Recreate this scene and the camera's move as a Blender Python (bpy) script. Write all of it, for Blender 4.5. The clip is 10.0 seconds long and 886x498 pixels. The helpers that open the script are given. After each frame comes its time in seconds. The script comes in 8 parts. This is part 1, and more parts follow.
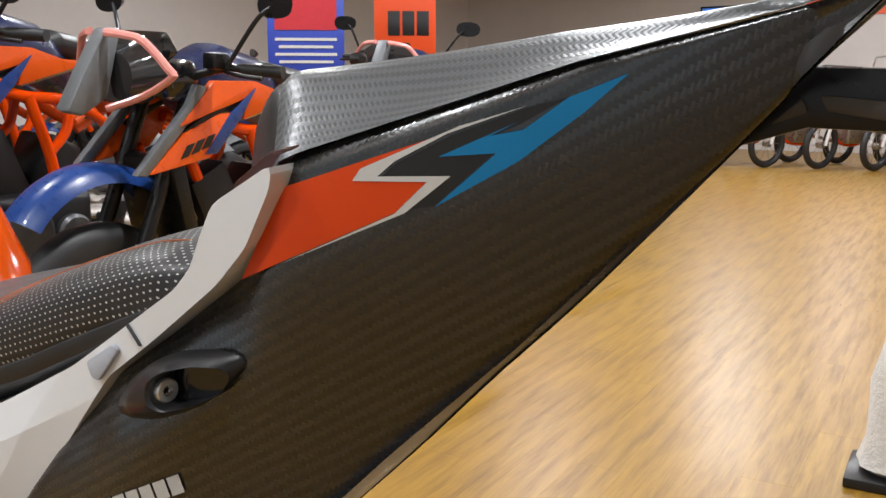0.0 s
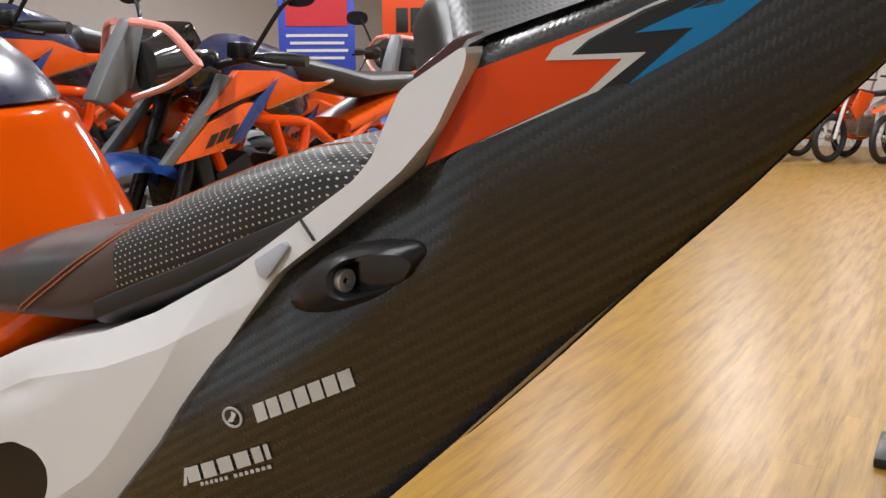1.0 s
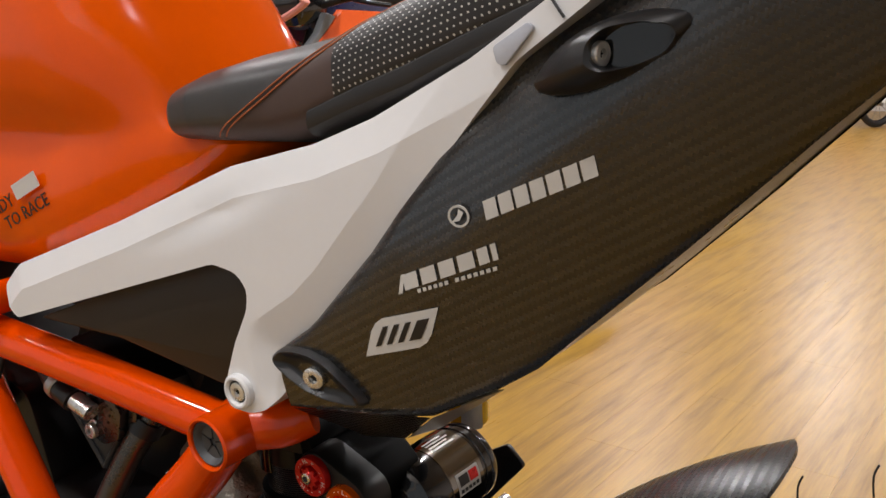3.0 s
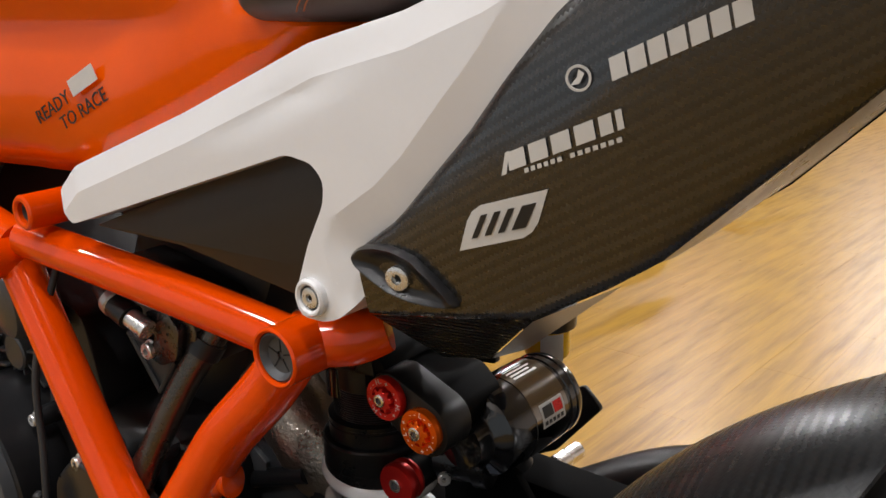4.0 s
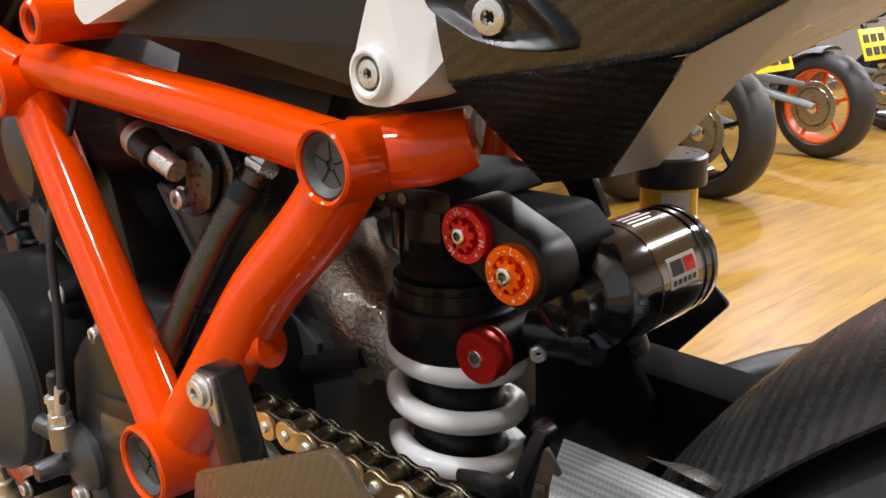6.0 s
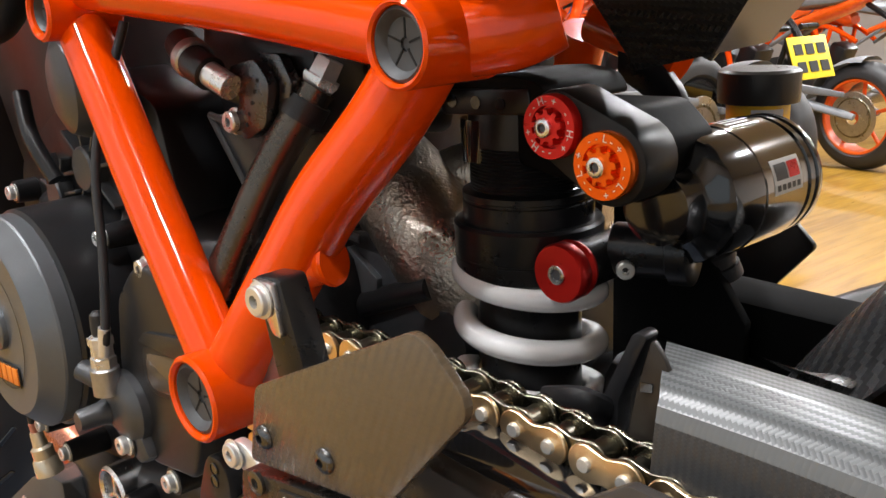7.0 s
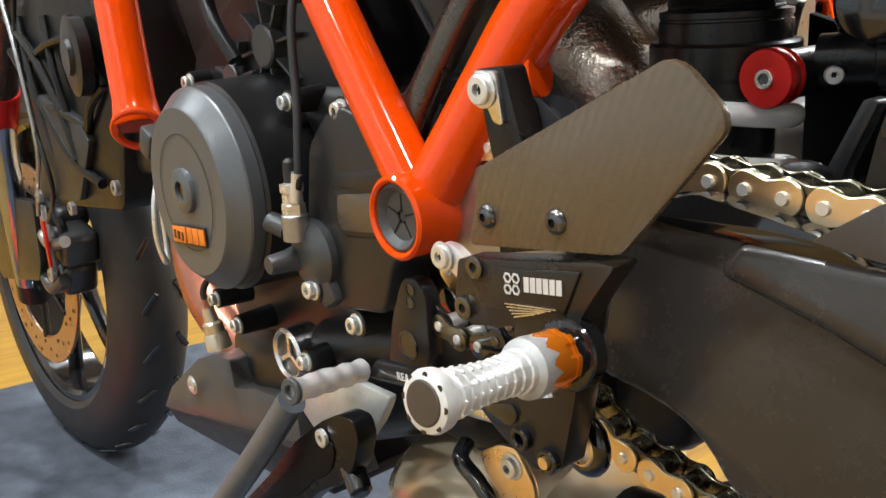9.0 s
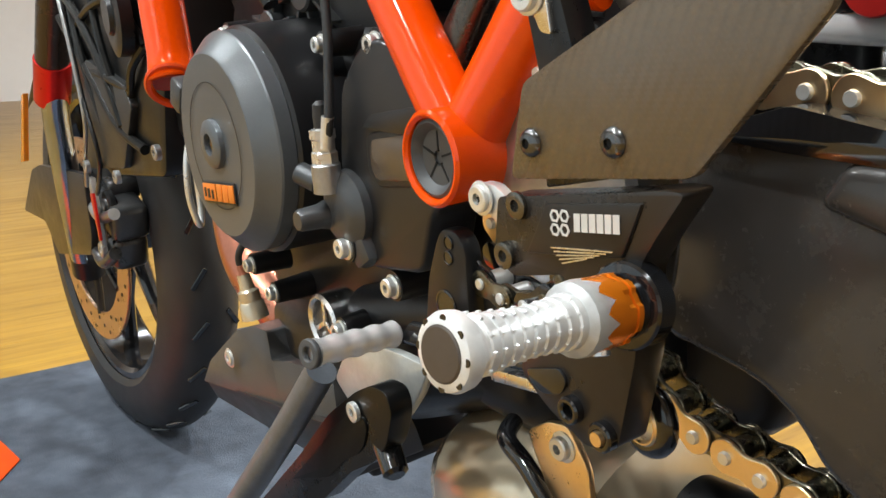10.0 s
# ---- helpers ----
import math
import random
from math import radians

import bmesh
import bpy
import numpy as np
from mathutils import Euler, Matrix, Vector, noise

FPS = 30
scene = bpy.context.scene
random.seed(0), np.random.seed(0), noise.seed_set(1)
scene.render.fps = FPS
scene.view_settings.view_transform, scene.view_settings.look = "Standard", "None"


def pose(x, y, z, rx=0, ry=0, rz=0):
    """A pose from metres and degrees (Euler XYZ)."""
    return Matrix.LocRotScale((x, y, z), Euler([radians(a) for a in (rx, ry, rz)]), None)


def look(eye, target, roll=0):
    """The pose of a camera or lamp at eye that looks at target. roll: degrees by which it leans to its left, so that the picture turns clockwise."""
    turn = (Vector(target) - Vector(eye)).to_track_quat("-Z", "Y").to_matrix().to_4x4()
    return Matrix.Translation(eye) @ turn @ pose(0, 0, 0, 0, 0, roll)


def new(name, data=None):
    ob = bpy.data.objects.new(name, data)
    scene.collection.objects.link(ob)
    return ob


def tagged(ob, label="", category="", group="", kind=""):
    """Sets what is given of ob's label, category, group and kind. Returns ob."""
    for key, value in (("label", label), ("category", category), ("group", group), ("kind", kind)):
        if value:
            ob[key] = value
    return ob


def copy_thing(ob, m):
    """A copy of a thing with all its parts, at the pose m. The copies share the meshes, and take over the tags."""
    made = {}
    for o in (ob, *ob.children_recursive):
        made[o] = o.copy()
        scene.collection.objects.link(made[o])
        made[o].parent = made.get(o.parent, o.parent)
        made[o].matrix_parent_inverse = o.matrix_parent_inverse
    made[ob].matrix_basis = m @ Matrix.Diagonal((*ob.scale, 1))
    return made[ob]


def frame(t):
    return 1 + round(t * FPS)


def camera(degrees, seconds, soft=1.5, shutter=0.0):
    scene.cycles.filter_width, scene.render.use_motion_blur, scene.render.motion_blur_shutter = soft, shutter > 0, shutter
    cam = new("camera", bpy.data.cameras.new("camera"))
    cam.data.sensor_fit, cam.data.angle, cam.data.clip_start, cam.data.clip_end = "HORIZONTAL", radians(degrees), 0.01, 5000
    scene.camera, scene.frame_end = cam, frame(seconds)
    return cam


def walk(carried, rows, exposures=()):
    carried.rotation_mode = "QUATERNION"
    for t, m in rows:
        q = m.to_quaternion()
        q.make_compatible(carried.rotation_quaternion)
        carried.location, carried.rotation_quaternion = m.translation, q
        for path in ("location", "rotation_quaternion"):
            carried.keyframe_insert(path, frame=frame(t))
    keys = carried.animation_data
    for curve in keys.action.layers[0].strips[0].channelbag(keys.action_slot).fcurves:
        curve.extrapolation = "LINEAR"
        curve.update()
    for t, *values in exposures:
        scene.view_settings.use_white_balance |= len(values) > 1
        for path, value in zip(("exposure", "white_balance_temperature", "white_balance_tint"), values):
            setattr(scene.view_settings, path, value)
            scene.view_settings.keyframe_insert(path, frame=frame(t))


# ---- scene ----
cam = camera(52.33, 10.0)
# seconds, eye x y z, turn about x y z
PATH = [
    (0.0, 0.4900, -0.3982, 1.1001, 79.95, -0.04, 30.15),
    (0.5, 0.4603, -0.4221, 1.0817, 80.11, 0.15, 30.13),
    (1.0, 0.4371, -0.4439, 1.0577, 79.96, 0.52, 30.33),
    (1.5, 0.4207, -0.4608, 1.0366, 79.67, 0.83, 31.10),
    (2.0, 0.4072, -0.4774, 1.0269, 79.16, 0.71, 32.05),
    (2.5, 0.3947, -0.4797, 1.0051, 78.69, 0.41, 33.48),
    (3.0, 0.3787, -0.4803, 0.9820, 77.77, -0.06, 35.51),
    (3.2, 0.3684, -0.4797, 0.9725, 77.51, -0.39, 36.07),
    (4.3, 0.3192, -0.4531, 0.9131, 75.70, -0.58, 39.08),
    (4.5, 0.3102, -0.4461, 0.9030, 75.29, -0.60, 39.52),
    (5.0, 0.2917, -0.4226, 0.8749, 74.67, -0.64, 40.98),
    (5.2, 0.2850, -0.4129, 0.8618, 74.65, -0.59, 41.56),
    (6.3, 0.2551, -0.3848, 0.7942, 75.93, -0.63, 43.97),
    (6.5, 0.2488, -0.3829, 0.7793, 76.38, -0.50, 44.41),
    (7.0, 0.2327, -0.3878, 0.7545, 76.74, -0.27, 45.14),
    (7.5, 0.2283, -0.4015, 0.7378, 76.70, -0.12, 46.33),
    (8.0, 0.2299, -0.4261, 0.7160, 76.93, 0.02, 47.45),
    (8.5, 0.2304, -0.4466, 0.6901, 77.08, 0.12, 48.91),
    (9.0, 0.2219, -0.4526, 0.6729, 76.44, 0.29, 50.66),
    (9.5, 0.2049, -0.4382, 0.6550, 75.95, 0.66, 52.61),
    (10.0, 0.1873, -0.4093, 0.6379, 75.98, 0.80, 54.94),
]
walk(cam, [(t, pose(x, y, z, rx, ry, rz)) for t, x, y, z, rx, ry, rz in PATH], [(0.0, -0.84, 6450, 8), (2.5, -0.96, 6800, 12), (4.5, -0.66, 6650, 10), (6.5, -0.1, 6600, 9), (8.0, 0.0, 6500, 7), (10.0, 0.1, 6350, 2)])

# ---------------------------------------------------------------- world and light
world = bpy.data.worlds.new("showroom_night")
scene.world = world
world.use_nodes = True
world.node_tree.nodes["Background"].inputs[0].default_value = (0.9, 0.93, 1.0, 1)
world.node_tree.nodes["Background"].inputs[1].default_value = 0.1
scene.view_settings.exposure = 0.0


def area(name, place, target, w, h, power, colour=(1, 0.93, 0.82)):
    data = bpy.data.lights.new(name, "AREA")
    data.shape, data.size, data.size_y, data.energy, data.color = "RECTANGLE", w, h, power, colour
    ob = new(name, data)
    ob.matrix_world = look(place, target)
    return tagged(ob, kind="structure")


# ---------------------------------------------------------------- materials
def nodes_of(name):
    m = bpy.data.materials.new(name)
    m.use_nodes = True
    nt = m.node_tree
    return m, nt, nt.nodes["Principled BSDF"]


def link(nt, a, b):
    nt.links.new(a, b)


def node(nt, kind, **sets):
    n = nt.nodes.new(kind)
    for k, v in sets.items():
        n.inputs[k].default_value = v
    return n


def mathn(nt, op, a, b=None):
    n = nt.nodes.new("ShaderNodeMath")
    n.operation = op
    for i, q in enumerate((a, b)):
        if q is None:
            continue
        if isinstance(q, (int, float)):
            n.inputs[i].default_value = q
        else:
            link(nt, q, n.inputs[i])
    return n.outputs[0]


def mixc(nt, fac, a, b):
    n = nt.nodes.new("ShaderNodeMix")
    n.data_type = "RGBA"
    if isinstance(fac, (int, float)):
        n.inputs[0].default_value = fac
    else:
        link(nt, fac, n.inputs[0])
    for i, q in ((6, a), (7, b)):
        if isinstance(q, tuple):
            n.inputs[i].default_value = (*q[:3], 1)
        else:
            link(nt, q, n.inputs[i])
    return n.outputs[2]


def ramp(nt, fac, lo, hi):
    n = nt.nodes.new("ShaderNodeMapRange")
    link(nt, fac, n.inputs[0])
    n.inputs[1].default_value, n.inputs[2].default_value = lo, hi
    return n.outputs[0]


def noise_of(nt, coords, scale, detail=3.0, rough=0.6):
    n = node(nt, "ShaderNodeTexNoise", Scale=scale, Detail=detail, Roughness=rough)
    link(nt, coords, n.inputs["Vector"])
    return n.outputs["Fac"]


def bump_of(nt, bsdf, height, strength, distance):
    b = node(nt, "ShaderNodeBump", Strength=strength, Distance=distance)
    link(nt, height, b.inputs["Height"])
    link(nt, b.outputs[0], bsdf.inputs["Normal"])


def mat(name, col, rough=0.5, metal=0.0, coat=0.0, var=0.12, scale=35.0, bump=0.0, bscale=900.0, bdist=0.0004, rvar=0.12, spec=0.5):
    """A painted, moulded or metal surface with soft colour and gloss variation and a fine grain."""
    m, nt, p = nodes_of(name)
    co = nt.nodes.new("ShaderNodeTexCoord").outputs["Object"]
    big, small = noise_of(nt, co, scale), noise_of(nt, co, scale * 9, 4.0, 0.7)
    both = mathn(nt, "ADD", mathn(nt, "MULTIPLY", big, 0.65), mathn(nt, "MULTIPLY", small, 0.35))
    f = ramp(nt, both, 0.3, 0.7)
    lo, hi = tuple(c * (1 - var) for c in col), tuple(min(1, c * (1 + var)) for c in col)
    link(nt, mixc(nt, f, lo, hi), p.inputs["Base Color"])
    r = mathn(nt, "ADD", mathn(nt, "MULTIPLY", f, rvar), max(0.02, rough - rvar / 2))
    link(nt, r, p.inputs["Roughness"])
    p.inputs["Metallic"].default_value = metal
    p.inputs["Specular IOR Level"].default_value = spec
    if coat:
        p.inputs["Coat Weight"].default_value = coat
        p.inputs["Coat Roughness"].default_value = 0.04
    if bump:
        bump_of(nt, p, noise_of(nt, co, bscale, 2.0), bump, bdist)
    return m


def carbon(name, axes="xz", turn=0.0, tow=0.0012, lo=0.012, hi=0.05, rough=0.42, coat=0.0, relief=0.25, spec=0.5, sheen=0.12, tint=(1.0, 1.0, 1.02)):
    """Twill-woven carbon fibre under a satin lacquer."""
    m, nt, p = nodes_of(name)
    co = nt.nodes.new("ShaderNodeTexCoord").outputs["Object"]
    sep = nt.nodes.new("ShaderNodeSeparateXYZ")
    link(nt, co, sep.inputs[0])
    a, b = (sep.outputs["XYZ".index(c.upper())] for c in axes)
    c, s = math.cos(radians(turn)) / tow, math.sin(radians(turn)) / tow
    u = mathn(nt, "ADD", mathn(nt, "MULTIPLY", a, c), mathn(nt, "MULTIPLY", b, s))
    v = mathn(nt, "ADD", mathn(nt, "MULTIPLY", a, -s), mathn(nt, "MULTIPLY", b, c))
    d = mathn(nt, "SUBTRACT", mathn(nt, "FLOOR", u), mathn(nt, "FLOOR", v))
    w = mathn(nt, "LESS_THAN", mathn(nt, "FLOORED_MODULO", d, 4.0), 1.5)
    fu, fv = mathn(nt, "FRACT", u), mathn(nt, "FRACT", v)
    arch_u = mathn(nt, "SINE", mathn(nt, "MULTIPLY", fu, math.pi))
    arch_v = mathn(nt, "SINE", mathn(nt, "MULTIPLY", fv, math.pi))
    big = noise_of(nt, co, 14.0)
    tone = mathn(nt, "ADD", mathn(nt, "MULTIPLY", w, 0.8), mathn(nt, "MULTIPLY", big, 0.3))
    link(nt, mixc(nt, tone, tuple(lo * k for k in tint), tuple(hi * k for k in tint)), p.inputs["Base Color"])
    link(nt, mathn(nt, "ADD", mathn(nt, "MULTIPLY", w, -sheen), mathn(nt, "ADD", mathn(nt, "MULTIPLY", big, 0.04), rough)), p.inputs["Roughness"])
    p.inputs["Specular IOR Level"].default_value = spec
    h = mathn(nt, "ADD", mathn(nt, "MULTIPLY", w, arch_u), mathn(nt, "MULTIPLY", mathn(nt, "SUBTRACT", 1.0, w), arch_v))
    bump_of(nt, p, h, relief, 0.0004)
    if coat:
        p.inputs["Coat Weight"].default_value = coat
        p.inputs["Coat Roughness"].default_value = 0.12
    return m


ORANGE = mat("orange_powder_coat", (0.76, 0.062, 0.0005), 0.085, var=0.05, bump=0.05, bscale=260, bdist=0.0003, spec=0.5, rvar=0.04)
TANK = mat("orange_tank_lacquer", (0.84, 0.098, 0.0003), 0.1, var=0.03, spec=0.35, rvar=0.04)
WHITE = mat("white_satin_plastic", (0.78, 0.78, 0.78), 0.26, coat=0.3, var=0.015, bump=0.03, bscale=1500, rvar=0.03)
WHITE_GLOSS = mat("white_spring_enamel", (0.92, 0.92, 0.92), 0.16, coat=0.5, var=0.04)
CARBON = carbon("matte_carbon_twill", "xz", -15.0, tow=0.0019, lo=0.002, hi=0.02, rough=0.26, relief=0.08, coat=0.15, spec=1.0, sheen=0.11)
# paler and bluer: the cowl top's reflection of the room is in its colour
CARBON_TOP_LIT = carbon("carbon_twill_top_lit", "xy", -45.0, tow=0.0018, hi=0.13, lo=0.055, rough=0.36, relief=0.16, spec=0.8, sheen=0.08, tint=(0.93, 1.0, 1.04))
# pale weave colour carries the grey reflection on the chain guard's top face
CARBON_GUARD_LIT = carbon("carbon_twill_guard_lit", "xy", -45.0, tow=0.0014, rough=0.38, hi=0.15, lo=0.07, relief=0.12, tint=(0.95, 1.0, 1.02))
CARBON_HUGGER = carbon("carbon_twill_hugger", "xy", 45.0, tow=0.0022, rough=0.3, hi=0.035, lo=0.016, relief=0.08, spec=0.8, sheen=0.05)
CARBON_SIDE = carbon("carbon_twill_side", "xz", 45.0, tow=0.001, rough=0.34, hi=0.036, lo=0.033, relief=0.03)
PLASTIC = mat("black_grained_plastic", (0.013, 0.013, 0.014), 0.32, bump=0.3, bscale=1400, bdist=0.0003, spec=0.5)
PANEL = mat("dark_brown_black_panel", (0.019, 0.015, 0.012), 0.4, bump=0.1, bscale=1500)
BLACK = mat("black_anodised_metal", (0.012, 0.012, 0.013), 0.3, metal=0.3)
DARKSTEEL = mat("black_chrome_screw", (0.5, 0.5, 0.5), 0.25, metal=1.0)
SCREWBLACK = mat("blackened_screw", (0.13, 0.13, 0.13), 0.22, metal=0.9)
SOCKET = mat("dark_socket", (0.015, 0.015, 0.015), 0.7, spec=0.2)
GLOSSBLACK = mat("gloss_black", (0.008, 0.008, 0.009), 0.12, coat=0.6)
RUBBER = mat("tyre_rubber", (0.018, 0.018, 0.019), 0.5, var=0.25, bump=0.3, bscale=700)
PLUG = mat("grey_rubber_plug", (0.055, 0.057, 0.06), 0.5, bump=0.2)
COVER = mat("grey_cover_paint", (0.13, 0.14, 0.15), 0.36, metal=0.45, bump=0.25, bscale=900, var=0.08)
CAST = mat("grey_engine_paint", (0.075, 0.078, 0.082), 0.36, metal=0.5, bump=0.35, bscale=900, var=0.1)
DARKCAST = mat("black_engine_casting", (0.011, 0.011, 0.012), 0.34, bump=0.3, bscale=900, var=0.2, spec=0.4)
ALU = mat("bare_aluminium", (0.82, 0.82, 0.82), 0.26, metal=1.0, bump=0.1)
ALUGREY = mat("dull_cast_aluminium", (0.42, 0.42, 0.42), 0.34, metal=0.9, bump=0.3, var=0.2)
DULLCAST = mat("dull_dark_casting", (0.1, 0.1, 0.104), 0.27, metal=0.9, bump=0.2, var=0.15)
STEEL = mat("zinc_plated_steel", (0.78, 0.78, 0.76), 0.3, metal=0.75, var=0.15)
GOLD = mat("gold_chain_plate", (0.93, 0.7, 0.43), 0.3, metal=1.0, var=0.1)
CHAINSTEEL = mat("oiled_chain_steel", (0.20, 0.185, 0.14), 0.28, metal=1.0, var=0.35)
RED = mat("red_anodised_aluminium", (0.58, 0.015, 0.012), 0.3, metal=0.55, var=0.08)
ORANGE_ANO = mat("orange_anodised_aluminium", (0.95, 0.15, 0.006), 0.22, metal=0.7, var=0.06)
FOIL = mat("embossed_heat_shield", (0.36, 0.32, 0.27), 0.3, metal=0.95, var=0.1, bump=0.6, bscale=330, bdist=0.0016)
TITAN = mat("straw_tinted_titanium", (0.74, 0.65, 0.49), 0.22, metal=0.6, var=0.1, scale=12, rvar=0.08)
# warm tint puts the floor's brown reflection into the heel guard's colour
CARBON_FLOOR_TINT = carbon("floor_tinted_carbon", "xz", 22.0, tow=0.0015, lo=0.062, hi=0.074, rough=0.26, relief=0.04, spec=0.7, sheen=0.04, tint=(1.4, 1.0, 0.6))
FLATBLACK = mat("flat_black_arm", (0.006, 0.006, 0.006), 0.85, spec=0.05)
VINYL = mat("black_seat_vinyl", (0.02, 0.019, 0.019), 0.42, bump=0.25, bscale=900)
SUEDE = mat("brown_black_seat_cover", (0.075, 0.047, 0.04), 0.6, bump=0.3, bscale=1200)
DECAL_ORANGE = mat("orange_vinyl_decal", (0.72, 0.062, 0.003), 0.36, var=0.04, spec=0.3)
DECAL_WHITE = mat("silver_white_decal", (0.62, 0.61, 0.58), 0.4, var=0.05)
DECAL_BLUE = mat("blue_vinyl_decal", (0.01, 0.2, 0.44), 0.36, var=0.05, spec=0.3)
DECAL_BLACK = mat("black_vinyl_decal", (0.012, 0.012, 0.012), 0.42, var=0.05)
NAVY = mat("navy_lacquer", (0.012, 0.02, 0.07), 0.3, coat=0.7, var=0.05)
YELLOW = mat("yellow_plate", (0.75, 0.60, 0.02), 0.45)
FLUID = mat("yellow_brake_fluid", (0.75, 0.45, 0.02), 0.2)


# ---------------------------------------------------------------- mesh helpers
def part(name, bm, material, parent, label="", sharp=32.0):
    """Links a bmesh as one mesh object under a thing or a part."""
    me = bpy.data.meshes.new(name)
    bmesh.ops.recalc_face_normals(bm, faces=bm.faces[:])
    bm.to_mesh(me)
    bm.free()
    me.materials.append(material)
    me.shade_smooth()
    me.set_sharp_from_angle(angle=radians(sharp))
    ob = new(name, me)
    ob.parent = parent
    if label:
        ob["label"] = label
    return ob


def thing(name, m, label, category, group="", kind=""):
    ob = new(name)
    ob.empty_display_size = 0.05
    ob.matrix_world = m
    return tagged(ob, label, category, group, kind)


def to_axis(c, axis):
    return Matrix.Translation(c) @ Vector(axis).to_track_quat("Z", "Y").to_matrix().to_4x4()


def soften(bm, width, seg=2, angle=25.0):
    if width <= 0:
        return bm
    bmesh.ops.recalc_face_normals(bm, faces=bm.faces[:])
    edges = [e for e in bm.edges if len(e.link_faces) == 2 and e.calc_face_angle(0) > radians(angle)]
    bmesh.ops.bevel(bm, geom=edges, offset=width, segments=seg, profile=0.5, affect="EDGES", clamp_overlap=True)
    return bm


def join(*many):
    out = many[0]
    for b in many[1:]:
        me = bpy.data.meshes.new("tmp")
        b.to_mesh(me)
        b.free()
        out.from_mesh(me)
        bpy.data.meshes.remove(me)
    return out


def prism(poly, y0, y1, bevel=0.002, seg=2, shear=None):
    """A plate with the outline poly in x and z, from y0 to y1; shear(x, z) adds to y."""
    bm = bmesh.new()
    f = shear or (lambda x, z: 0.0)
    a = [bm.verts.new((x, y0 + f(x, z), z)) for x, z in poly]
    b = [bm.verts.new((x, y1 + f(x, z), z)) for x, z in poly]
    bm.faces.new(a)
    bm.faces.new(b[::-1])
    n = len(poly)
    for i in range(n):
        bm.faces.new((a[i], b[i], b[(i + 1) % n], a[(i + 1) % n]))
    return soften(bm, bevel, seg)


def gridded(poly, step):
    """The outline poly in x and z as a face cut into a grid, to be bent afterwards."""
    bm = bmesh.new()
    bm.faces.new([bm.verts.new((x, 0, z)) for x, z in poly])
    for k in (0, 2):
        lo, hi = min(p[k // 2] for p in poly), max(p[k // 2] for p in poly)
        n = int((hi - lo) / step)
        no = Vector((1, 0, 0)) if k == 0 else Vector((0, 0, 1))
        for i in range(1, n + 1):
            c = lo + (hi - lo) * i / (n + 1) + 1e-5
            bmesh.ops.bisect_plane(bm, geom=bm.verts[:] + bm.edges[:] + bm.faces[:], dist=1e-7, plane_co=no * c, plane_no=no)
    return bm


def off_line(p, line):
    """The distance of a point in x and z from a polyline."""
    best = 9.0
    for a, b in zip(line, line[1:]):
        a, b = Vector(a), Vector(b)
        d = b - a
        t = max(0.0, min(1.0, (p - a).dot(d) / max(d.length_squared, 1e-12)))
        best = min(best, (p - a - d * t).length)
    return best


def rounded(poly, r, n=4):
    """The outline with its corners rounded by about r."""
    out = []
    m = len(poly)
    for i in range(m):
        p, a, b = Vector(poly[i]), Vector(poly[i - 1]), Vector(poly[(i + 1) % m])
        da, db = a - p, b - p
        k = min(r, da.length * 0.45, db.length * 0.45)
        s, e = p + da.normalized() * k, p + db.normalized() * k
        for j in range(n + 1):
            t = j / n
            q = s * (1 - t) ** 2 + p * 2 * t * (1 - t) + e * t * t
            out.append((q.x, q.y))
    return out


def spline(pts, per=8):
    pts = [Vector(p) for p in pts]
    if len(pts) < 3:
        return pts
    out = []
    for i in range(len(pts) - 1):
        p0, p1, p2, p3 = pts[max(i - 1, 0)], pts[i], pts[i + 1], pts[min(i + 2, len(pts) - 1)]
        for j in range(per):
            t = j / per
            out.append(0.5 * (2 * p1 + (p2 - p0) * t + (2 * p0 - 5 * p1 + 4 * p2 - p3) * t * t + (3 * p1 - p0 - 3 * p2 + p3) * t ** 3))
    return out + [pts[-1]]


def tube(pts, r, n=18, per=8, caps=True, flat=1.0):
    """A round bar along a smooth curve; r is one radius or one for each given point."""
    rs = r if isinstance(r, (list, tuple)) else [r] * len(pts)
    line = spline(pts, per)
    if len(line) == len(pts):
        radii = list(rs)
    else:
        radii = [rs[min(i // per, len(rs) - 1)] + (rs[min(i // per + 1, len(rs) - 1)] - rs[min(i // per, len(rs) - 1)]) * (i % per) / per for i in range(len(line))]
    bm = bmesh.new()
    up = None
    rings = []
    for i, p in enumerate(line):
        d = (line[min(i + 1, len(line) - 1)] - line[max(i - 1, 0)]).normalized()
        if up is None:
            up = d.orthogonal().normalized()
        up = (up - d * up.dot(d)).normalized()
        side = d.cross(up)
        rings.append([bm.verts.new(p + (up * math.cos(2 * math.pi * k / n) + side * math.sin(2 * math.pi * k / n) * flat) * radii[i]) for k in range(n)])
    for a, b in zip(rings, rings[1:]):
        for k in range(n):
            bm.faces.new((a[k], a[(k + 1) % n], b[(k + 1) % n], b[k]))
    if caps:
        bm.faces.new(rings[0][::-1])
        bm.faces.new(rings[-1])
    return bm


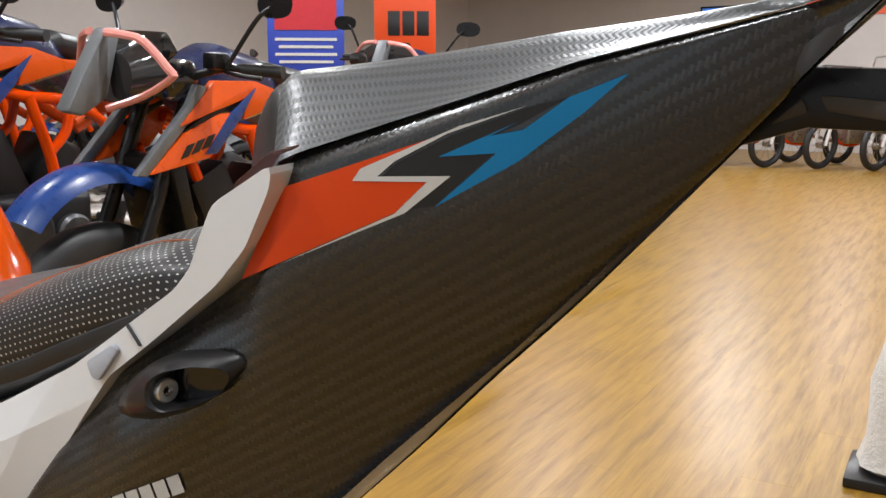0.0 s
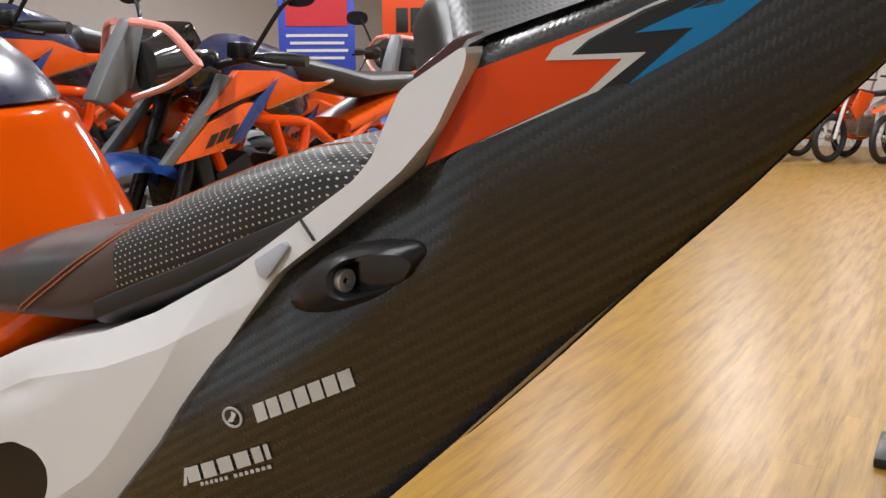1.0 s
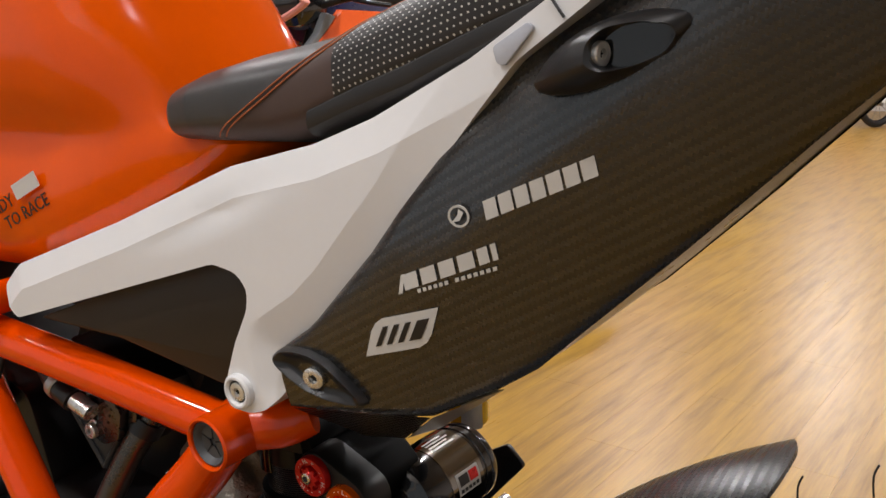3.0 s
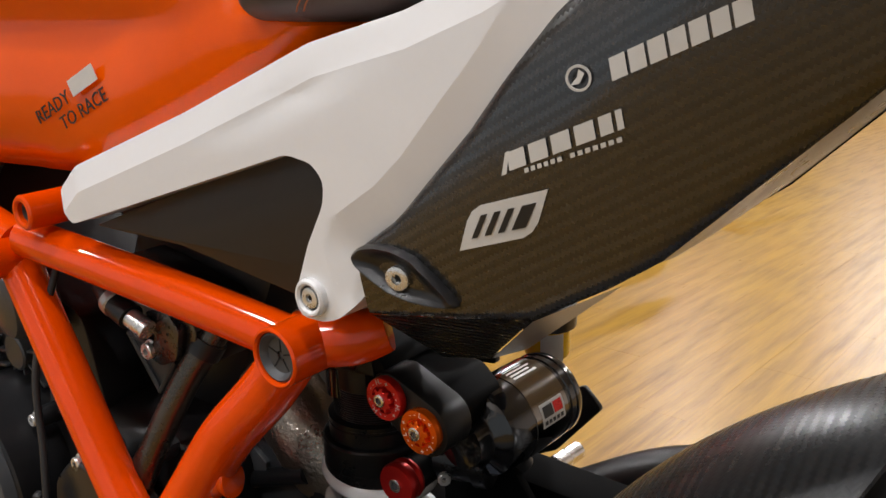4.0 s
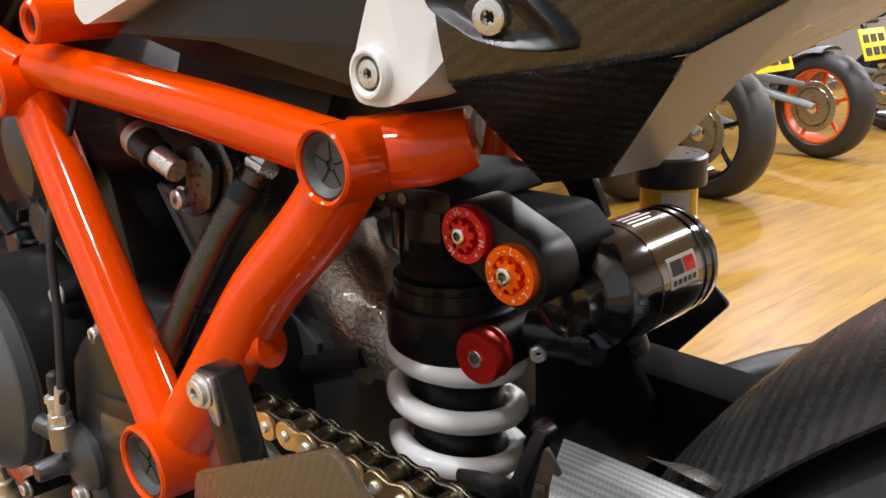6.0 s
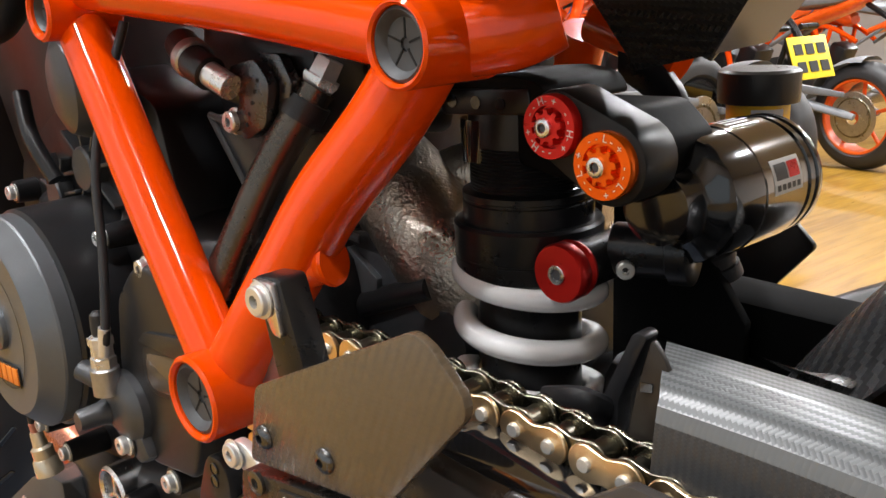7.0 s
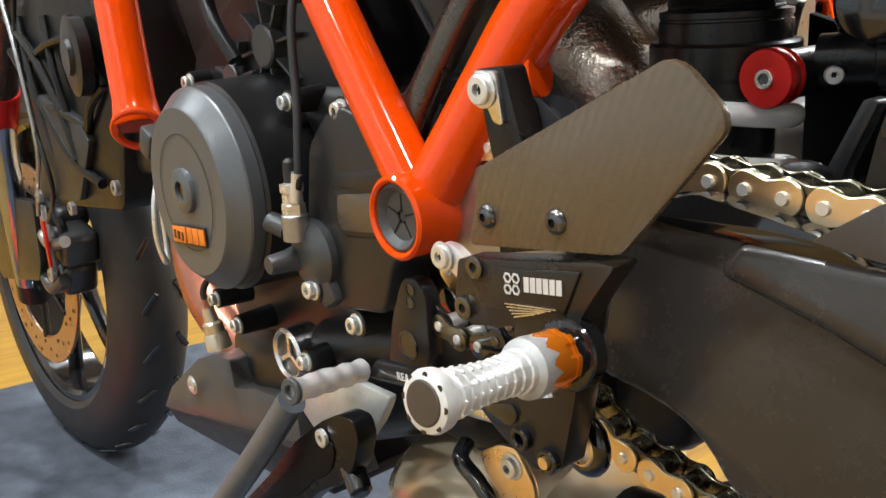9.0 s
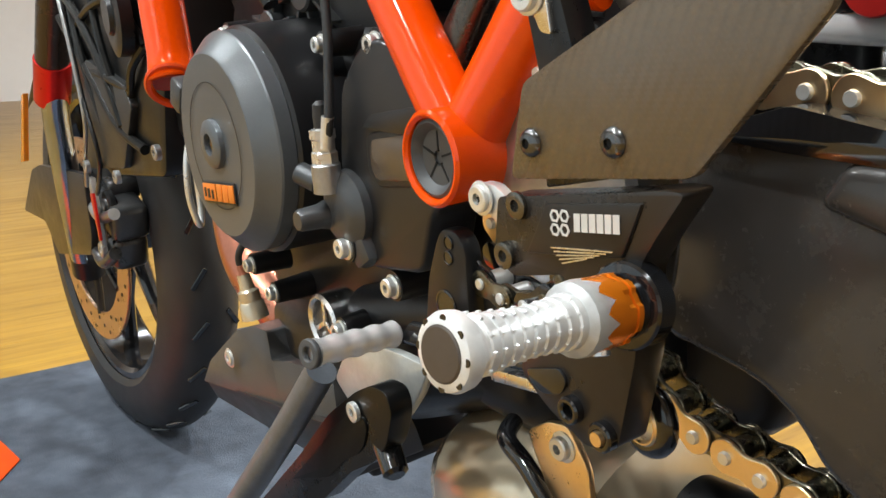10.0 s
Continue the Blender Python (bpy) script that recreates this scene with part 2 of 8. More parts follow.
def lathe(c, axis, prof, n=32, a0=0.0, a1=360.0):
    """A turned body: prof is a list of (height along axis, radius)."""
    bm = bmesh.new()
    m = to_axis(c, axis)
    rings = []
    for h, r in prof:
        if r < 1e-6:
            rings.append([bm.verts.new(m @ Vector((0, 0, h)))])
        else:
            rings.append([bm.verts.new(m @ Vector((r * math.cos(2 * math.pi * k / n), r * math.sin(2 * math.pi * k / n), h))) for k in range(n)])
    for a, b in zip(rings, rings[1:]):
        for k in range(n):
            q = [a[k % len(a)], a[(k + 1) % len(a)], b[(k + 1) % len(b)], b[k % len(b)]]
            q = list(dict.fromkeys(q))
            if len(q) > 2:
                try:
                    bm.faces.new(q)
                except ValueError:
                    pass
    for ring, flip in ((rings[0], True), (rings[-1], False)):
        if len(ring) > 2:
            bm.faces.new(ring[::-1] if flip else ring)
    return bm


def ring(c, axis, r0, r1, h, bevel=0.0, n=40):
    """A flat ring or sleeve: bore r0, outside r1, from c along axis for h."""
    b = bevel
    prof = [(b, r1), (0, r1 - b), (0, r0 + b), (b, r0), (h - b, r0), (h, r0 + b), (h, r1 - b), (h - b, r1), (b, r1)]
    bm = bmesh.new()
    m = to_axis(c, axis)
    rows = [[bm.verts.new(m @ Vector((r * math.cos(2 * math.pi * k / n), r * math.sin(2 * math.pi * k / n), q))) for k in range(n)] for q, r in prof[:-1]]
    for i in range(len(rows)):
        a, d = rows[i], rows[(i + 1) % len(rows)]
        for k in range(n):
            bm.faces.new((a[k], a[(k + 1) % n], d[(k + 1) % n], d[k]))
    return bm


def torus(c, axis, R0, r, n=40, k=12):
    bm = bmesh.new()
    m = to_axis(c, axis)
    rows = []
    for i in range(n):
        a = 2 * math.pi * i / n
        rows.append([bm.verts.new(m @ Vector(((R0 + r * math.cos(2 * math.pi * j / k)) * math.cos(a), (R0 + r * math.cos(2 * math.pi * j / k)) * math.sin(a), r * math.sin(2 * math.pi * j / k)))) for j in range(k)])
    for i in range(n):
        for j in range(k):
            bm.faces.new((rows[i][j], rows[(i + 1) % n][j], rows[(i + 1) % n][(j + 1) % k], rows[i][(j + 1) % k]))
    return bm


def box(c, size, rot=(0, 0, 0), bevel=0.002, seg=2):
    bm = bmesh.new()
    bmesh.ops.create_cube(bm, size=1.0, matrix=pose(*c, *rot) @ Matrix.Diagonal((*size, 1)))
    return soften(bm, bevel, seg)


def sheet(f, nu, nv, closed=False):
    """A surface from f(u, v), u and v from 0 to 1."""
    bm = bmesh.new()
    g = [[bm.verts.new(f(i / nu, j / nv)) for j in range(nv + 1)] for i in range(nu + (0 if closed else 1))]
    for i in range(nu):
        for j in range(nv):
            a, b = g[i], g[(i + 1) % len(g)]
            bm.faces.new((a[j], b[j], b[j + 1], a[j + 1]))
    return bm


def along(line, t):
    """The place at t (0 to 1) along a polyline, by length."""
    pts = [Vector(p) for p in line]
    seg = [(b - a).length for a, b in zip(pts, pts[1:])]
    d = t * sum(seg)
    for a, b, s in zip(pts, pts[1:], seg):
        if d <= s:
            return a.lerp(b, d / s if s else 0)
        d -= s
    return pts[-1]


def loft(sections, closed=True, caps=True):
    bm = bmesh.new()
    rows = [[bm.verts.new(p) for p in s] for s in sections]
    n = len(rows[0])
    for a, b in zip(rows, rows[1:]):
        for k in range(n if closed else n - 1):
            bm.faces.new((a[k], a[(k + 1) % n], b[(k + 1) % n], b[k]))
    if caps and closed:
        bm.faces.new(rows[0][::-1])
        bm.faces.new(rows[-1])
    return bm


def oval(c, ry, rz, n=24, p=2.0, rx=(0.0, 0.0)):
    """A superelliptic section across x at c; rx tilts it."""
    out = []
    for k in range(n):
        a = 2 * math.pi * k / n
        cy, cz = math.cos(a), math.sin(a)
        y = ry * math.copysign(abs(cy) ** (2 / p), cy)
        z = rz * math.copysign(abs(cz) ** (2 / p), cz)
        out.append(Vector((c[0] + rx[1] * z, c[1] + y, c[2] + z)))
    return out


def bolt(parent, c, axis, r, h=0.004, material=None, name="bolt", socket=6, flange=0.0, lobes=True):
    """A screw head with a recessed socket, standing h proud of c."""
    k = r * 0.43
    prof = [(0, r + flange), (h * 0.18, r + flange), (h * 0.25, r), (h * 0.85, r), (h, r * 0.88), (h, k * 1.02)]
    body = lathe(c, axis, prof + [(h * 0.35, k * 0.95), (h * 0.3, 0.0)], 24)
    ob = part(name, body, material or STEEL, parent)
    m = to_axis(c, axis)
    bm = bmesh.new()
    n = 24
    vs = []
    for i in range(n):
        a = 2 * math.pi * i / n
        q = k * (0.72 + 0.22 * math.cos(6 * a)) if lobes else k * 0.8
        vs.append(bm.verts.new(m @ Vector((q * math.cos(a), q * math.sin(a), h * 0.42))))
    bm.faces.new(vs)
    part("socket", bm, SOCKET, ob)
    return ob

# ---------------------------------------------------------------- the motorcycle
# Bike axes: x to the rear, y to its right, z up; it leans on its side stand.
BIKE = pose(0, 0, 0, 4.0, 0, 0)
bike = thing("motorcycle", BIKE, "orange, white and matte carbon sports motorcycle on its side stand", "motorcycle")
LEFT = (0, -1, 0)


def words(text, size, m, material, parent, name="lettering", depth=0.0002, width=1.0):
    """Raised lettering as a mesh, in the plane of m (x along the line, y up)."""
    cu = bpy.data.curves.new(name, "FONT")
    cu.body, cu.size, cu.extrude, cu.resolution_u = text, size, depth, 2
    tmp = new("tmp", cu)
    dg = bpy.context.evaluated_depsgraph_get()
    me = bpy.data.meshes.new_from_object(tmp.evaluated_get(dg))
    bpy.data.objects.remove(tmp)
    bpy.data.curves.remove(cu)
    me.transform(m @ Matrix.Diagonal((width, 1, 1, 1)))
    me.name = name
    me.materials.clear()
    me.materials.append(material)
    ob = new(name, me)
    ob.parent = parent
    return ob


def facing(p, along_dir, normal):
    """A frame at p: x along a direction, z along the normal."""
    z = Vector(normal).normalized()
    x = (Vector(along_dir) - z * Vector(along_dir).dot(z)).normalized()
    m = Matrix((x, z.cross(x), z)).transposed().to_4x4()
    return Matrix.Translation(p) @ m


def flank(x, z):
    """The flat left side of the tail."""
    return -0.0673 + 0.2243 * x - 0.0605 * z + 0.599 * (x - 0.2) ** 2


FLANK_N = Vector((0.2, -1, -0.08)).normalized()


def shape(name, poly, lift, material, parent, label=""):
    """A thin film on the tail's side."""
    bm = gridded(poly, 0.006)
    for v in bm.verts:
        v.co.y = flank(v.co.x, v.co.z) - bulge(v.co.x, v.co.z) - lift - 0.0003
    return part(name, bm, material, parent, label)


# ---- tail
LOW = [(0.036, 0.797), (0.06, 0.8008), (0.09, 0.8048), (0.127, 0.8108), (0.162, 0.831), (0.184, 0.846), (0.249, 0.909), (0.3, 0.961), (0.349, 1.008), (0.419, 1.081), (0.445, 1.111), (0.468, 1.134)]
HIGH = [(0.032, 0.832), (0.057, 0.8495), (0.1, 0.8945), (0.147, 0.953), (0.18, 0.99), (0.211, 1.011), (0.246, 1.037), (0.269, 1.076), (0.273, 1.082), (0.375, 1.114), (0.437, 1.129), (0.474, 1.138)]


def bulge(x, z):
    """How far the side swells out towards its middle, fading to the tip."""
    lo = float(np.interp(x, [p[0] for p in LOW], [p[1] for p in LOW]))
    hi = float(np.interp(x, [p[0] for p in HIGH], [p[1] for p in HIGH]))
    v = max(0.0, min(1.0, (z - lo) / max(hi - lo, 0.01)))
    camber = 0.12 * (hi - lo) * (v - v ** 3) - 0.002
    return camber * max(0.0, min(1.0, (0.47 - x) / 0.2))


def tail_side(u, v, sign=1):
    a, b = along(LOW, u), along(HIGH, u)
    p = a.lerp(b, v)
    y = flank(p.x, p.y) - bulge(p.x, p.y)
    if v > 0.62 and 0.12 < p.x < 0.272:
        y += 0.011 * ((v - 0.62) / 0.38) ** 1.4 * min(1, (p.x - 0.12) / 0.05) * min(1, (0.272 - p.x) / 0.03)
    if v > 0.93:
        y += 0.003 * ((v - 0.93) / 0.07) ** 2
    if v < 0.04:
        y += 0.0025 * ((0.04 - v) / 0.04) ** 2
    return Vector((p.x, y * sign, p.y))


def tail_top(u, v):
    p = along([(0.268, 1.0755), (0.273, 1.0825), (0.375, 1.1145), (0.437, 1.1295), (0.474, 1.1385)], u)
    y = flank(p.x, p.y) + 0.001
    w = 2 * v - 1
    k = (1 - abs(w)) * (1 - u)
    crown = (0.029 * (1 - u) ** 1.75 + 0.001) * (1 - abs(w) ** 1.5) + 0.003 * math.sin(abs(w) * math.pi * 2) * (1 - u)
    return Vector((p.x - 0.046 * k, -y * w, p.y + crown))


def tail_under(u, v):
    a = along(LOW[3:], u)
    k = along([(0.09, 0.787), (0.17, 0.832), (0.25, 0.922), (0.345, 1.025), (0.44, 1.116), (0.47, 1.14)], u)
    w = 2 * v - 1
    p = a.lerp(k, min(1, (1 - abs(w)) * 1.35))
    y = flank(a.x, a.y) + 0.0035
    return Vector((p.x, -y * w, p.y + 0.001))


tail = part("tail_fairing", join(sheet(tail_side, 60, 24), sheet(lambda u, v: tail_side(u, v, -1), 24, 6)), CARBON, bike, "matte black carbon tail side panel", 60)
top_cover = part("tail_top_cover", sheet(tail_top, 30, 30), CARBON_TOP_LIT, tail, "woven carbon seat cowl top")
part("tail_underside", sheet(tail_under, 24, 24), mat("satin_black_underside", (0.03, 0.027, 0.025), 0.3, bump=0.08, bscale=1200), tail, "black plastic tail underside")


def lip(u, v):
    w = 2 * v - 1
    p = tail_top(0, v)
    return p + Vector((-0.017 * u, 0, -0.004 * u - 0.03 * u * u * (0.4 + 0.6 * abs(w))))


part("cowl_front_lip", sheet(lip, 5, 24), PLASTIC, tail, "dark plastic front lip of the cowl")
bm = bmesh.new()
low_pts = [(0.036, flank(0.036, 0.797) + 0.003, 0.797), (0.127, flank(0.127, 0.8108) + 0.003, 0.8108), (0.0565, -0.016, 0.7513), (0.0232, -0.016, 0.7443)]
bm.faces.new([bm.verts.new(p) for p in low_pts])
bmesh.ops.solidify(bm, geom=bm.faces[:], thickness=0.004)
part("lower_tail_panel", soften(bm, 0.0012), carbon("carbon_twill_keel", "xz", -50.0, tow=0.0016, lo=0.01, hi=0.03, rough=0.32, relief=0.1), tail, "lower carbon tail panel")

# keel facet: its beige colour stands in for the floor mirrored from below
bm = bmesh.new()
bm.faces.new([bm.verts.new(p) for p in [(0.128, flank(0.127, 0.8108) + 0.003, 0.811), (0.0575, -0.0155, 0.7515), (0.0713, 0.0, 0.7550), (0.0975, 0.0, 0.7852), (0.168, flank(0.168, 0.834) + 0.004, 0.8335)]])
part("keel_facet", bm, mat("keel_floor_reflection", (0.11, 0.095, 0.08), 0.3, var=0.04, rvar=0.03), tail, "satin keel facet, coloured paler for the floor's reflection")

# eye-shaped screw cover at the foot of the tail
EYE = [(0.0297, 0.8292), (0.0359, 0.8346), (0.0475, 0.8374), (0.0598, 0.8375), (0.0715, 0.8345), (0.0815, 0.8264), (0.09, 0.8184), (0.0936, 0.8122), (0.0837, 0.8107), (0.0695, 0.8108), (0.0547, 0.8136), (0.0423, 0.8197), (0.0324, 0.8255)]


def eye_mesh():
    """A lens-shaped cover with a raised lip round a shallow bowl."""
    bm = bmesh.new()
    rows = []
    for t, h in ((0.0, 0.001), (0.02, -0.0032), (0.08, -0.0052), (0.15, -0.0048), (0.3, -0.0015), (0.55, 0.0), (0.8, 0.0)):
        row = []
        for x, z in rounded(EYE, 0.003, 3):
            x, z = x + (0.06 - x) * t, z + (0.8222 - z) * t
            row.append(bm.verts.new((x, flank(x, z) - bulge(x, z) + h, z)))
        rows.append(row)
    for a, b in zip(rows, rows[1:]):
        for k in range(len(a)):
            bm.faces.new((a[k], a[(k + 1) % len(a)], b[(k + 1) % len(a)], b[k]))
    bm.faces.new(rows[-1])
    return bm


cover = part("screw_cover", eye_mesh(), PLASTIC, tail, "black grained screw cover", 50)
bolt(cover, (0.0595, flank(0.0595, 0.8222) - bulge(0.0595, 0.8222) - 0.0005, 0.8222), FLANK_N, 0.0062, 0.003)

# recessed screw pocket higher up
POD = [(0.19, 0.977), (0.196, 0.988), (0.209, 0.9985), (0.223, 1.0045), (0.24, 1.007), (0.251, 1.0055), (0.2535, 1.0015), (0.245, 0.991), (0.23, 0.981), (0.211, 0.974), (0.195, 0.9735)]
HOLE = [(0.2195, 0.995), (0.226, 1.0003), (0.236, 1.0022), (0.2465, 1.0008), (0.249, 0.9975), (0.2455, 0.9905), (0.2355, 0.986), (0.2255, 0.9842), (0.2205, 0.987)]


def pod_mesh():
    bm = bmesh.new()
    outer, inner = rounded(POD, 0.006, 5), rounded(HOLE, 0.003, 6)
    n = 72
    cx, cz = 0.231, 0.9925

    def at(poly, a):
        best = None
        d = Vector((math.cos(a), math.sin(a)))
        for p, q in zip(poly, poly[1:] + poly[:1]):
            ex, ez, fx, fz = p[0] - cx, p[1] - cz, q[0] - p[0], q[1] - p[1]
            den = d.x * fz - d.y * fx
            if abs(den) < 1e-12:
                continue
            t, s = (ex * fz - ez * fx) / den, (ex * d.y - ez * d.x) / den
            if t > 0 and -1e-6 <= s <= 1 + 1e-6 and (best is None or t > best):
                best = t
        return cx + d.x * best, cz + d.y * best

    rows = [[] for _ in range(6)]
    for k in range(n):
        a = 2 * math.pi * k / n
        (ox, oz), (ix, iz) = at(outer, a), at(inner, a)
        for r, (t, h) in enumerate(((0, 0.0), (0.08, -0.0035), (0.5, -0.0105), (0.93, -0.0145), (1.0, -0.0138), (1.03, -0.0008))):
            x, z = ox + (ix - ox) * t, oz + (iz - oz) * t
            front = 1.0 if x < 0.226 else max(0.3, 1 - (x - 0.226) / 0.034)
            hh = h * front if h < 0 else h
            rows[r].append(bm.verts.new((x, flank(x, z) - bulge(x, z) + hh, z)))
    for a, b in zip(rows, rows[1:]):
        for k in range(n):
            bm.faces.new((a[k], a[(k + 1) % n], b[(k + 1) % n], b[k]))
    bm.faces.new(rows[-1])
    return bm


pod = part("screw_pocket", pod_mesh(), PLASTIC, tail, "black grained oval screw pocket")
bm = bmesh.new()
bm.faces.new([bm.verts.new((x, flank(x, z) - bulge(x, z) - 0.0013, z)) for x, z in rounded(HOLE, 0.003, 6)])
part("pocket_floor", bm, GLOSSBLACK, pod)
bolt(pod, (0.2205, flank(0.2205, 0.9905) - bulge(0.2205, 0.9905) - 0.0068, 0.9905), FLANK_N * 0.2 + Vector((1.0, 0, 0)), 0.005, 0.003)

# decals on the tail
shape("decal", [(0.274, 1.072), (0.337, 1.0925), (0.303, 1.079), (0.3, 1.0748), (0.326, 1.0744), (0.3145, 1.063), (0.254, 1.036)], 0.0005, DECAL_ORANGE, tail, "orange decal")
shape("decal", [(0.359, 1.1), (0.333, 1.091), (0.315, 1.0815), (0.309, 1.0762), (0.334, 1.0762), (0.318, 1.063), (0.272, 1.0435), (0.3145, 1.0628), (0.326, 1.0742), (0.3, 1.0746), (0.303, 1.079), (0.337, 1.0935)], 0.0008, DECAL_WHITE, tail, "silver-white decal stripe")
shape("decal", [(0.359, 1.0995), (0.372, 1.1025), (0.356, 1.0935), (0.33, 1.0832), (0.348, 1.0838), (0.328, 1.0655), (0.319, 1.064), (0.334, 1.0757), (0.31, 1.0758), (0.3155, 1.081), (0.334, 1.0902)], 0.0005, DECAL_BLACK, tail, "black decal field")
shape("decal", [(0.3905, 1.11), (0.372, 1.1025), (0.358, 1.092), (0.347, 1.09), (0.357, 1.095), (0.33, 1.083), (0.349, 1.084), (0.328, 1.065), (0.356, 1.081), (0.377, 1.0975)], 0.0008, DECAL_BLUE, tail, "blue zigzag decal")


def tagline(x0, z0, x1, z1, height, cuts, material, parent, lift=0.0006, slant=0.25):
    """A maker's mark drawn as plain slanted bars, one for each part of the word."""
    d = Vector((x1 - x0, z1 - z0))
    n = Vector((-d.y, d.x)).normalized() * height
    e = d.normalized() * height * slant
    for a, b in cuts:
        p, q = Vector((x0, z0)) + d * a, Vector((x0, z0)) + d * b
        shape("mark", [tuple(p), tuple(q), tuple(q + n + e), tuple(p + n + e)], lift, material, parent)


def blocks(n, gap=0.16, a=0.0, b=1.0):
    w = (b - a) / n
    return [(a + w * (i + gap / 2), a + w * (i + 1 - gap / 2)) for i in range(n)]


tagline(0.1685, 0.919, 0.2185, 0.9415, 0.0084, blocks(7), DECAL_WHITE, tail)
part("mark", ring((0.1555, flank(0.1555, 0.92) - bulge(0.1555, 0.92) - 0.0009, 0.92), -FLANK_N, 0.0042, 0.0052, 0.0006), DECAL_WHITE, tail)
shape("mark", [(0.152, 0.917), (0.156, 0.918), (0.158, 0.922), (0.1555, 0.9235), (0.155, 0.9205)], 0.0006, DECAL_WHITE, tail)
tagline(0.1235, 0.8805, 0.1745, 0.902, 0.0075, blocks(4, 0.2, 0.0, 0.78) + [(0.8, 0.9), (0.93, 0.98)], DECAL_WHITE, tail)
shape("mark", [(0.1205, 0.8785), (0.123, 0.8795), (0.1245, 0.8895), (0.1225, 0.8885)], 0.0006, DECAL_WHITE, tail)
tagline(0.131, 0.8805, 0.173, 0.8965, 0.0019, blocks(6, 0.35, 0.0, 0.42) + blocks(7, 0.35, 0.48, 1.0), DECAL_WHITE, tail)
BADGE_BASE = Vector((0.0965, 0.8415))
BADGE_ALONG, BADGE_UP = Vector((0.0375, 0.012)), Vector((0.0075, 0.0213))


def on_badge(u, v):
    p = BADGE_BASE + BADGE_ALONG * u + BADGE_UP * v
    return (p.x, p.y)


shape("mark", [on_badge(u, v) for u, v in ((0, 0), (0.86, 0), (0.96, 0.1), (1, 0.3), (1, 1), (0.14, 1), (0.04, 0.9), (0, 0.7))], 0.0005, DECAL_WHITE, tail, "silver-white badge with dark slanted bars")
for u, w in ((0.14, 0.09), (0.32, 0.09), (0.5, 0.09), (0.68, 0.18)):
    shape("badge_bar", [on_badge(u, 0.24), on_badge(u + w, 0.24), on_badge(u + w + 0.05, 0.76), on_badge(u + 0.05, 0.76)], 0.0009, DECAL_BLACK, tail)

# number plate hanger behind the tail
hanger = part("plate_hanger", prism([(0.41, 1.079), (0.441, 1.1095), (0.466, 1.1085), (0.6, 1.098), (0.66, 1.075), (0.63, 1.05), (0.5, 1.078), (0.467, 1.0875), (0.441, 1.0885)], 0.014, 0.02, 0.001), BLACK, bike, "black slotted number plate hanger")
for p in ([(0.4285, 1.0895), (0.439, 1.099), (0.441, 1.094)], [(0.4445, 1.1), (0.466, 1.098), (0.53, 1.092), (0.53, 1.082), (0.466, 1.0915), (0.447, 1.0945)]):
    part("slot", prism(rounded(p, 0.0015), 0.0128, 0.0142, 0.0003), mat("brown_slot", (0.06, 0.045, 0.03), 0.5), hanger)
part("plate_hanger_side", prism([(0.41, 1.079), (0.441, 1.109), (0.6, 1.098), (0.66, 1.075), (0.63, 1.05), (0.5, 1.078), (0.44, 1.0885)], 0.036, 0.042, 0.001), BLACK, hanger)

# ---- white subframe beam
BEAM = [(-0.218, 0.835), (-0.199, 0.852), (-0.094, 0.891), (0.0, 0.93), (0.06, 0.945), (0.1, 0.96), (0.155, 0.987), (0.205, 1.018),
        (0.224, 1.03), (0.234, 1.04), (0.24, 1.052), (0.248, 1.066), (0.277, 1.082), (0.276, 1.074), (0.262, 1.05), (0.246, 1.034), (0.211, 1.008),
        (0.18, 0.987), (0.147, 0.95), (0.12, 0.9145), (0.1, 0.892), (0.076, 0.8645), (0.057, 0.847), (0.03, 0.829), (0.034, 0.81),
        (0.026, 0.8), (0.015, 0.7905), (0.003, 0.7865), (-0.0115, 0.7875), (-0.0155, 0.796), (-0.0115, 0.807), (-0.003, 0.829), (0.009, 0.851), (0.0105, 0.863), (0.003, 0.8715), (-0.014, 0.8748), (-0.2, 0.8155)]


def beam_y(x, z):
    return 0.1 * min(x, 0) + 0.05 * max(x, 0)


# the outer skin: a sloping upper facet, a ridge towards the tail and a soft hollow where the arm meets the web
BEAM_TOP, BEAM_BACK = BEAM[:13], BEAM[14:25]
beam_edge = rounded(BEAM, 0.004, 2)
bm = gridded(beam_edge, 0.0035)
for line, depth in ((BEAM_TOP[:9], 0.017), (BEAM_BACK[3:], 0.022)):
    for a, b in zip(line, line[1:]):
        d = Vector((b[0] - a[0], 0, b[1] - a[1])).normalized()
        inward = Vector((d.z, 0, -d.x))
        bmesh.ops.bisect_plane(bm, geom=bm.verts[:] + bm.edges[:] + bm.faces[:], dist=1e-6, plane_co=Vector((a[0], 0, a[1])) + inward * depth, plane_no=inward)
for v in bm.verts:
    p = Vector((v.co.x, v.co.z))
    up, back = off_line(p, BEAM_TOP), off_line(p, BEAM_BACK)
    fade = max(0.0, min(1.0, (0.21 - p.x) / 0.12))
    y = 0.42 * max(0.0, 0.017 - up) * fade
    y += 0.24 * max(0.0, 0.022 - back) * fade
    y += 0.0028 * math.exp(-((p.x + 0.02 - 1.9 * (p.y - 0.9)) / 0.02) ** 2) * max(0.0, 1 - abs(p.y - 0.905) / 0.03)
    v.co.y = -0.0915 + beam_y(p.x, p.y) + y
ext = bmesh.ops.extrude_edge_only(bm, edges=[e for e in bm.edges if e.is_boundary])
for v in ext["geom"]:
    if isinstance(v, bmesh.types.BMVert):
        v.co.y = -0.06 + beam_y(v.co.x, v.co.z)
bmesh.ops.recalc_face_normals(bm, faces=bm.faces[:])
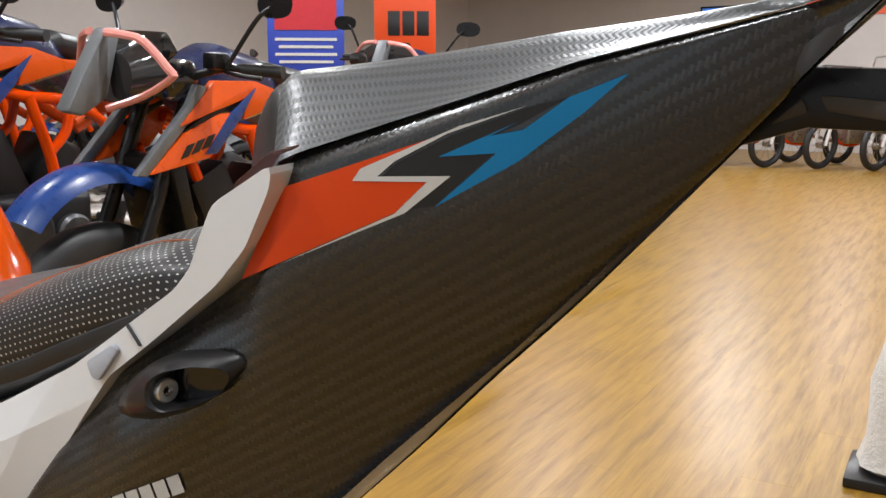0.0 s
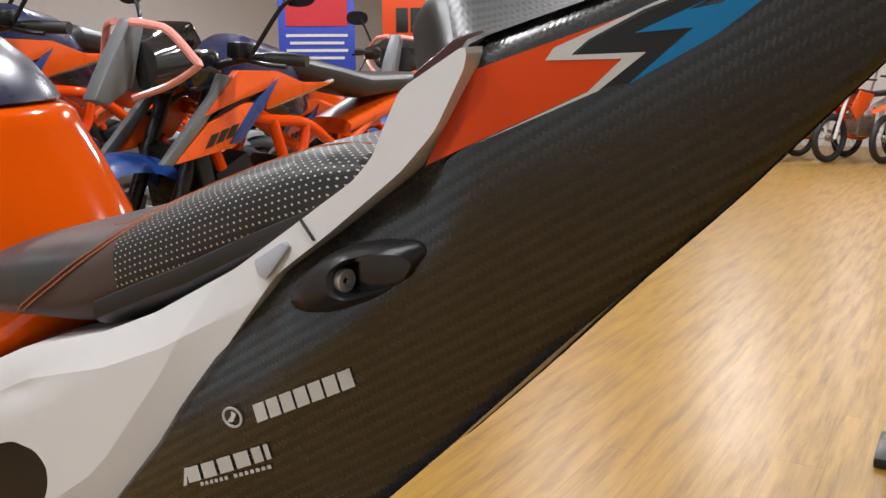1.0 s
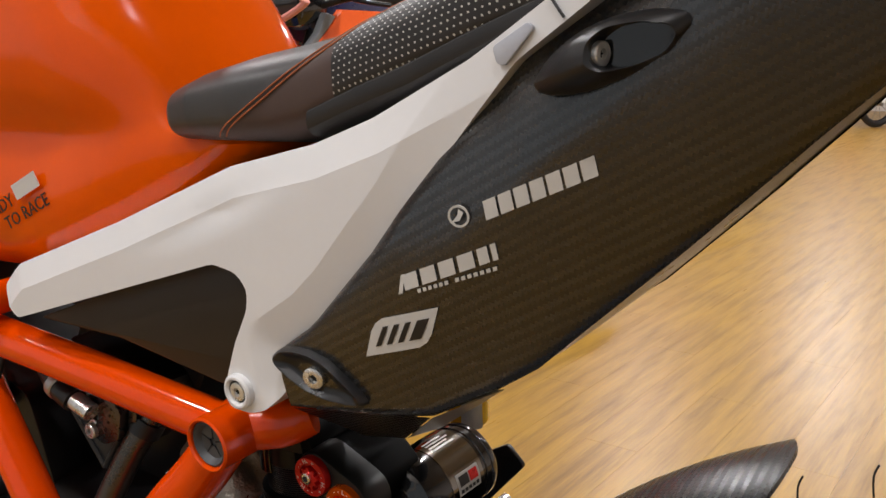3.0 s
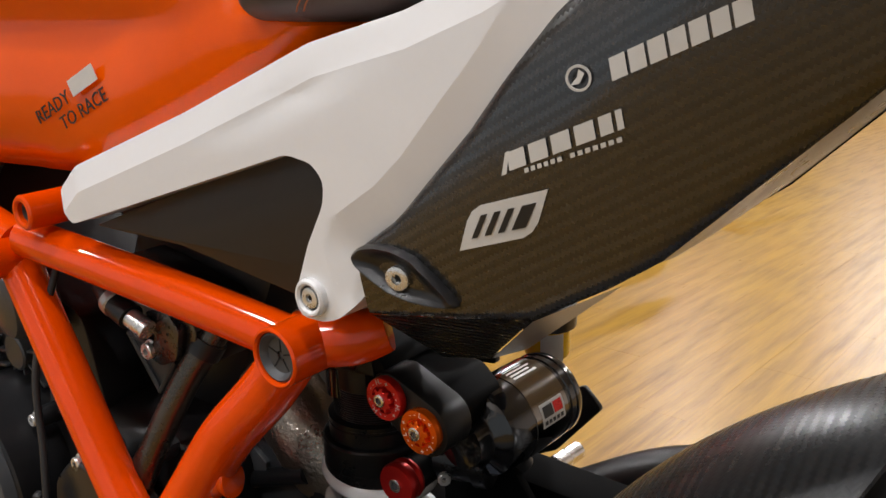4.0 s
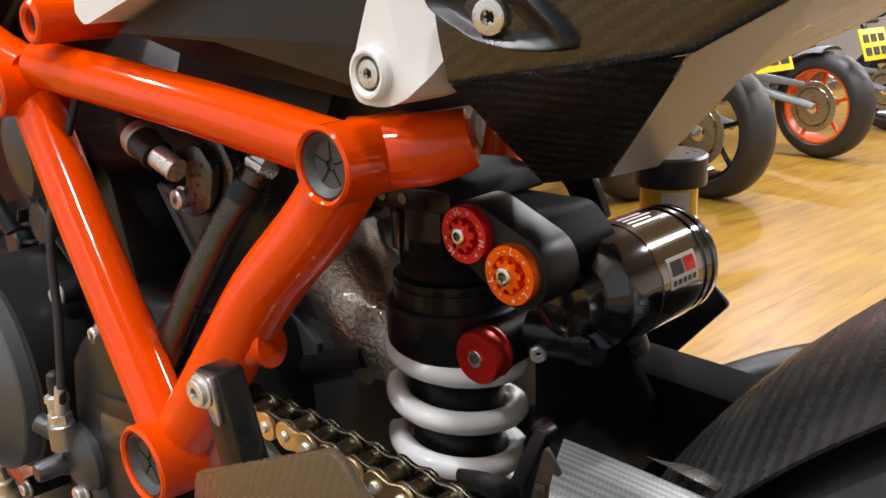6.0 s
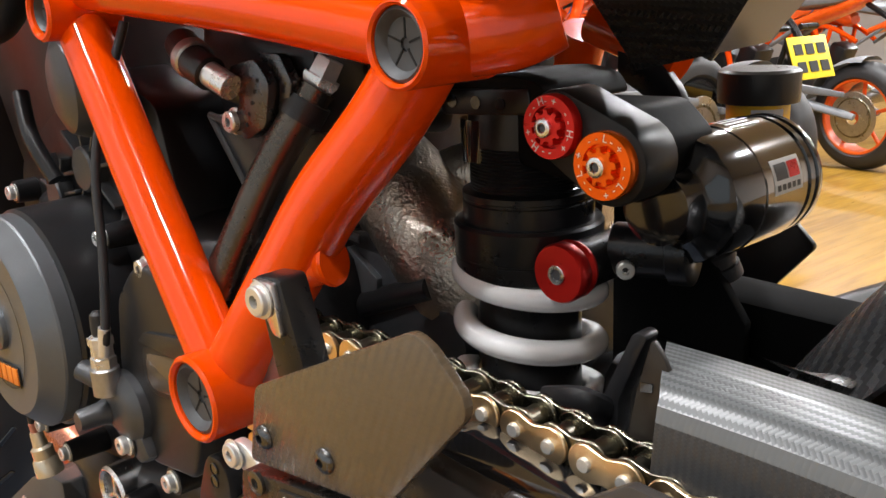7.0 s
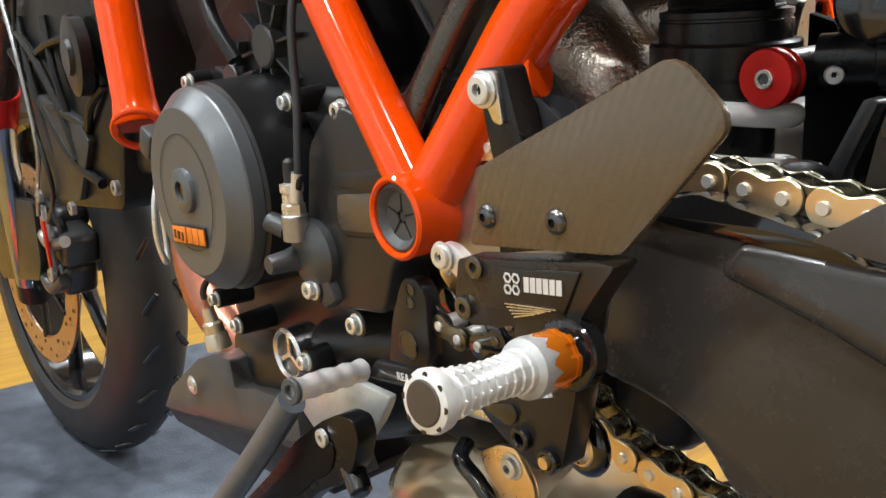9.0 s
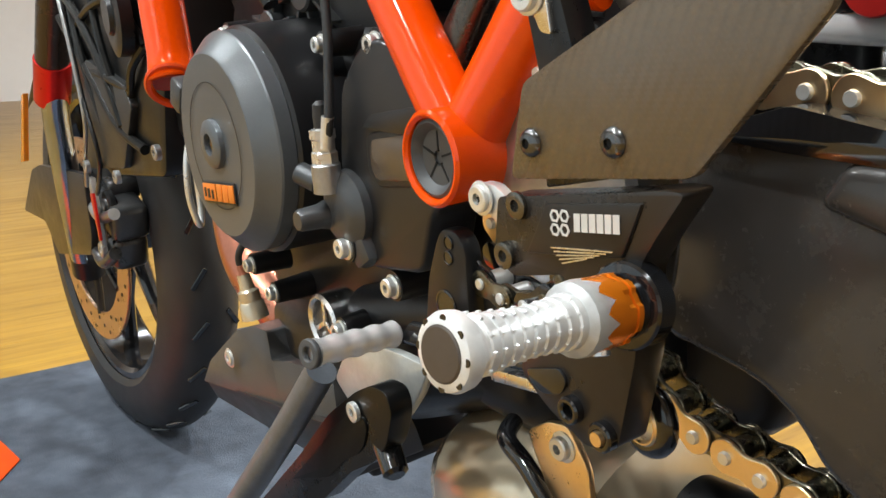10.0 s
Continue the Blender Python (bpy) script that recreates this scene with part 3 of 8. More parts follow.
bmesh.ops.bevel(bm, geom=[e for e in bm.edges if len(e.link_faces) == 2 and e.calc_face_angle(0) > radians(50)], offset=0.0022, segments=3, profile=0.5, affect="EDGES", clamp_overlap=True)
beam = part("subframe_beam", bm, WHITE, bike, "satin white subframe beam", 13)
part("side_panel", prism(rounded([(-0.2, 0.811), (-0.015, 0.88), (0.014, 0.875), (0.012, 0.843), (-0.005, 0.808), (-0.024, 0.79), (-0.12, 0.808)], 0.004), -0.075, -0.05, 0.002, shear=lambda x, z: 0.1 * min(x, 0)), PANEL, bike, "dark brown-black side panel")
boss = part("beam_boss", ring((-0.0025, -0.0958, 0.7998), (0, 1, 0), 0.007, 0.0106, 0.02, 0.0012), WHITE, beam, "white screw boss")
bolt(boss, (-0.0025, -0.093, 0.7998), LEFT, 0.0056, 0.0018)
part("boss_floor", lathe((-0.0025, -0.0932, 0.7998), LEFT, [(0, 0.0069), (0.0003, 0.0069), (0.0003, 0)], 24), PLUG, boss)
part("beam_tip", prism([(0.243, 1.06), (0.25, 1.068), (0.276, 1.082), (0.277, 1.087), (0.263, 1.084), (0.244, 1.071)], -0.076, -0.05, 0.002, shear=beam_y), mat("maroon_black_cap", (0.05, 0.015, 0.012), 0.25), beam, "dark maroon cap at the top of the beam")
part("beam_joint", prism([(0.1965, 1.0125), (0.1973, 1.013), (0.2035, 1.0045), (0.2027, 1.004)], -0.0922, -0.091, 0.0001, shear=beam_y), PLUG, beam)
# thin plate whose blue-grey colour stands in for a pocket's shade and reflection
part("pocket_shade", prism(rounded([(0.17, 0.993), (0.187, 1.003), (0.19, 1.0005), (0.176, 0.985), (0.172, 0.986)], 0.002), -0.0922, -0.09, 0.0005, shear=beam_y), mat("pocket_shade_grey", (0.45, 0.47, 0.52), 0.35), beam, "thin blue-grey plate painting a pocket's shade on the beam")

part("subframe_beam", prism(BEAM, 0.064, 0.088, 0.002, shear=lambda x, z: -beam_y(x, z)), WHITE, bike, "satin white subframe beam")
# unseen filler that stops far-side light, in place of airbox and battery
part("light_block", prism(rounded([(-0.3, 0.81), (-0.22, 0.86), (0.0, 0.93), (0.16, 0.975), (0.14, 0.85), (0.05, 0.79), (-0.03, 0.775), (-0.2, 0.79)], 0.01), -0.045, 0.06, 0.004), DARKCAST, bike, "black body inside the tail, added to block stray light")

# ---- seat
SEAT = [(-0.062, 0.9535, 0.01, 0.07), (-0.06, 0.954, 0.0155, 0.076), (-0.054, 0.955, 0.0195, 0.08), (-0.035, 0.9585, 0.0225, 0.083), (0.0, 0.963, 0.026, 0.084), (0.03, 0.966, 0.028, 0.083), (0.06, 0.972, 0.027, 0.084),
        (0.09, 0.984, 0.027, 0.082), (0.12, 0.995, 0.027, 0.079), (0.15, 1.007, 0.025, 0.076), (0.18, 1.018, 0.022, 0.072), (0.2, 1.024, 0.018, 0.069), (0.214, 1.028, 0.012, 0.064), (0.22, 1.029, 0.005, 0.058)]


def perforated():
    m, nt, p = nodes_of("perforated_black_vinyl")
    co = nt.nodes.new("ShaderNodeTexCoord").outputs["Object"]
    sep = nt.nodes.new("ShaderNodeSeparateXYZ")
    link(nt, co, sep.inputs[0])
    x, y, z = sep.outputs
    along_x = mathn(nt, "ADD", mathn(nt, "MULTIPLY", x, 0.93), mathn(nt, "MULTIPLY", z, 0.4))
    u = mathn(nt, "MULTIPLY", along_x, 1 / 0.0036)
    v = mathn(nt, "MULTIPLY", mathn(nt, "ADD", mathn(nt, "MULTIPLY", y, 0.9), mathn(nt, "SUBTRACT", mathn(nt, "MULTIPLY", z, 0.93), mathn(nt, "MULTIPLY", x, 0.4))), 1 / 0.0031)
    half = mathn(nt, "MULTIPLY", mathn(nt, "FLOORED_MODULO", mathn(nt, "FLOOR", v), 2.0), 0.5)
    du = mathn(nt, "SUBTRACT", mathn(nt, "FRACT", mathn(nt, "ADD", u, half)), 0.5)
    dv = mathn(nt, "SUBTRACT", mathn(nt, "FRACT", v), 0.5)
    d = mathn(nt, "SQRT", mathn(nt, "ADD", mathn(nt, "MULTIPLY", du, du), mathn(nt, "MULTIPLY", dv, dv)))
    dot = mathn(nt, "LESS_THAN", d, 0.16)
    big = noise_of(nt, co, 60.0)
    base = mixc(nt, big, (0.016, 0.015, 0.015), (0.03, 0.028, 0.027))
    link(nt, mixc(nt, dot, base, (0.55, 0.54, 0.5)), p.inputs["Base Color"])
    p.inputs["Roughness"].default_value = 0.45
    bump_of(nt, p, mathn(nt, "SUBTRACT", 1.0, dot), 0.5, 0.0005)
    return m


PERF = perforated()
def seat_row(x):
    return [float(np.interp(x, [q[0] for q in SEAT], [q[i] for q in SEAT])) for i in (1, 2, 3)]


def seam_x(z):
    """The slanting seam between the seat's nose and its cover."""
    return -0.029 + 1.73 * (z - 0.936)


def seat_piece(test):
    xs = sorted({q[0] for q in SEAT} | {round(-0.066 + 0.0035 * k, 4) for k in range(82)})
    bm = loft([oval((x, 0, seat_row(x)[0]), seat_row(x)[2], seat_row(x)[1], 96, 3.2) for x in xs if x <= 0.22])
    bmesh.ops.delete(bm, geom=[f for f in bm.faces if not test(f.calc_center_median())], context="FACES")
    return bm


NOSE = mat("grey_black_seat_vinyl", (0.05, 0.05, 0.051), 0.42, bump=0.3, bscale=900)
seat = part("seat", seat_piece(lambda p: p.x < seam_x(p.z)), NOSE, bike, "grey-black vinyl seat nose")
part("seat_inset", seat_piece(lambda p: seam_x(p.z) <= p.x < 0.078), SUEDE, seat, "brown-black ribbed seat inset")
part("seat_cushion", seat_piece(lambda p: p.x >= max(0.078, seam_x(p.z))), PERF, seat, "black perforated vinyl seat cushion")
part("seat_skirt", loft([oval((x, 0, z - h * 0.55), w * 1.01, h * 0.5, 36, 3.0) for x, z, h, w in SEAT[6:-1]]), VINYL, seat, "plain black seat edge")
STITCH = mat("orange_thread", (0.42, 0.12, 0.04), 0.7)
for off in (-0.001, 0.004):
    pts = []
    for k in range(12):
        a = math.radians(212 - k * 11)
        x = 0.02
        for _ in range(12):
            z0, h, w = seat_row(x)
            s_ = math.sin(a)
            z = z0 + 1.012 * h * math.copysign(abs(s_) ** 0.625, s_)
            x = 0.5 * x + 0.5 * (seam_x(z) + off)
        c_ = math.cos(a)
        pts.append((x, 1.008 * w * math.copysign(abs(c_) ** 0.625, c_), z))
    part("seam", tube(pts, 0.00045, 6, 4), STITCH, seat, "orange stitched seam")

pts = []
for k in range(14):
    x = 0.045 + 0.0125 * k
    z0, h, w = seat_row(x)
    a = radians(118)
    pts.append((x, -1.006 * w * abs(math.cos(a)) ** 0.625, z0 + 1.004 * h * math.sin(a) ** 0.625))
part("seam", tube(pts, 0.0005, 6, 3), STITCH, seat, "orange stitched seam")

# ---- fuel tank
# height, middle, reach to the rear, half width, of its outline from above
TANKS = [(0.832, -0.3, 0.06, 0.06), (0.838, -0.29, 0.1, 0.08), (0.855, -0.26, 0.12, 0.091), (0.875, -0.22, 0.12, 0.095), (0.9, -0.2, 0.15, 0.092), (0.92, -0.19, 0.17, 0.088), (0.936, -0.18, 0.185, 0.083), (0.944, -0.18, 0.172, 0.083),
         (0.953, -0.18, 0.135, 0.088), (0.972, -0.164, 0.106, 0.095), (1.01, -0.19, 0.106, 0.096), (1.034, -0.208, 0.106, 0.096), (1.044, -0.212, 0.105, 0.095), (1.0495, -0.215, 0.1, 0.09), (1.051, -0.215, 0.092, 0.083)]
TANK_TOP = [(1.0505, -0.215, 0.094, 0.085), (1.053, -0.215, 0.098, 0.089), (1.06, -0.218, 0.097, 0.088), (1.08, -0.23, 0.09, 0.082), (1.1, -0.246, 0.078, 0.072), (1.118, -0.265, 0.058, 0.054), (1.126, -0.28, 0.03, 0.03), (1.127, -0.29, 0.004, 0.004)]


def tank_ring(z, xc, reach, w, n=64, front=-0.54, grow=0.0):
    out = []
    for k in range(n):
        a = 2 * math.pi * k / n
        c, d = math.cos(a), math.sin(a)
        x = math.copysign(abs(c) ** 0.86, c) * ((reach if c > 0 else xc - front) + grow)
        out.append(Vector((xc + x, math.copysign(abs(d) ** 0.86, d) * (w + grow) * (1 + 0.3 * max(0.0, min(1.0, -x / 0.14))), z)))
    return out


def tank_row(rows, z):
    return [float(np.interp(z, [q[0] for q in rows], [q[i] for q in rows])) for i in (1, 2, 3)]


tank = part("fuel_tank", loft([tank_ring(*q) for q in TANKS]), TANK, bike, "glossy orange fuel tank", 50)
part("tank_cover", loft([tank_ring(*q, front=-0.5) for q in TANK_TOP]), NAVY, tank, "navy blue tank top cover", 50)


def cover_at(z, deg):
    xc, reach, w = tank_row(TANK_TOP, z)
    c, d = math.cos(radians(deg)), math.sin(radians(deg))
    return Vector((xc + math.copysign(abs(c) ** 0.86, c) * (reach + 0.0006), math.copysign(abs(d) ** 0.86, d) * (w + 0.0006), z))


label_film = part("tank_decal", sheet(lambda u, v: cover_at(1.083 + 0.022 * v, -82 + 60 * u), 14, 4), DECAL_WHITE, tank, "white printed label on the tank cover")
for k in range(3):
    part("label_line", sheet(lambda u, v: cover_at(1.087 + 0.006 * k + 0.0015 * v, -78 + (50 - 8 * k) * u) * 1.0004, 12, 1), PLUG, label_film)


def tank_side(x, z):
    """The tank's left surface at x and height z."""
    xc, reach, w = tank_row(TANKS, z)
    c = min(1.0, abs(x - xc) / (reach if x > xc else xc + 0.54)) ** (1 / 0.86)
    return -w * (1 - c * c) ** 0.43 * (1 + 0.3 * max(0.0, min(1.0, (xc - x) / 0.14)))


slope_x = (tank_side(-0.17, 0.885) - tank_side(-0.24, 0.885)) / 0.07
slope_z = (tank_side(-0.205, 0.9) - tank_side(-0.205, 0.87)) / 0.03
tm = facing((-0.242, tank_side(-0.205, 0.885) - 0.037 * slope_x - 0.0105 * slope_z - 0.0022, 0.8745), (0.06, 0.06 * slope_x, 0.028), (slope_x, -1, slope_z))
words("READY", 0.0125, tm, DECAL_BLACK, tank)
words("TO RACE", 0.0125, tm @ Matrix.Translation((0.021, -0.0125, 0)), DECAL_BLACK, tank)
part("tank_flag", box((0, 0, 0), (0.028, 0.0105, 0.0004), bevel=0), DECAL_WHITE, tank, "white bar").matrix_basis = tm @ Matrix.Translation((0.058, 0.0065, 0.0004))

# ---- trellis frame
frame_part = part("frame", ring((-0.0305, -0.0995, 0.76), (0, 1, 0), 0.0149, 0.0178, 0.049, 0.0012), ORANGE, bike, "orange powder-coated trellis frame")
part("frame_sleeve", ring((-0.152, -0.14, 0.589), (0, 1, 0), 0.0188, 0.0228, 0.05, 0.0015), ORANGE, frame_part)
part("frame_sleeve", join(ring((-0.252, -0.118, 0.817), (0, 1, 0), 0.0072, 0.0122, 0.05, 0.0015), ), ORANGE, frame_part)
part("frame_sleeve", ring((-0.306, -0.124, 0.777), (0, 1, 0), 0.0118, 0.0165, 0.045, 0.0015), ORANGE, frame_part)
part("frame_tube", tube([(-0.285, -0.1, 0.791), (-0.15, -0.089, 0.777), (-0.04, -0.075, 0.76)], 0.0144, 28), ORANGE, frame_part)
part("frame_tube", tube([(-0.306, -0.1, 0.772), (-0.231, -0.109, 0.682), (-0.154, -0.118, 0.594)], 0.0148, 28), ORANGE, frame_part)
part("frame_tube", tube([(-0.038, -0.074, 0.757), (-0.06, -0.081, 0.726), (-0.092, -0.091, 0.689), (-0.117, -0.102, 0.648), (-0.15, -0.117, 0.594)], [0.0165, 0.0172, 0.0174, 0.0174, 0.0165], 28), ORANGE, frame_part)
part("frame_tube", tube([(-0.04, -0.072, 0.76), (-0.01, -0.056, 0.763), (0.006, -0.044, 0.768)], [0.017, 0.0165, 0.013], 28), ORANGE, frame_part)
part("frame_tube", tube([(-0.3, -0.1, 0.785), (-0.37, -0.102, 0.805), (-0.5, -0.1, 0.86)], 0.0148, 24), ORANGE, frame_part)
part("frame_tube", lathe((-0.556, -0.116, 0.604), (-0.36, 0.1, 1), [(0.0, 0.0235), (0.002, 0.0245), (0.01, 0.0205), (0.024, 0.0186), (0.26, 0.0186)], 32), ORANGE, frame_part, "orange front frame tube")
# flat disc in darker orange paints the shade inside the open end
part("tube_mouth", lathe((-0.5559, -0.11603, 0.6038), (0.36, -0.1, -1), [(0, 0.0205), (0.0004, 0.0205), (0.0004, 0)], 32), mat("tube_mouth_shade", (0.3, 0.02, 0.001), 0.5), frame_part)
part("tube_flange", ring((-0.5505, -0.1185, 0.6035), (0.72, -0.42, -0.55), 0.0165, 0.0235, 0.005, 0.0015), ORANGE, frame_part)
part("frame_flange", lathe((-0.108, -0.099, 0.657), (1, 0.3, 0.22), [(0, 0.0125), (0.012, 0.0105), (0.0155, 0.0098), (0.0185, 0.0112), (0.0205, 0.0118), (0.022, 0.0112), (0.0222, 0.004)], 28), ORANGE, frame_part)
for c, r, nm in (((-0.0305, -0.0968, 0.76), 0.0148, "a"), ((-0.152, -0.1372, 0.589), 0.0186, "b"), ((-0.306, -0.1205, 0.777), 0.0116, "c"), ((-0.252, -0.113, 0.817), 0.007, "d")):
    plug = part("frame_plug", lathe(c, (0, 1, 0), [(0.0046, 0.0), (0.0046, r * 0.18), (0.0034, r * 0.2), (0.0032, r * 0.7), (0.0005, r * 0.82), (-0.0008, r * 0.9), (0.0, r * 0.985), (0.03, r)], 36), PLUG, frame_part, "grey rubber frame plug")
    if r > 0.01:
        for k in range(5):
            a = 2 * math.pi * k / 5 + 0.3
            part("plug_slit", box((c[0] + math.cos(a) * r * 0.42, c[1] + 0.0034, c[2] + math.sin(a) * r * 0.42), (r * 0.52, 0.0008, r * 0.055), (0, -math.degrees(a), 0), 0), SOCKET, plug)

# ---- engine
engine = part("engine", box((-0.33, 0.02, 0.53), (0.36, 0.2, 0.24), bevel=0.03, seg=3), DARKCAST, bike, "black V-twin engine block")
part("gearbox_case", box((-0.16, 0.09, 0.52), (0.18, 0.18, 0.22), bevel=0.03, seg=3), DARKCAST, engine)
part("front_cylinder", box((-0.47, 0.02, 0.69), (0.17, 0.17, 0.24), (0, -28, 0), 0.015), DARKCAST, engine)
part("rear_cylinder", box((-0.24, 0.05, 0.7), (0.15, 0.14, 0.26), (0, 28, 0), 0.015), DARKCAST, engine)
AX = (-0.394, -0.15, 0.572)
cc = part("engine_cover", lathe((AX[0], -0.09, AX[2]), LEFT, [(0.034, 0.075), (0.0455, 0.075), (0.047, 0.0742), (0.0572, 0.0632), (0.0585, 0.0622), (0.0592, 0.0612), (0.0592, 0.0), ], 96), COVER, engine, "grey round generator cover", 18)
part("cover_drum", lathe((AX[0] + 0.002, -0.04, AX[2]), LEFT, [(0, 0.079), (0.084, 0.0775), (0.086, 0.075)], 64), DARKCAST, engine, "black cover base")
capd = part("cover_cap", lathe((AX[0], -0.1485, AX[2] + 0.002), LEFT, [(0, 0.017), (0.004, 0.0165), (0.0055, 0.014), (0.0058, 0.0075), (0.002, 0.0072), (0.002, 0.0)], 40), COVER, cc, "grey screw cap")
part("hex_socket", lathe((AX[0], -0.1517, AX[2] + 0.002), LEFT, [(0, 0.0062), (0.0004, 0.0062), (0.0004, 0)], 6), GLOSSBLACK, capd)
part("cover_lug", box((AX[0] - 0.068, -0.135, AX[2] + 0.03), (0.02, 0.03, 0.024), (0, 25, 0), 0.004), CAST, cc)
BADGE = mat("orange_badge", (0.75, 0.2, 0.02), 0.45)
part("badge_field", prism([(-0.4255, 0.5295), (-0.4255, 0.5445), (-0.3665, 0.5505), (-0.3665, 0.5355)], -0.1508, -0.15, 0.0002), DECAL_BLACK, cc, "black badge field")
for a, b in ((-0.424, -0.4005),):
    part("badge_mark", prism([(a, 0.5312), (a, 0.5435), (b, 0.546), (b, 0.5337)], -0.1516, -0.1505, 0.0002), BADGE, cc, "orange raised badge")
for a, b in ((-0.4205, -0.4175), (-0.4145, -0.4105), (-0.407, -0.404)):
    part("badge_mark", prism([(a, 0.5345), (a, 0.541), (b, 0.5415), (b, 0.535)], -0.152, -0.1514, 0), DECAL_BLACK, cc)
for i in range(3):
    a = -0.398 + 0.0104 * i
    part("badge_mark", prism([(a, 0.534 + 0.001 * i), (a, 0.546 + 0.001 * i), (a + 0.009, 0.547 + 0.001 * i), (a + 0.009, 0.535 + 0.001 * i)], -0.1516, -0.1505, 0.0002), BADGE, cc, "orange raised badge")
part("cover_groove", ring((AX[0], -0.1498, AX[2]), LEFT, 0.0425, 0.0432, 0.0003, 0.0001, 64), DARKCAST, cc)

# sprocket cover
SPR = [(-0.272, 0.57), (-0.262, 0.615), (-0.24, 0.636), (-0.222, 0.642), (-0.2, 0.636), (-0.165, 0.605), (-0.15, 0.57), (-0.18, 0.555), (-0.193, 0.52), (-0.247, 0.512), (-0.264, 0.528)]
spc = part("sprocket_cover", prism(rounded(SPR, 0.008), -0.122, -0.09, 0.004, 3), PLASTIC, engine, "black plastic sprocket cover")
part("cover_window", prism(rounded([(-0.232, 0.588), (-0.192, 0.595), (-0.186, 0.588), (-0.188, 0.571), (-0.228, 0.566), (-0.234, 0.572)], 0.005), -0.1235, -0.12, 0.0008), mat("brown_tinted_pane", (0.085, 0.062, 0.042), 0.22), spc, "brown-tinted inspection pane")
part("pane_rim", prism(rounded([(-0.238, 0.591), (-0.19, 0.5995), (-0.182, 0.591), (-0.184, 0.568), (-0.229, 0.562), (-0.2385, 0.569)], 0.007, 4), -0.1228, -0.119, 0.0014, 3), PLASTIC, spc)
part("cover_brow", prism(rounded([(-0.238, 0.594), (-0.228, 0.602), (-0.19, 0.608), (-0.17, 0.61), (-0.175, 0.597), (-0.2, 0.594)], 0.004), -0.1245, -0.119, 0.002), PLASTIC, spc)
for c, r in (((-0.229, -0.116, 0.638), 0.0052), ((-0.23, -0.118, 0.504), 0.0056), ((-0.259, -0.13, 0.524), 0.0058), ((-0.326, -0.097, 0.635), 0.005), ((-0.508, -0.085, 0.64), 0.0055), ((-0.162, -0.034, 0.603), 0.0062),
             ((-0.3, -0.118, 0.458), 0.0052), ((-0.42, -0.11, 0.452), 0.0052), ((-0.445, -0.115, 0.47), 0.005)):
    part("boss", lathe((c[0], c[1] + 0.03, c[2]), LEFT, [(0, r * 1.9), (0.03, r * 1.6)], 20), DARKCAST, engine)
    bolt(engine, c, LEFT, r, 0.006, name="case_screw", flange=r * 0.28)

# clutch slave cylinder with its fitting and hose
slave = part("slave_cylinder", lathe((-0.262, -0.115, 0.545), LEFT, [(0, 0.024), (0.012, 0.023), (0.016, 0.018), (0.018, 0.012)], 36), CAST, engine, "grey clutch slave cylinder")
part("slave_stub", lathe((-0.276, -0.125, 0.541), LEFT, [(0, 0.0105), (0.008, 0.0085), (0.012, 0.0072), (0.024, 0.0066), (0.026, 0.0055), (0.026, 0)], 28), CAST, slave)
part("slave_arm", box((-0.254, -0.122, 0.53), (0.02, 0.014, 0.036), (0, -30, 0), 0.005), CAST, slave)
part("slave_tower", lathe((-0.268, -0.133, 0.556), (0.0, 0, 1), [(0, 0.0085), (0.016, 0.0085), (0.017, 0.0075)], 24), ALUGREY, slave)
part("banjo_fitting", lathe((-0.268, -0.133, 0.573), (0.0, 0, 1), [(0, 0.0075), (0.006, 0.0075), (0.007, 0.0065), (0.013, 0.0065), (0.014, 0.0075), (0.019, 0.0075), (0.02, 0.005)], 6), STEEL, slave, "plated hexagon fitting")
part("bleed_cap", lathe((-0.268, -0.133, 0.593), (0.0, 0, 1), [(0, 0.0042), (0.006, 0.0045), (0.013, 0.004), (0.015, 0.002), (0.015, 0)], 16), RUBBER, slave, "black rubber bleed cap")
part("slave_stub", lathe((-0.285, -0.13, 0.559), (-0.8, -0.4, 0.35), [(0, 0.007), (0.014, 0.0068), (0.015, 0.006), (0.015, 0)], 20), CAST, slave)
part("hose", tube([(-0.262, -0.134, 0.585), (-0.258, -0.133, 0.6), (-0.265, -0.125, 0.64), (-0.275, -0.115, 0.7), (-0.27, -0.09, 0.77)], 0.0028, 12), RUBBER, slave, "black hydraulic hose")
part("hose_ferrule", tube([(-0.262, -0.1345, 0.582), (-0.2585, -0.1335, 0.6)], 0.0036, 12), STEEL, slave)

# ribbed camshaft-drive cover and round cap on the front cylinder
head = part("cylinder_cover", prism(rounded([(-0.55, 0.6), (-0.53, 0.66), (-0.46, 0.7), (-0.36, 0.74), (-0.29, 0.72), (-0.27, 0.64), (-0.34, 0.6)], 0.012), -0.068, -0.02, 0.004), DARKCAST, engine, "black ribbed cylinder cover")
for hx, hz, r, n in ((-0.387, 0.67, 0.017, 8), (-0.445, 0.644, 0.013, 7)):
    part("rib_hub", lathe((hx, -0.062, hz), LEFT, [(0, r), (0.016, r * 0.95), (0.0175, r * 0.85), (0.0175, 0)], 28), CAST, head)
    for k in range(n):
        a = 2 * math.pi * k / n + 0.2
        L = r * 2.3
        part("rib", box((hx + math.cos(a) * L * 0.72, -0.068, hz + math.sin(a) * L * 0.72), (L * 0.75, 0.016, 0.0028), (0, -math.degrees(a), 0), 0.0008), CAST, head)
part("oval_cap", lathe((-0.335, -0.07, 0.733), (-0.15, -1, -0.05), [(0, 0.034), (0.025, 0.033), (0.033, 0.029), (0.037, 0.02), (0.038, 0.0)], 40), CAST, engine, "grey domed cap")
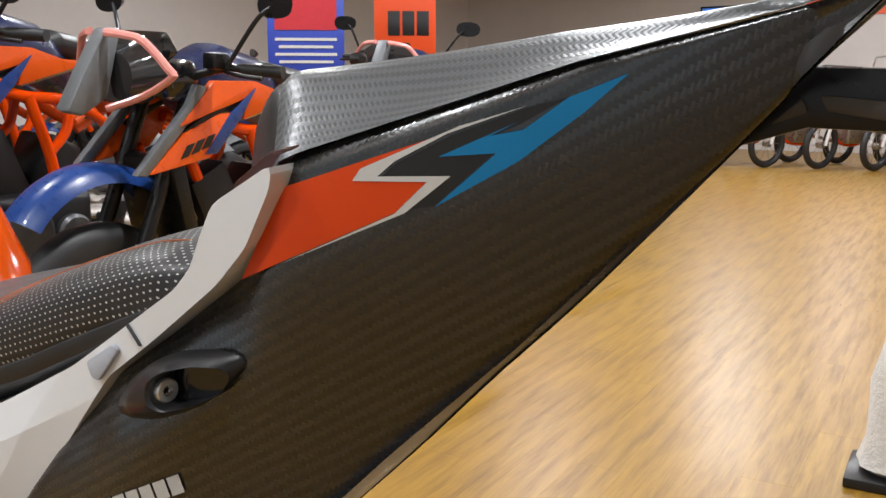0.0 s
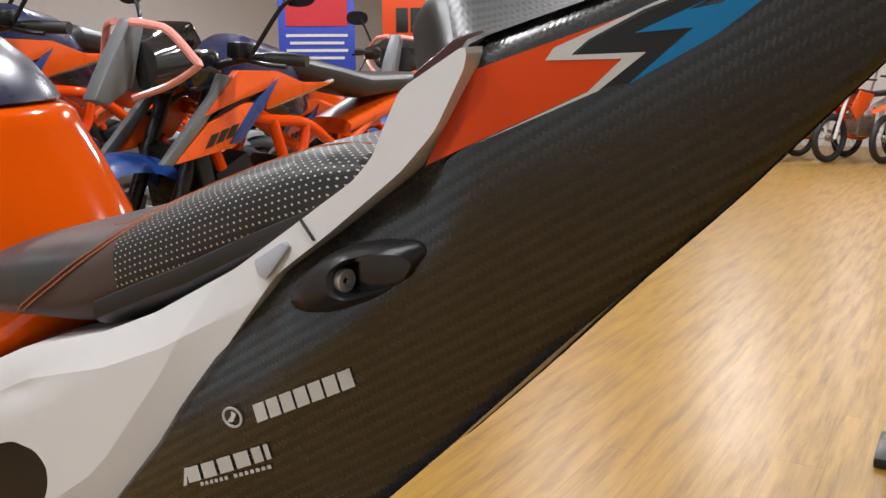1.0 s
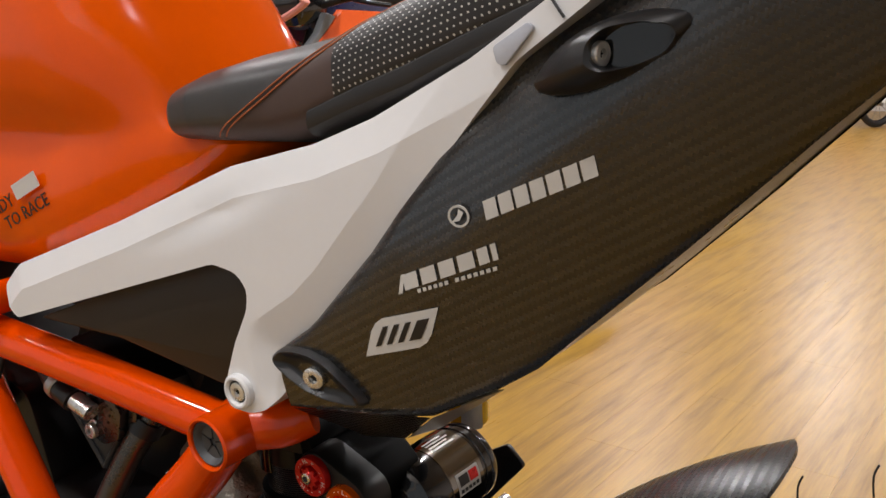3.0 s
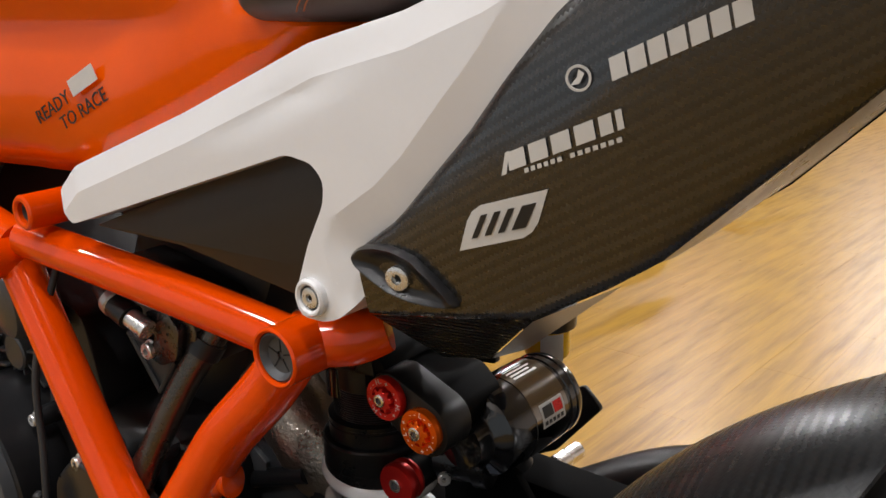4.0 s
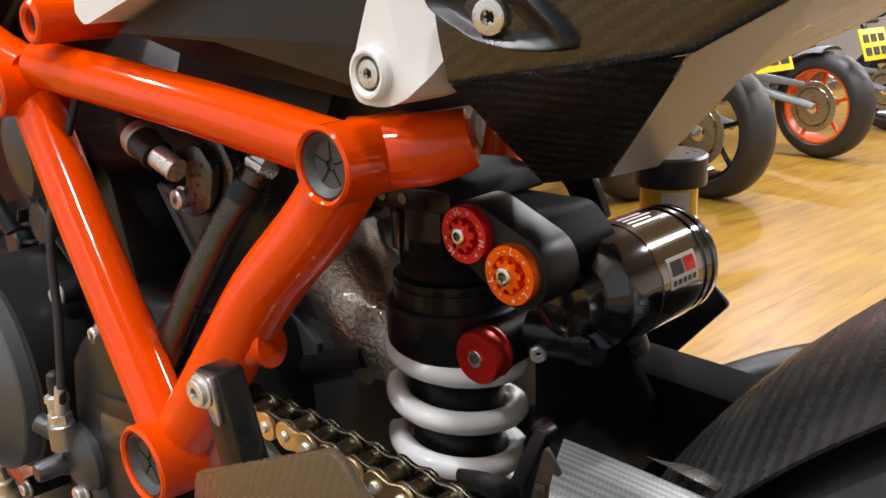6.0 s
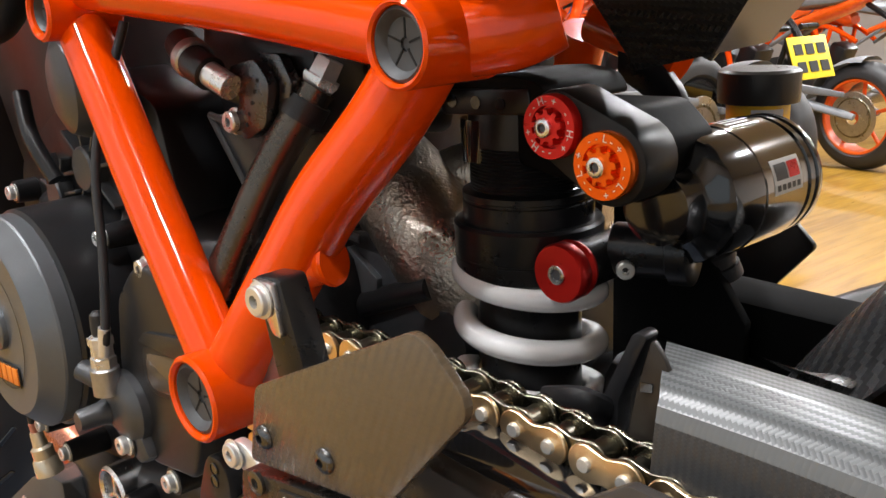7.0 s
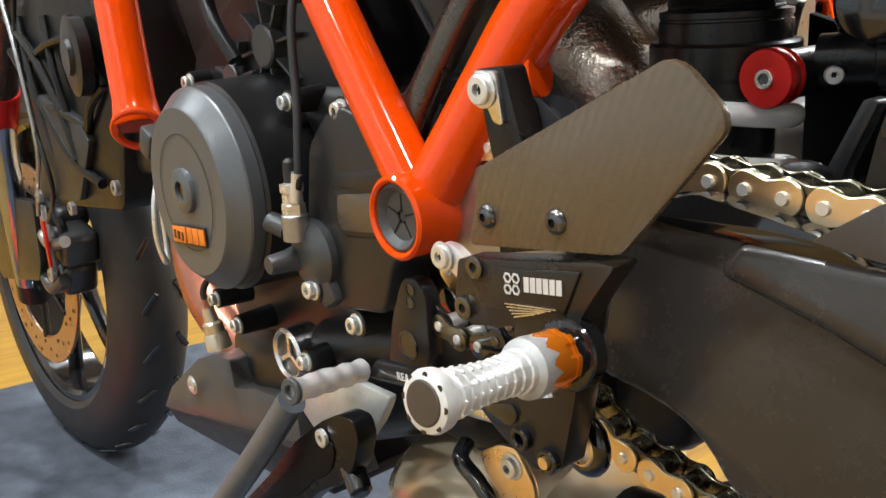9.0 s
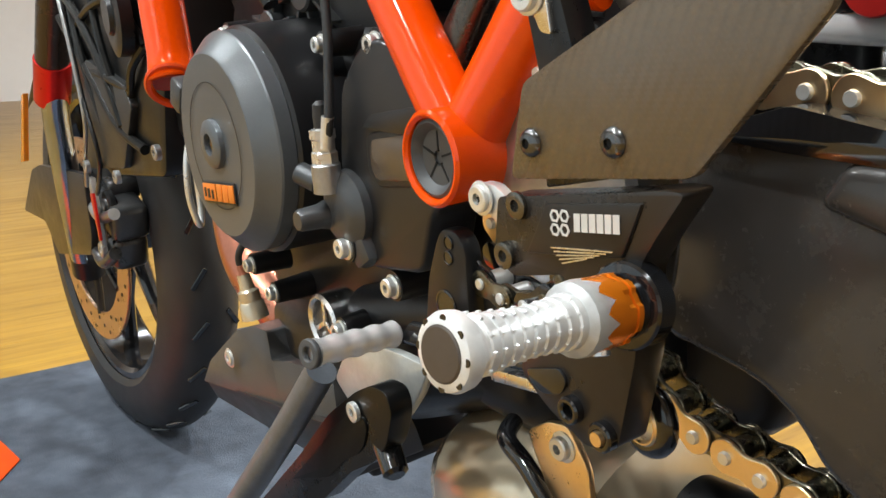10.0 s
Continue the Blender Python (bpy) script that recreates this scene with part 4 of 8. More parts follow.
part("water_pipe", tube([(-0.6, -0.09, 0.83), (-0.5, -0.1, 0.79), (-0.44, -0.105, 0.775), (-0.4, -0.1, 0.8), (-0.38, -0.08, 0.84)], 0.019, 22), DARKCAST, engine, "black coolant hose")
part("water_pipe", tube([(-0.46, -0.085, 0.72), (-0.44, -0.09, 0.69), (-0.42, -0.085, 0.66)], 0.006, 14), DARKCAST, engine)

# throttle side: injector, clamp, rod
thr = part("throttle_body", box((-0.2, -0.03, 0.74), (0.11, 0.05, 0.05), (0, 10, 0), 0.01), DARKCAST, engine, "black throttle body")
part("connector", tube([(-0.235, -0.075, 0.757), (-0.215, -0.08, 0.748), (-0.2, -0.08, 0.742)], 0.0095, 18), DARKCAST, thr)
part("connector_band", ring((-0.222, -0.0785, 0.751), (0.85, -0.1, -0.35), 0.009, 0.0112, 0.008, 0.001), ALUGREY, thr, "metal hose clamp")
part("connector_tip", tube([(-0.2, -0.08, 0.742), (-0.184, -0.078, 0.735)], 0.007, 18), STEEL, thr)
plate = part("clamp_plate", prism(rounded([(-0.196, 0.745), (-0.17, 0.75), (-0.158, 0.738), (-0.165, 0.715), (-0.185, 0.706), (-0.2, 0.712), (-0.186, 0.728)], 0.005), -0.072, -0.064, 0.0015), DULLCAST, thr, "cast metal bracket")
part("clamp_plate_rim", prism(rounded([(-0.176, 0.752), (-0.156, 0.752), (-0.147, 0.738), (-0.156, 0.712), (-0.164, 0.71), (-0.157, 0.737), (-0.166, 0.747)], 0.003), -0.066, -0.06, 0.001), DULLCAST, thr)
bolt(plate, (-0.195, -0.07, 0.716), LEFT, 0.006, 0.006, name="screw", flange=0.0015)
WEB = [(-0.2406, 0.715), (-0.1853, 0.7047), (-0.209, 0.6755)]
gus = part("gusset", prism(WEB, -0.058, -0.05, 0.001), CAST, thr, "grey triangular web")
for a, b in zip(WEB, WEB[1:] + WEB[:1]):
    part("gusset_rib", tube([(a[0], -0.059, a[1]), (b[0], -0.059, b[1])], 0.0022, 8), CAST, gus)
for k in range(5):
    part("bracket_hole", lathe((-0.182 + 0.0035 * k, -0.0722, 0.715 + 0.006 * k), LEFT, [(0, 0.0012), (0.0002, 0.0012), (0.0002, 0)], 8), SOCKET, plate)
rod = part("coolant_pipe", tube([(-0.147, -0.05, 0.734), (-0.162, -0.07, 0.698), (-0.178, -0.088, 0.655), (-0.188, -0.098, 0.628)], [0.0105, 0.0098, 0.0098, 0.0108], 22), mat("bronzed_black_metal", (0.1, 0.085, 0.07), 0.28, metal=0.9), engine, "bronze-black diagonal pipe")
part("pipe_collar", tube([(-0.1495, -0.0535, 0.728), (-0.1535, -0.0585, 0.7185)], 0.0122, 22), DARKCAST, rod)
part("pipe_nut", lathe((-0.147, -0.05, 0.734), (0.3, 0.35, 0.8), [(0, 0.009), (0.004, 0.011), (0.006, 0.011), (0.006, 0.0085), (0.016, 0.008), (0.016, 0)], 6), STEEL, rod, "plated hexagon nut")
part("pipe_foot", box((-0.181, -0.08, 0.65), (0.02, 0.016, 0.016), (0, 20, 0), 0.004), DARKCAST, rod)
part("banjo", lathe((-0.105, -0.06, 0.7), (0.2, -0.9, 0.3), [(0, 0.009), (0.01, 0.009), (0.011, 0.007), (0.018, 0.006), (0.018, 0)], 20), STEEL, engine, "plated banjo bolt")
for c in ((-0.09, -0.02, 0.72), (-0.08, -0.03, 0.735)):
    part("small_fitting", lathe(c, (0.3, -0.9, 0.1), [(0, 0.009), (0.012, 0.0085), (0.02, 0.006), (0.022, 0)], 18), DARKCAST, engine)

# rear engine casting and heat-shielded exhaust pipe
rc = part("rear_case", prism(rounded([(-0.2, 0.63), (-0.16, 0.645), (-0.1, 0.64), (-0.07, 0.6), (-0.09, 0.54), (-0.19, 0.55)], 0.01), -0.025, 0.05, 0.006), mat("blue_grey_casting", (0.05, 0.054, 0.06), 0.4, metal=0.4, bump=0.3), engine, "blue-grey rear gear case")
# lighter copy of the casting colour for the edges that catch light
CAST_LIT = mat("blue_grey_casting_lit", (0.12, 0.13, 0.14), 0.34, metal=0.5, bump=0.25)
part("case_face", prism(rounded([(-0.1946, 0.6299), (-0.1663, 0.6488), (-0.1321, 0.6533), (-0.1006, 0.6302), (-0.1042, 0.6039), (-0.2019, 0.5678)], 0.004), -0.024, 0.02, 0.003), DARKCAST, rc, "black gear case face")
part("case_web", prism(rounded([(-0.1704, 0.6302), (-0.1667, 0.6369), (-0.1586, 0.6418), (-0.1353, 0.6266), (-0.1359, 0.6192), (-0.1478, 0.615)], 0.001), -0.029, -0.02, 0.0012), CAST_LIT, rc, "blue-grey cast step")
part("case_web", prism(rounded([(-0.129, 0.6409), (-0.1261, 0.6426), (-0.1048, 0.6308), (-0.1076, 0.6278)], 0.001), -0.027, -0.02, 0.0012), CAST_LIT, rc)
part("case_rail", tube([(-0.1524, -0.026, 0.6076), (-0.0963, -0.024, 0.6286)], [0.0075, 0.0068], 16), DARKCAST, rc)
part("case_rail", tube([(-0.1842, -0.022, 0.6485), (-0.1539, -0.022, 0.6457)], 0.0035, 10), CAST_LIT, rc)
pipe = part("exhaust_header", tube([(-0.24, 0.04, 0.725), (-0.19, 0.02, 0.69), (-0.142, 0.008, 0.66), (-0.1, 0.006, 0.622), (-0.07, 0.03, 0.54)], [0.024, 0.027, 0.033, 0.033, 0.03], 30, 10), FOIL, bike, "crinkled metal heat-shielded exhaust header")
part("exhaust_branch", tube([(-0.14, 0.03, 0.668), (-0.1, 0.04, 0.678), (-0.04, 0.06, 0.67)], [0.02, 0.022, 0.02], 24), FOIL, pipe)
part("shield_boss", lathe((-0.15, 0.008, 0.688), (0.1, -0.5, 0.8), [(0, 0.012), (0.01, 0.011), (0.014, 0.007), (0.014, 0)], 20), FOIL, pipe)

# lower engine: oil window, sensor, belly pan, sump
wnd = part("oil_window", ring((-0.334, -0.116, 0.452), (0, 1, 0), 0.016, 0.0205, 0.025, 0.002), ALU, engine, "bright metal ring of the oil window")
part("window_glass", lathe((-0.334, -0.111, 0.452), (0, 1, 0), [(0, 0), (0, 0.016), (0.004, 0.016)], 28), mat("smoky_window", (0.12, 0.11, 0.1), 0.15, metal=0.4), wnd)
for k in range(3):
    a = radians(90 + 120 * k)
    part("window_spoke", box((-0.334 + 0.0075 * math.cos(a), -0.1125, 0.452 + 0.0075 * math.sin(a)), (0.016, 0.002, 0.0035), (0, -math.degrees(a), 0), 0.0006), ALU, wnd)
part("oil_filter_housing", tube([(-0.32, -0.085, 0.455), (-0.26, -0.075, 0.468), (-0.2, -0.07, 0.48)], [0.02, 0.021, 0.021], 26), DARKCAST, engine)
part("sump", loft([oval((x, 0.0, z), w, h, 28, 3.0) for x, z, h, w in ((-0.5, 0.4, 0.03, 0.08), (-0.42, 0.4, 0.05, 0.1), (-0.3, 0.42, 0.05, 0.095), (-0.2, 0.45, 0.035, 0.08), (-0.12, 0.46, 0.02, 0.06))]), DARKCAST, engine, "black cast sump")
sens = part("lambda_sensor", lathe((-0.452, -0.115, 0.425), (-0.15, -0.1, 1), [(0, 0.011), (0.012, 0.01), (0.014, 0.0085), (0.022, 0.0085), (0.024, 0.006), (0.036, 0.005), (0.036, 0)], 20), TITAN, engine, "straw-coloured oxygen sensor")
part("sensor_cable", tube([(-0.457, -0.118, 0.46), (-0.458, -0.12, 0.475), (-0.45, -0.115, 0.49), (-0.43, -0.11, 0.51)], 0.0028, 10), RUBBER, sens)
part("sensor_sleeve", tube([(-0.4565, -0.118, 0.452), (-0.458, -0.1195, 0.468)], 0.0036, 10), mat("copper_red_sleeve", (0.45, 0.16, 0.1), 0.5), sens)
PANTOP = [(-0.578, 0.331), (-0.566, 0.354), (-0.514, 0.395), (-0.483, 0.407), (-0.455, 0.41), (-0.442, 0.39), (-0.41, 0.398), (-0.345, 0.408), (-0.33, 0.38), (-0.421, 0.36)]
PANLOW = [(-0.584, 0.309), (-0.578, 0.333), (-0.421, 0.362), (-0.33, 0.38), (-0.335, 0.35), (-0.345, 0.322), (-0.441, 0.315)]
pan = part("belly_pan", prism(rounded(PANTOP, 0.003), -0.121, -0.06, 0.003, 2, shear=lambda x, z: 0.22 * (z - 0.345)), mat("dark_grey_belly_plastic", (0.05, 0.05, 0.051), 0.36, bump=0.15, bscale=1200), bike, "dark grey plastic belly pan")
# downward face: shade and the floor's brown reflection are in its darker colour
part("pan_shaded_face", prism(rounded(PANLOW, 0.003), -0.121, -0.06, 0.002, 2, shear=lambda x, z: 0.45 * max(0.0, 0.345 + 0.19 * (x + 0.5) - z)), PANEL, pan)
part("pan_floor", box((-0.46, 0.0, 0.318), (0.22, 0.16, 0.012), bevel=0.004), PLASTIC, pan)
bolt(pan, (-0.509, -0.1205, 0.3745), LEFT, 0.0068, 0.0025, name="pan_screw", flange=0.002)

# side stand
stand = part("side_stand", tube([(-0.252, -0.158, 0.458), (-0.345, -0.18, 0.345), (-0.62, -0.245, 0.03)], 0.0094, 18, caps=True), mat("grey_stand_enamel", (0.15, 0.165, 0.19), 0.36, metal=0.5, var=0.2, scale=60, bump=0.1, bscale=700), bike, "dark grey side stand leg")
part("stand_foot", box((-0.63, -0.247, 0.016), (0.06, 0.035, 0.012), (4, -10, 0), 0.004), PLASTIC, stand)
STAND_FORK = [(-0.23, 0.449), (-0.21, 0.46), (-0.194, 0.461), (-0.19, 0.45), (-0.199, 0.428), (-0.215, 0.411), (-0.245, 0.392), (-0.292, 0.35), (-0.404, 0.298), (-0.318, 0.373), (-0.268, 0.421)]
brk = part("stand_bracket", prism(rounded(STAND_FORK, 0.006, 4), -0.15, -0.136, 0.003, 3), mat("satin_black_forging", (0.005, 0.005, 0.005), 0.3, spec=0.22), stand, "gloss black forged stand bracket", 40)
part("bracket_inset", prism(rounded([(p[0] * 0.55 + -0.1131, p[1] * 0.55 + 0.1838) for p in STAND_FORK], 0.004), -0.1512, -0.149, 0.0008), mat("black_forging_face", (0.005, 0.005, 0.005), 0.45, spec=0.12), brk)
bolt(brk, (-0.229, -0.151, 0.438), LEFT, 0.006, 0.003, name="pivot_bolt")
part("bracket_spur", lathe((-0.214, -0.142, 0.422), (0.75, -0.2, -0.55), [(0, 0.008), (0.02, 0.0075), (0.022, 0.005), (0.022, 0)], 18), GLOSSBLACK, brk)
part("gasket_plate", prism(rounded([(-0.318, 0.418), (-0.29, 0.455), (-0.236, 0.462), (-0.2, 0.4634), (-0.213, 0.442), (-0.2294, 0.4228), (-0.25, 0.405), (-0.29, 0.4)], 0.005), -0.118, -0.112, 0.0012), mat("cast_grey_alloy", (0.6, 0.61, 0.58), 0.4, metal=0.6, var=0.15, scale=40, bump=0.3, bscale=300), engine, "bare metal plate")

# exhaust collector under the engine
col = part("exhaust_collector", loft([oval((x, 0.0, z), w, h, 32, 2.4) for x, z, h, w in ((-0.29, 0.335, 0.02, 0.05), (-0.278, 0.338, 0.045, 0.075), (-0.25, 0.345, 0.064, 0.09), (-0.21, 0.35, 0.073, 0.096), (-0.175, 0.355, 0.075, 0.097), (-0.145, 0.358, 0.07, 0.094), (-0.125, 0.36, 0.055, 0.082), (-0.115, 0.36, 0.028, 0.055))]), TITAN, bike, "straw-tinted titanium exhaust collector")
part("collector_shield", prism(rounded([(-0.136, 0.445), (-0.12, 0.456), (-0.105, 0.459), (-0.092, 0.441), (-0.088, 0.4), (-0.11, 0.39), (-0.12, 0.413)], 0.004), -0.103, -0.099, 0.001), GOLD, col, "gold-tinted heat shield")
part("collector_outlet", tube([(-0.125, 0.0, 0.36), (-0.06, 0.02, 0.355), (0.05, 0.06, 0.36)], 0.026, 20), BLACK, col, "black outlet pipe")
part("collector_strap", tube([(-0.165, -0.088, 0.434), (-0.157, -0.1, 0.431), (-0.138, -0.103, 0.424), (-0.12, -0.104, 0.41), (-0.108, -0.1, 0.385)], 0.0052, 12), GLOSSBLACK, col, "black bent strap tube")
bolt(col, (-0.108, -0.103, 0.447), LEFT, 0.006, 0.005, name="shield_screw", flange=0.002)

# ---- shock absorber
SX, SY = -0.049, 0.0
threads = [(0.2055 + 0.0016 * k + d, 0.0285 if d else 0.0278) for k in range(14) for d in (0.0, 0.0008)]
shock = part("shock_absorber", lathe((SX, SY, 0.48), (0, 0, 1), [(0, 0.026), (0.163, 0.026), (0.163, 0.036), (0.1645, 0.0372), (0.172, 0.0372), (0.1723, 0.0367), (0.1732, 0.0367), (0.1735, 0.0372), (0.1885, 0.0372), (0.19, 0.036), (0.19, 0.0325), (0.1995, 0.0325), (0.2, 0.0318), (0.2012, 0.0318), (0.2017, 0.0325), (0.2045, 0.0325)] + threads + [(0.229, 0.0285), (0.25, 0.0285)], 56), BLACK, bike, "black shock absorber body")
coil = [(SX + 0.0335 * math.cos(a), SY - 0.0335 * math.sin(a), 0.4979 + 0.0272 * a / (2 * math.pi)) for a in [k * math.pi / 12 - 0.9 for k in range(134)]]
part("spring_seat", torus((SX, SY, 0.6435), (0, 0, 1), 0.0345, 0.0012, 48, 8), GOLD, shock, "thin gold seat ring")
part("spring", tube(coil, 0.0063, 16, 2), WHITE_GLOSS, shock, "white coil spring")
hd = part("shock_head", prism(rounded([(-0.03, 0.702), (-0.03, 0.729), (0.026, 0.73), (0.04, 0.716), (0.036, 0.692)], 0.005, 4), -0.03, 0.02, 0.003, 3), mat("satin_black_head", (0.003, 0.003, 0.003), 0.55, spec=0.05), shock, "black shock head")
part("head_mount", prism(rounded([(-0.084, 0.728), (-0.08, 0.739), (-0.034, 0.742), (-0.016, 0.739), (-0.01, 0.729)], 0.005, 4), -0.03, 0.03, 0.004, 3), mat("matte_black_mount", (0.005, 0.005, 0.005), 0.6, spec=0.1), hd, "matte black shock mount")
part("head_strip", prism(rounded([(-0.076, 0.722), (-0.076, 0.734), (-0.022, 0.737), (-0.02, 0.725)], 0.003), -0.031, -0.02, 0.001), BLACK, hd)
for x in (-0.068, -0.053, -0.038):
    part("head_hole", lathe((x, -0.0312, 0.729), LEFT, [(0, 0.003), (0.0006, 0.003), (0.0006, 0)], 14), GLOSSBLACK, hd)
part("head_knob", lathe((-0.06, -0.015, 0.7), (0, 0, 1), [(0, 0.014), (0.02, 0.014)], 20), GLOSSBLACK, hd)
# dial plate: a capsule round both dials
D1, D2 = Vector((0.003, 0.724)), Vector((0.029, 0.7105))
e = (D2 - D1).normalized()
nrm = Vector((-e.y, e.x))
cap = [tuple(D2 + (e * math.cos(t) + nrm * math.sin(t)) * 0.0172) for t in [-math.pi / 2 + math.pi * k / 12 for k in range(13)]] + [tuple(D1 + (e * math.cos(t) + nrm * math.sin(t)) * 0.0148) for t in [math.pi / 2 + math.pi * k / 12 for k in range(13)]]
dialplate = part("dial_housing", prism(cap, -0.0435, -0.02, 0.001), mat("satin_black_anodised", (0.012, 0.0115, 0.011), 0.4, metal=0.2, spec=0.3), shock, "black dial housing")
for c, m1, ch, r in ((D1, RED, "H", 0.0134), (D2, ORANGE_ANO, "L", 0.0138)):
    y = -0.0435
    d = part("dial", lathe((c.x, y, c.y), LEFT, [(0, r), (0.004, r), (0.005, r * 0.97), (0.005, r * 0.66), (0.0025, r * 0.64), (0.0025, 0.0)], 48), m1, dialplate, ("red" if ch == "H" else "orange") + " anodised damping dial")
    bm = bmesh.new()
    vs = []
    for k in range(72):
        a = 2 * math.pi * k / 72
        rr = r * (0.5 + 0.07 * math.copysign(1, math.sin(a * 9)))
        vs.append((c.x + rr * math.cos(a), c.y + rr * math.sin(a)))
    part("dial_knob", prism(vs, y - 0.0068, y - 0.0025, 0.0002, 1), m1, d)
    hub = part("dial_hub", lathe((c.x - 0.001, y - 0.0066, c.y), LEFT, [(0, r * 0.3), (0.0015, r * 0.3), (0.0018, r * 0.26), (0.0018, r * 0.16), (0.0002, r * 0.15), (0.0002, 0)], 24), ALU, d, "bright hexagon socket screw")
    part("hex_socket", lathe((c.x - 0.001, y - 0.007, c.y), LEFT, [(0, r * 0.14), (0.0003, r * 0.14), (0.0003, 0)], 6), PLUG, hub)
    for k in range(3):
        for t, s in ((ch, 0), ("+", 1), ("-", -1), ("-", 0.5), ("-", -0.5)):
            a = radians(90 + 120 * k - 38 * s + (22 if ch == "H" else -10))
            p = Vector((c.x + 0.83 * r * math.cos(a), y - 0.0051, c.y + 0.83 * r * math.sin(a)))
            m = facing(p, (math.sin(a), 0, -math.cos(a)), LEFT)
            words(t, 0.0046, m @ Matrix.Translation((-0.0014, -0.0017, 0)), DECAL_WHITE, d, depth=0.00008)
# preload adjuster
adj = part("preload_adjuster", lathe((-0.007, 0.03, 0.655), LEFT, [(0, 0.0115), (0.045, 0.0115), (0.0455, 0.0125), (0.048, 0.0125)], 36), BLACK, shock, "black preload adjuster barrel")
kn = part("preload_knob", lathe((-0.007, -0.018, 0.655), LEFT, [(0, 0.013), (0.002, 0.0136), (0.0035, 0.013), (0.0045, 0.0126), (0.006, 0.0136), (0.0115, 0.0138), (0.013, 0.013), (0.0132, 0.0)], 48), RED, adj, "red anodised preload knob")
ks = part("knob_screw", lathe((-0.007, -0.0312, 0.655), LEFT, [(0, 0.0045), (0.001, 0.0045), (0.0012, 0.0042), (0.0012, 0.0028), (-0.001, 0.0027), (-0.001, 0)], 28), ALU, kn, "bright hexagon socket screw")
part("hex_socket", lathe((-0.007, -0.0316, 0.655), LEFT, [(0, 0.0027), (0.0002, 0.0027), (0.0002, 0)], 6), PLUG, ks)
part("adjuster_neck", lathe((0.0, 0.005, 0.66), (1, 0.25, 0.05), [(0, 0.0125), (0.026, 0.0125), (0.027, 0.015), (0.036, 0.015), (0.037, 0.012)], 30), BLACK, adj)
bolt(adj, (0.012, -0.006, 0.655), (0.6, -0.75, 0), 0.0042, 0.004, name="grub_screw")
# reservoir across the bike
RX = Vector((0.05, 1, 0.0)).normalized()
res = part("reservoir", lathe(Vector((0.03, -0.025, 0.687)), RX, [(0.012, 0.012), (0.0125, 0.0165), (0.022, 0.0175), (0.024, 0.019), (0.027, 0.025), (0.03, 0.0282), (0.034, 0.029), (0.05, 0.0292), (0.088, 0.0292), (0.0885, 0.0284), (0.091, 0.0284), (0.0915, 0.0292), (0.095, 0.0292), (0.0955, 0.0284), (0.098, 0.0284), (0.0985, 0.0292), (0.102, 0.0292), (0.104, 0.028), (0.104, 0)], 64), GLOSSBLACK, shock, "gloss black shock reservoir")
SMOKE = mat("smoked_chrome_sleeve", (0.26, 0.245, 0.225), 0.1, metal=1.0, var=0.05, rvar=0.03)
part("reservoir_sleeve", lathe(Vector((0.03, -0.025, 0.687)) + RX * 0.052, RX, [(0, 0.0293), (0.0005, 0.0297), (0.0345, 0.0297), (0.035, 0.0293)], 64), SMOKE, res, "polished dark sleeve")


def on_res(h, ang, r=0.0299):
    a = radians(ang)
    m = to_axis(Vector((0.03, -0.025, 0.687)), RX)
    return m @ Vector((r * math.cos(a), r * math.sin(a), h))


def res_patch(h0, h1, a0, a1, material, name, r=0.0299, label="", skew=0.0):
    bm = sheet(lambda u, v: on_res(h0 + (h1 - h0) * u, a0 + (a1 - a0) * v + skew * u, r), 3, 10)
    return part(name, bm, material, res, label)


def ang_of(d):
    v = to_axis((0, 0, 0), RX).to_3x3().inverted() @ Vector(d)
    return math.degrees(math.atan2(v.y, v.x))


A0 = ang_of((0.92, 0, 0.25))
sgn = 1 if ang_of((0.8, 0, 0.6)) > A0 else -1
res_patch(0.058, 0.082, A0 - 14 * sgn, A0 + 16 * sgn, DECAL_WHITE, "reservoir_label", 0.02985, "silver-white label", 0)
res_patch(0.06, 0.07, A0 - 2 * sgn, A0 + 12 * sgn, DECAL_BLACK, "label_mark", 0.03)
res_patch(0.071, 0.08, A0 - 2 * sgn, A0 + 12 * sgn, RED, "label_mark", 0.03)
for i in range(5):
    res_patch(0.06 + 0.0042 * i, 0.063 + 0.0042 * i, A0 - 11 * sgn, A0 - 6 * sgn, DECAL_BLACK, "label_mark", 0.03)
A1 = ang_of((0.35, 0, 0.93))
for i in range(4):
    res_patch(0.057, 0.08 - 0.004 * (i % 2), A1 + (4 + 6 * i) * sgn, A1 + (7 + 6 * i) * sgn, DECAL_WHITE, "label_line", 0.03)
part("reservoir_elbow", lathe((0.02, 0.05, 0.665), (0.2, 0.3, -1), [(0, 0.007), (0.014, 0.0078), (0.016, 0.0098), (0.019, 0.0098), (0.0195, 0.0088), (0.022, 0.0088), (0.0225, 0.0102), (0.029, 0.0105), (0.031, 0.007)], 24), RUBBER, res)

# brake fluid jar, orange far-side bracket, heat flap
jar = part("brake_fluid_jar", lathe((0.006, 0.126, 0.691), (0, 0, 1), [(0, 0.015), (0.002, 0.0165), (0.026, 0.0165)], 30), FLUID, bike, "clear jar of yellow brake fluid")
part("jar_lid", lathe((0.006, 0.126, 0.7145), (0, 0, 1), [(0, 0.021), (0.002, 0.0215), (0.016, 0.0215), (0.0175, 0.02), (0.0175, 0)], 20), PLASTIC, jar, "black ribbed lid")
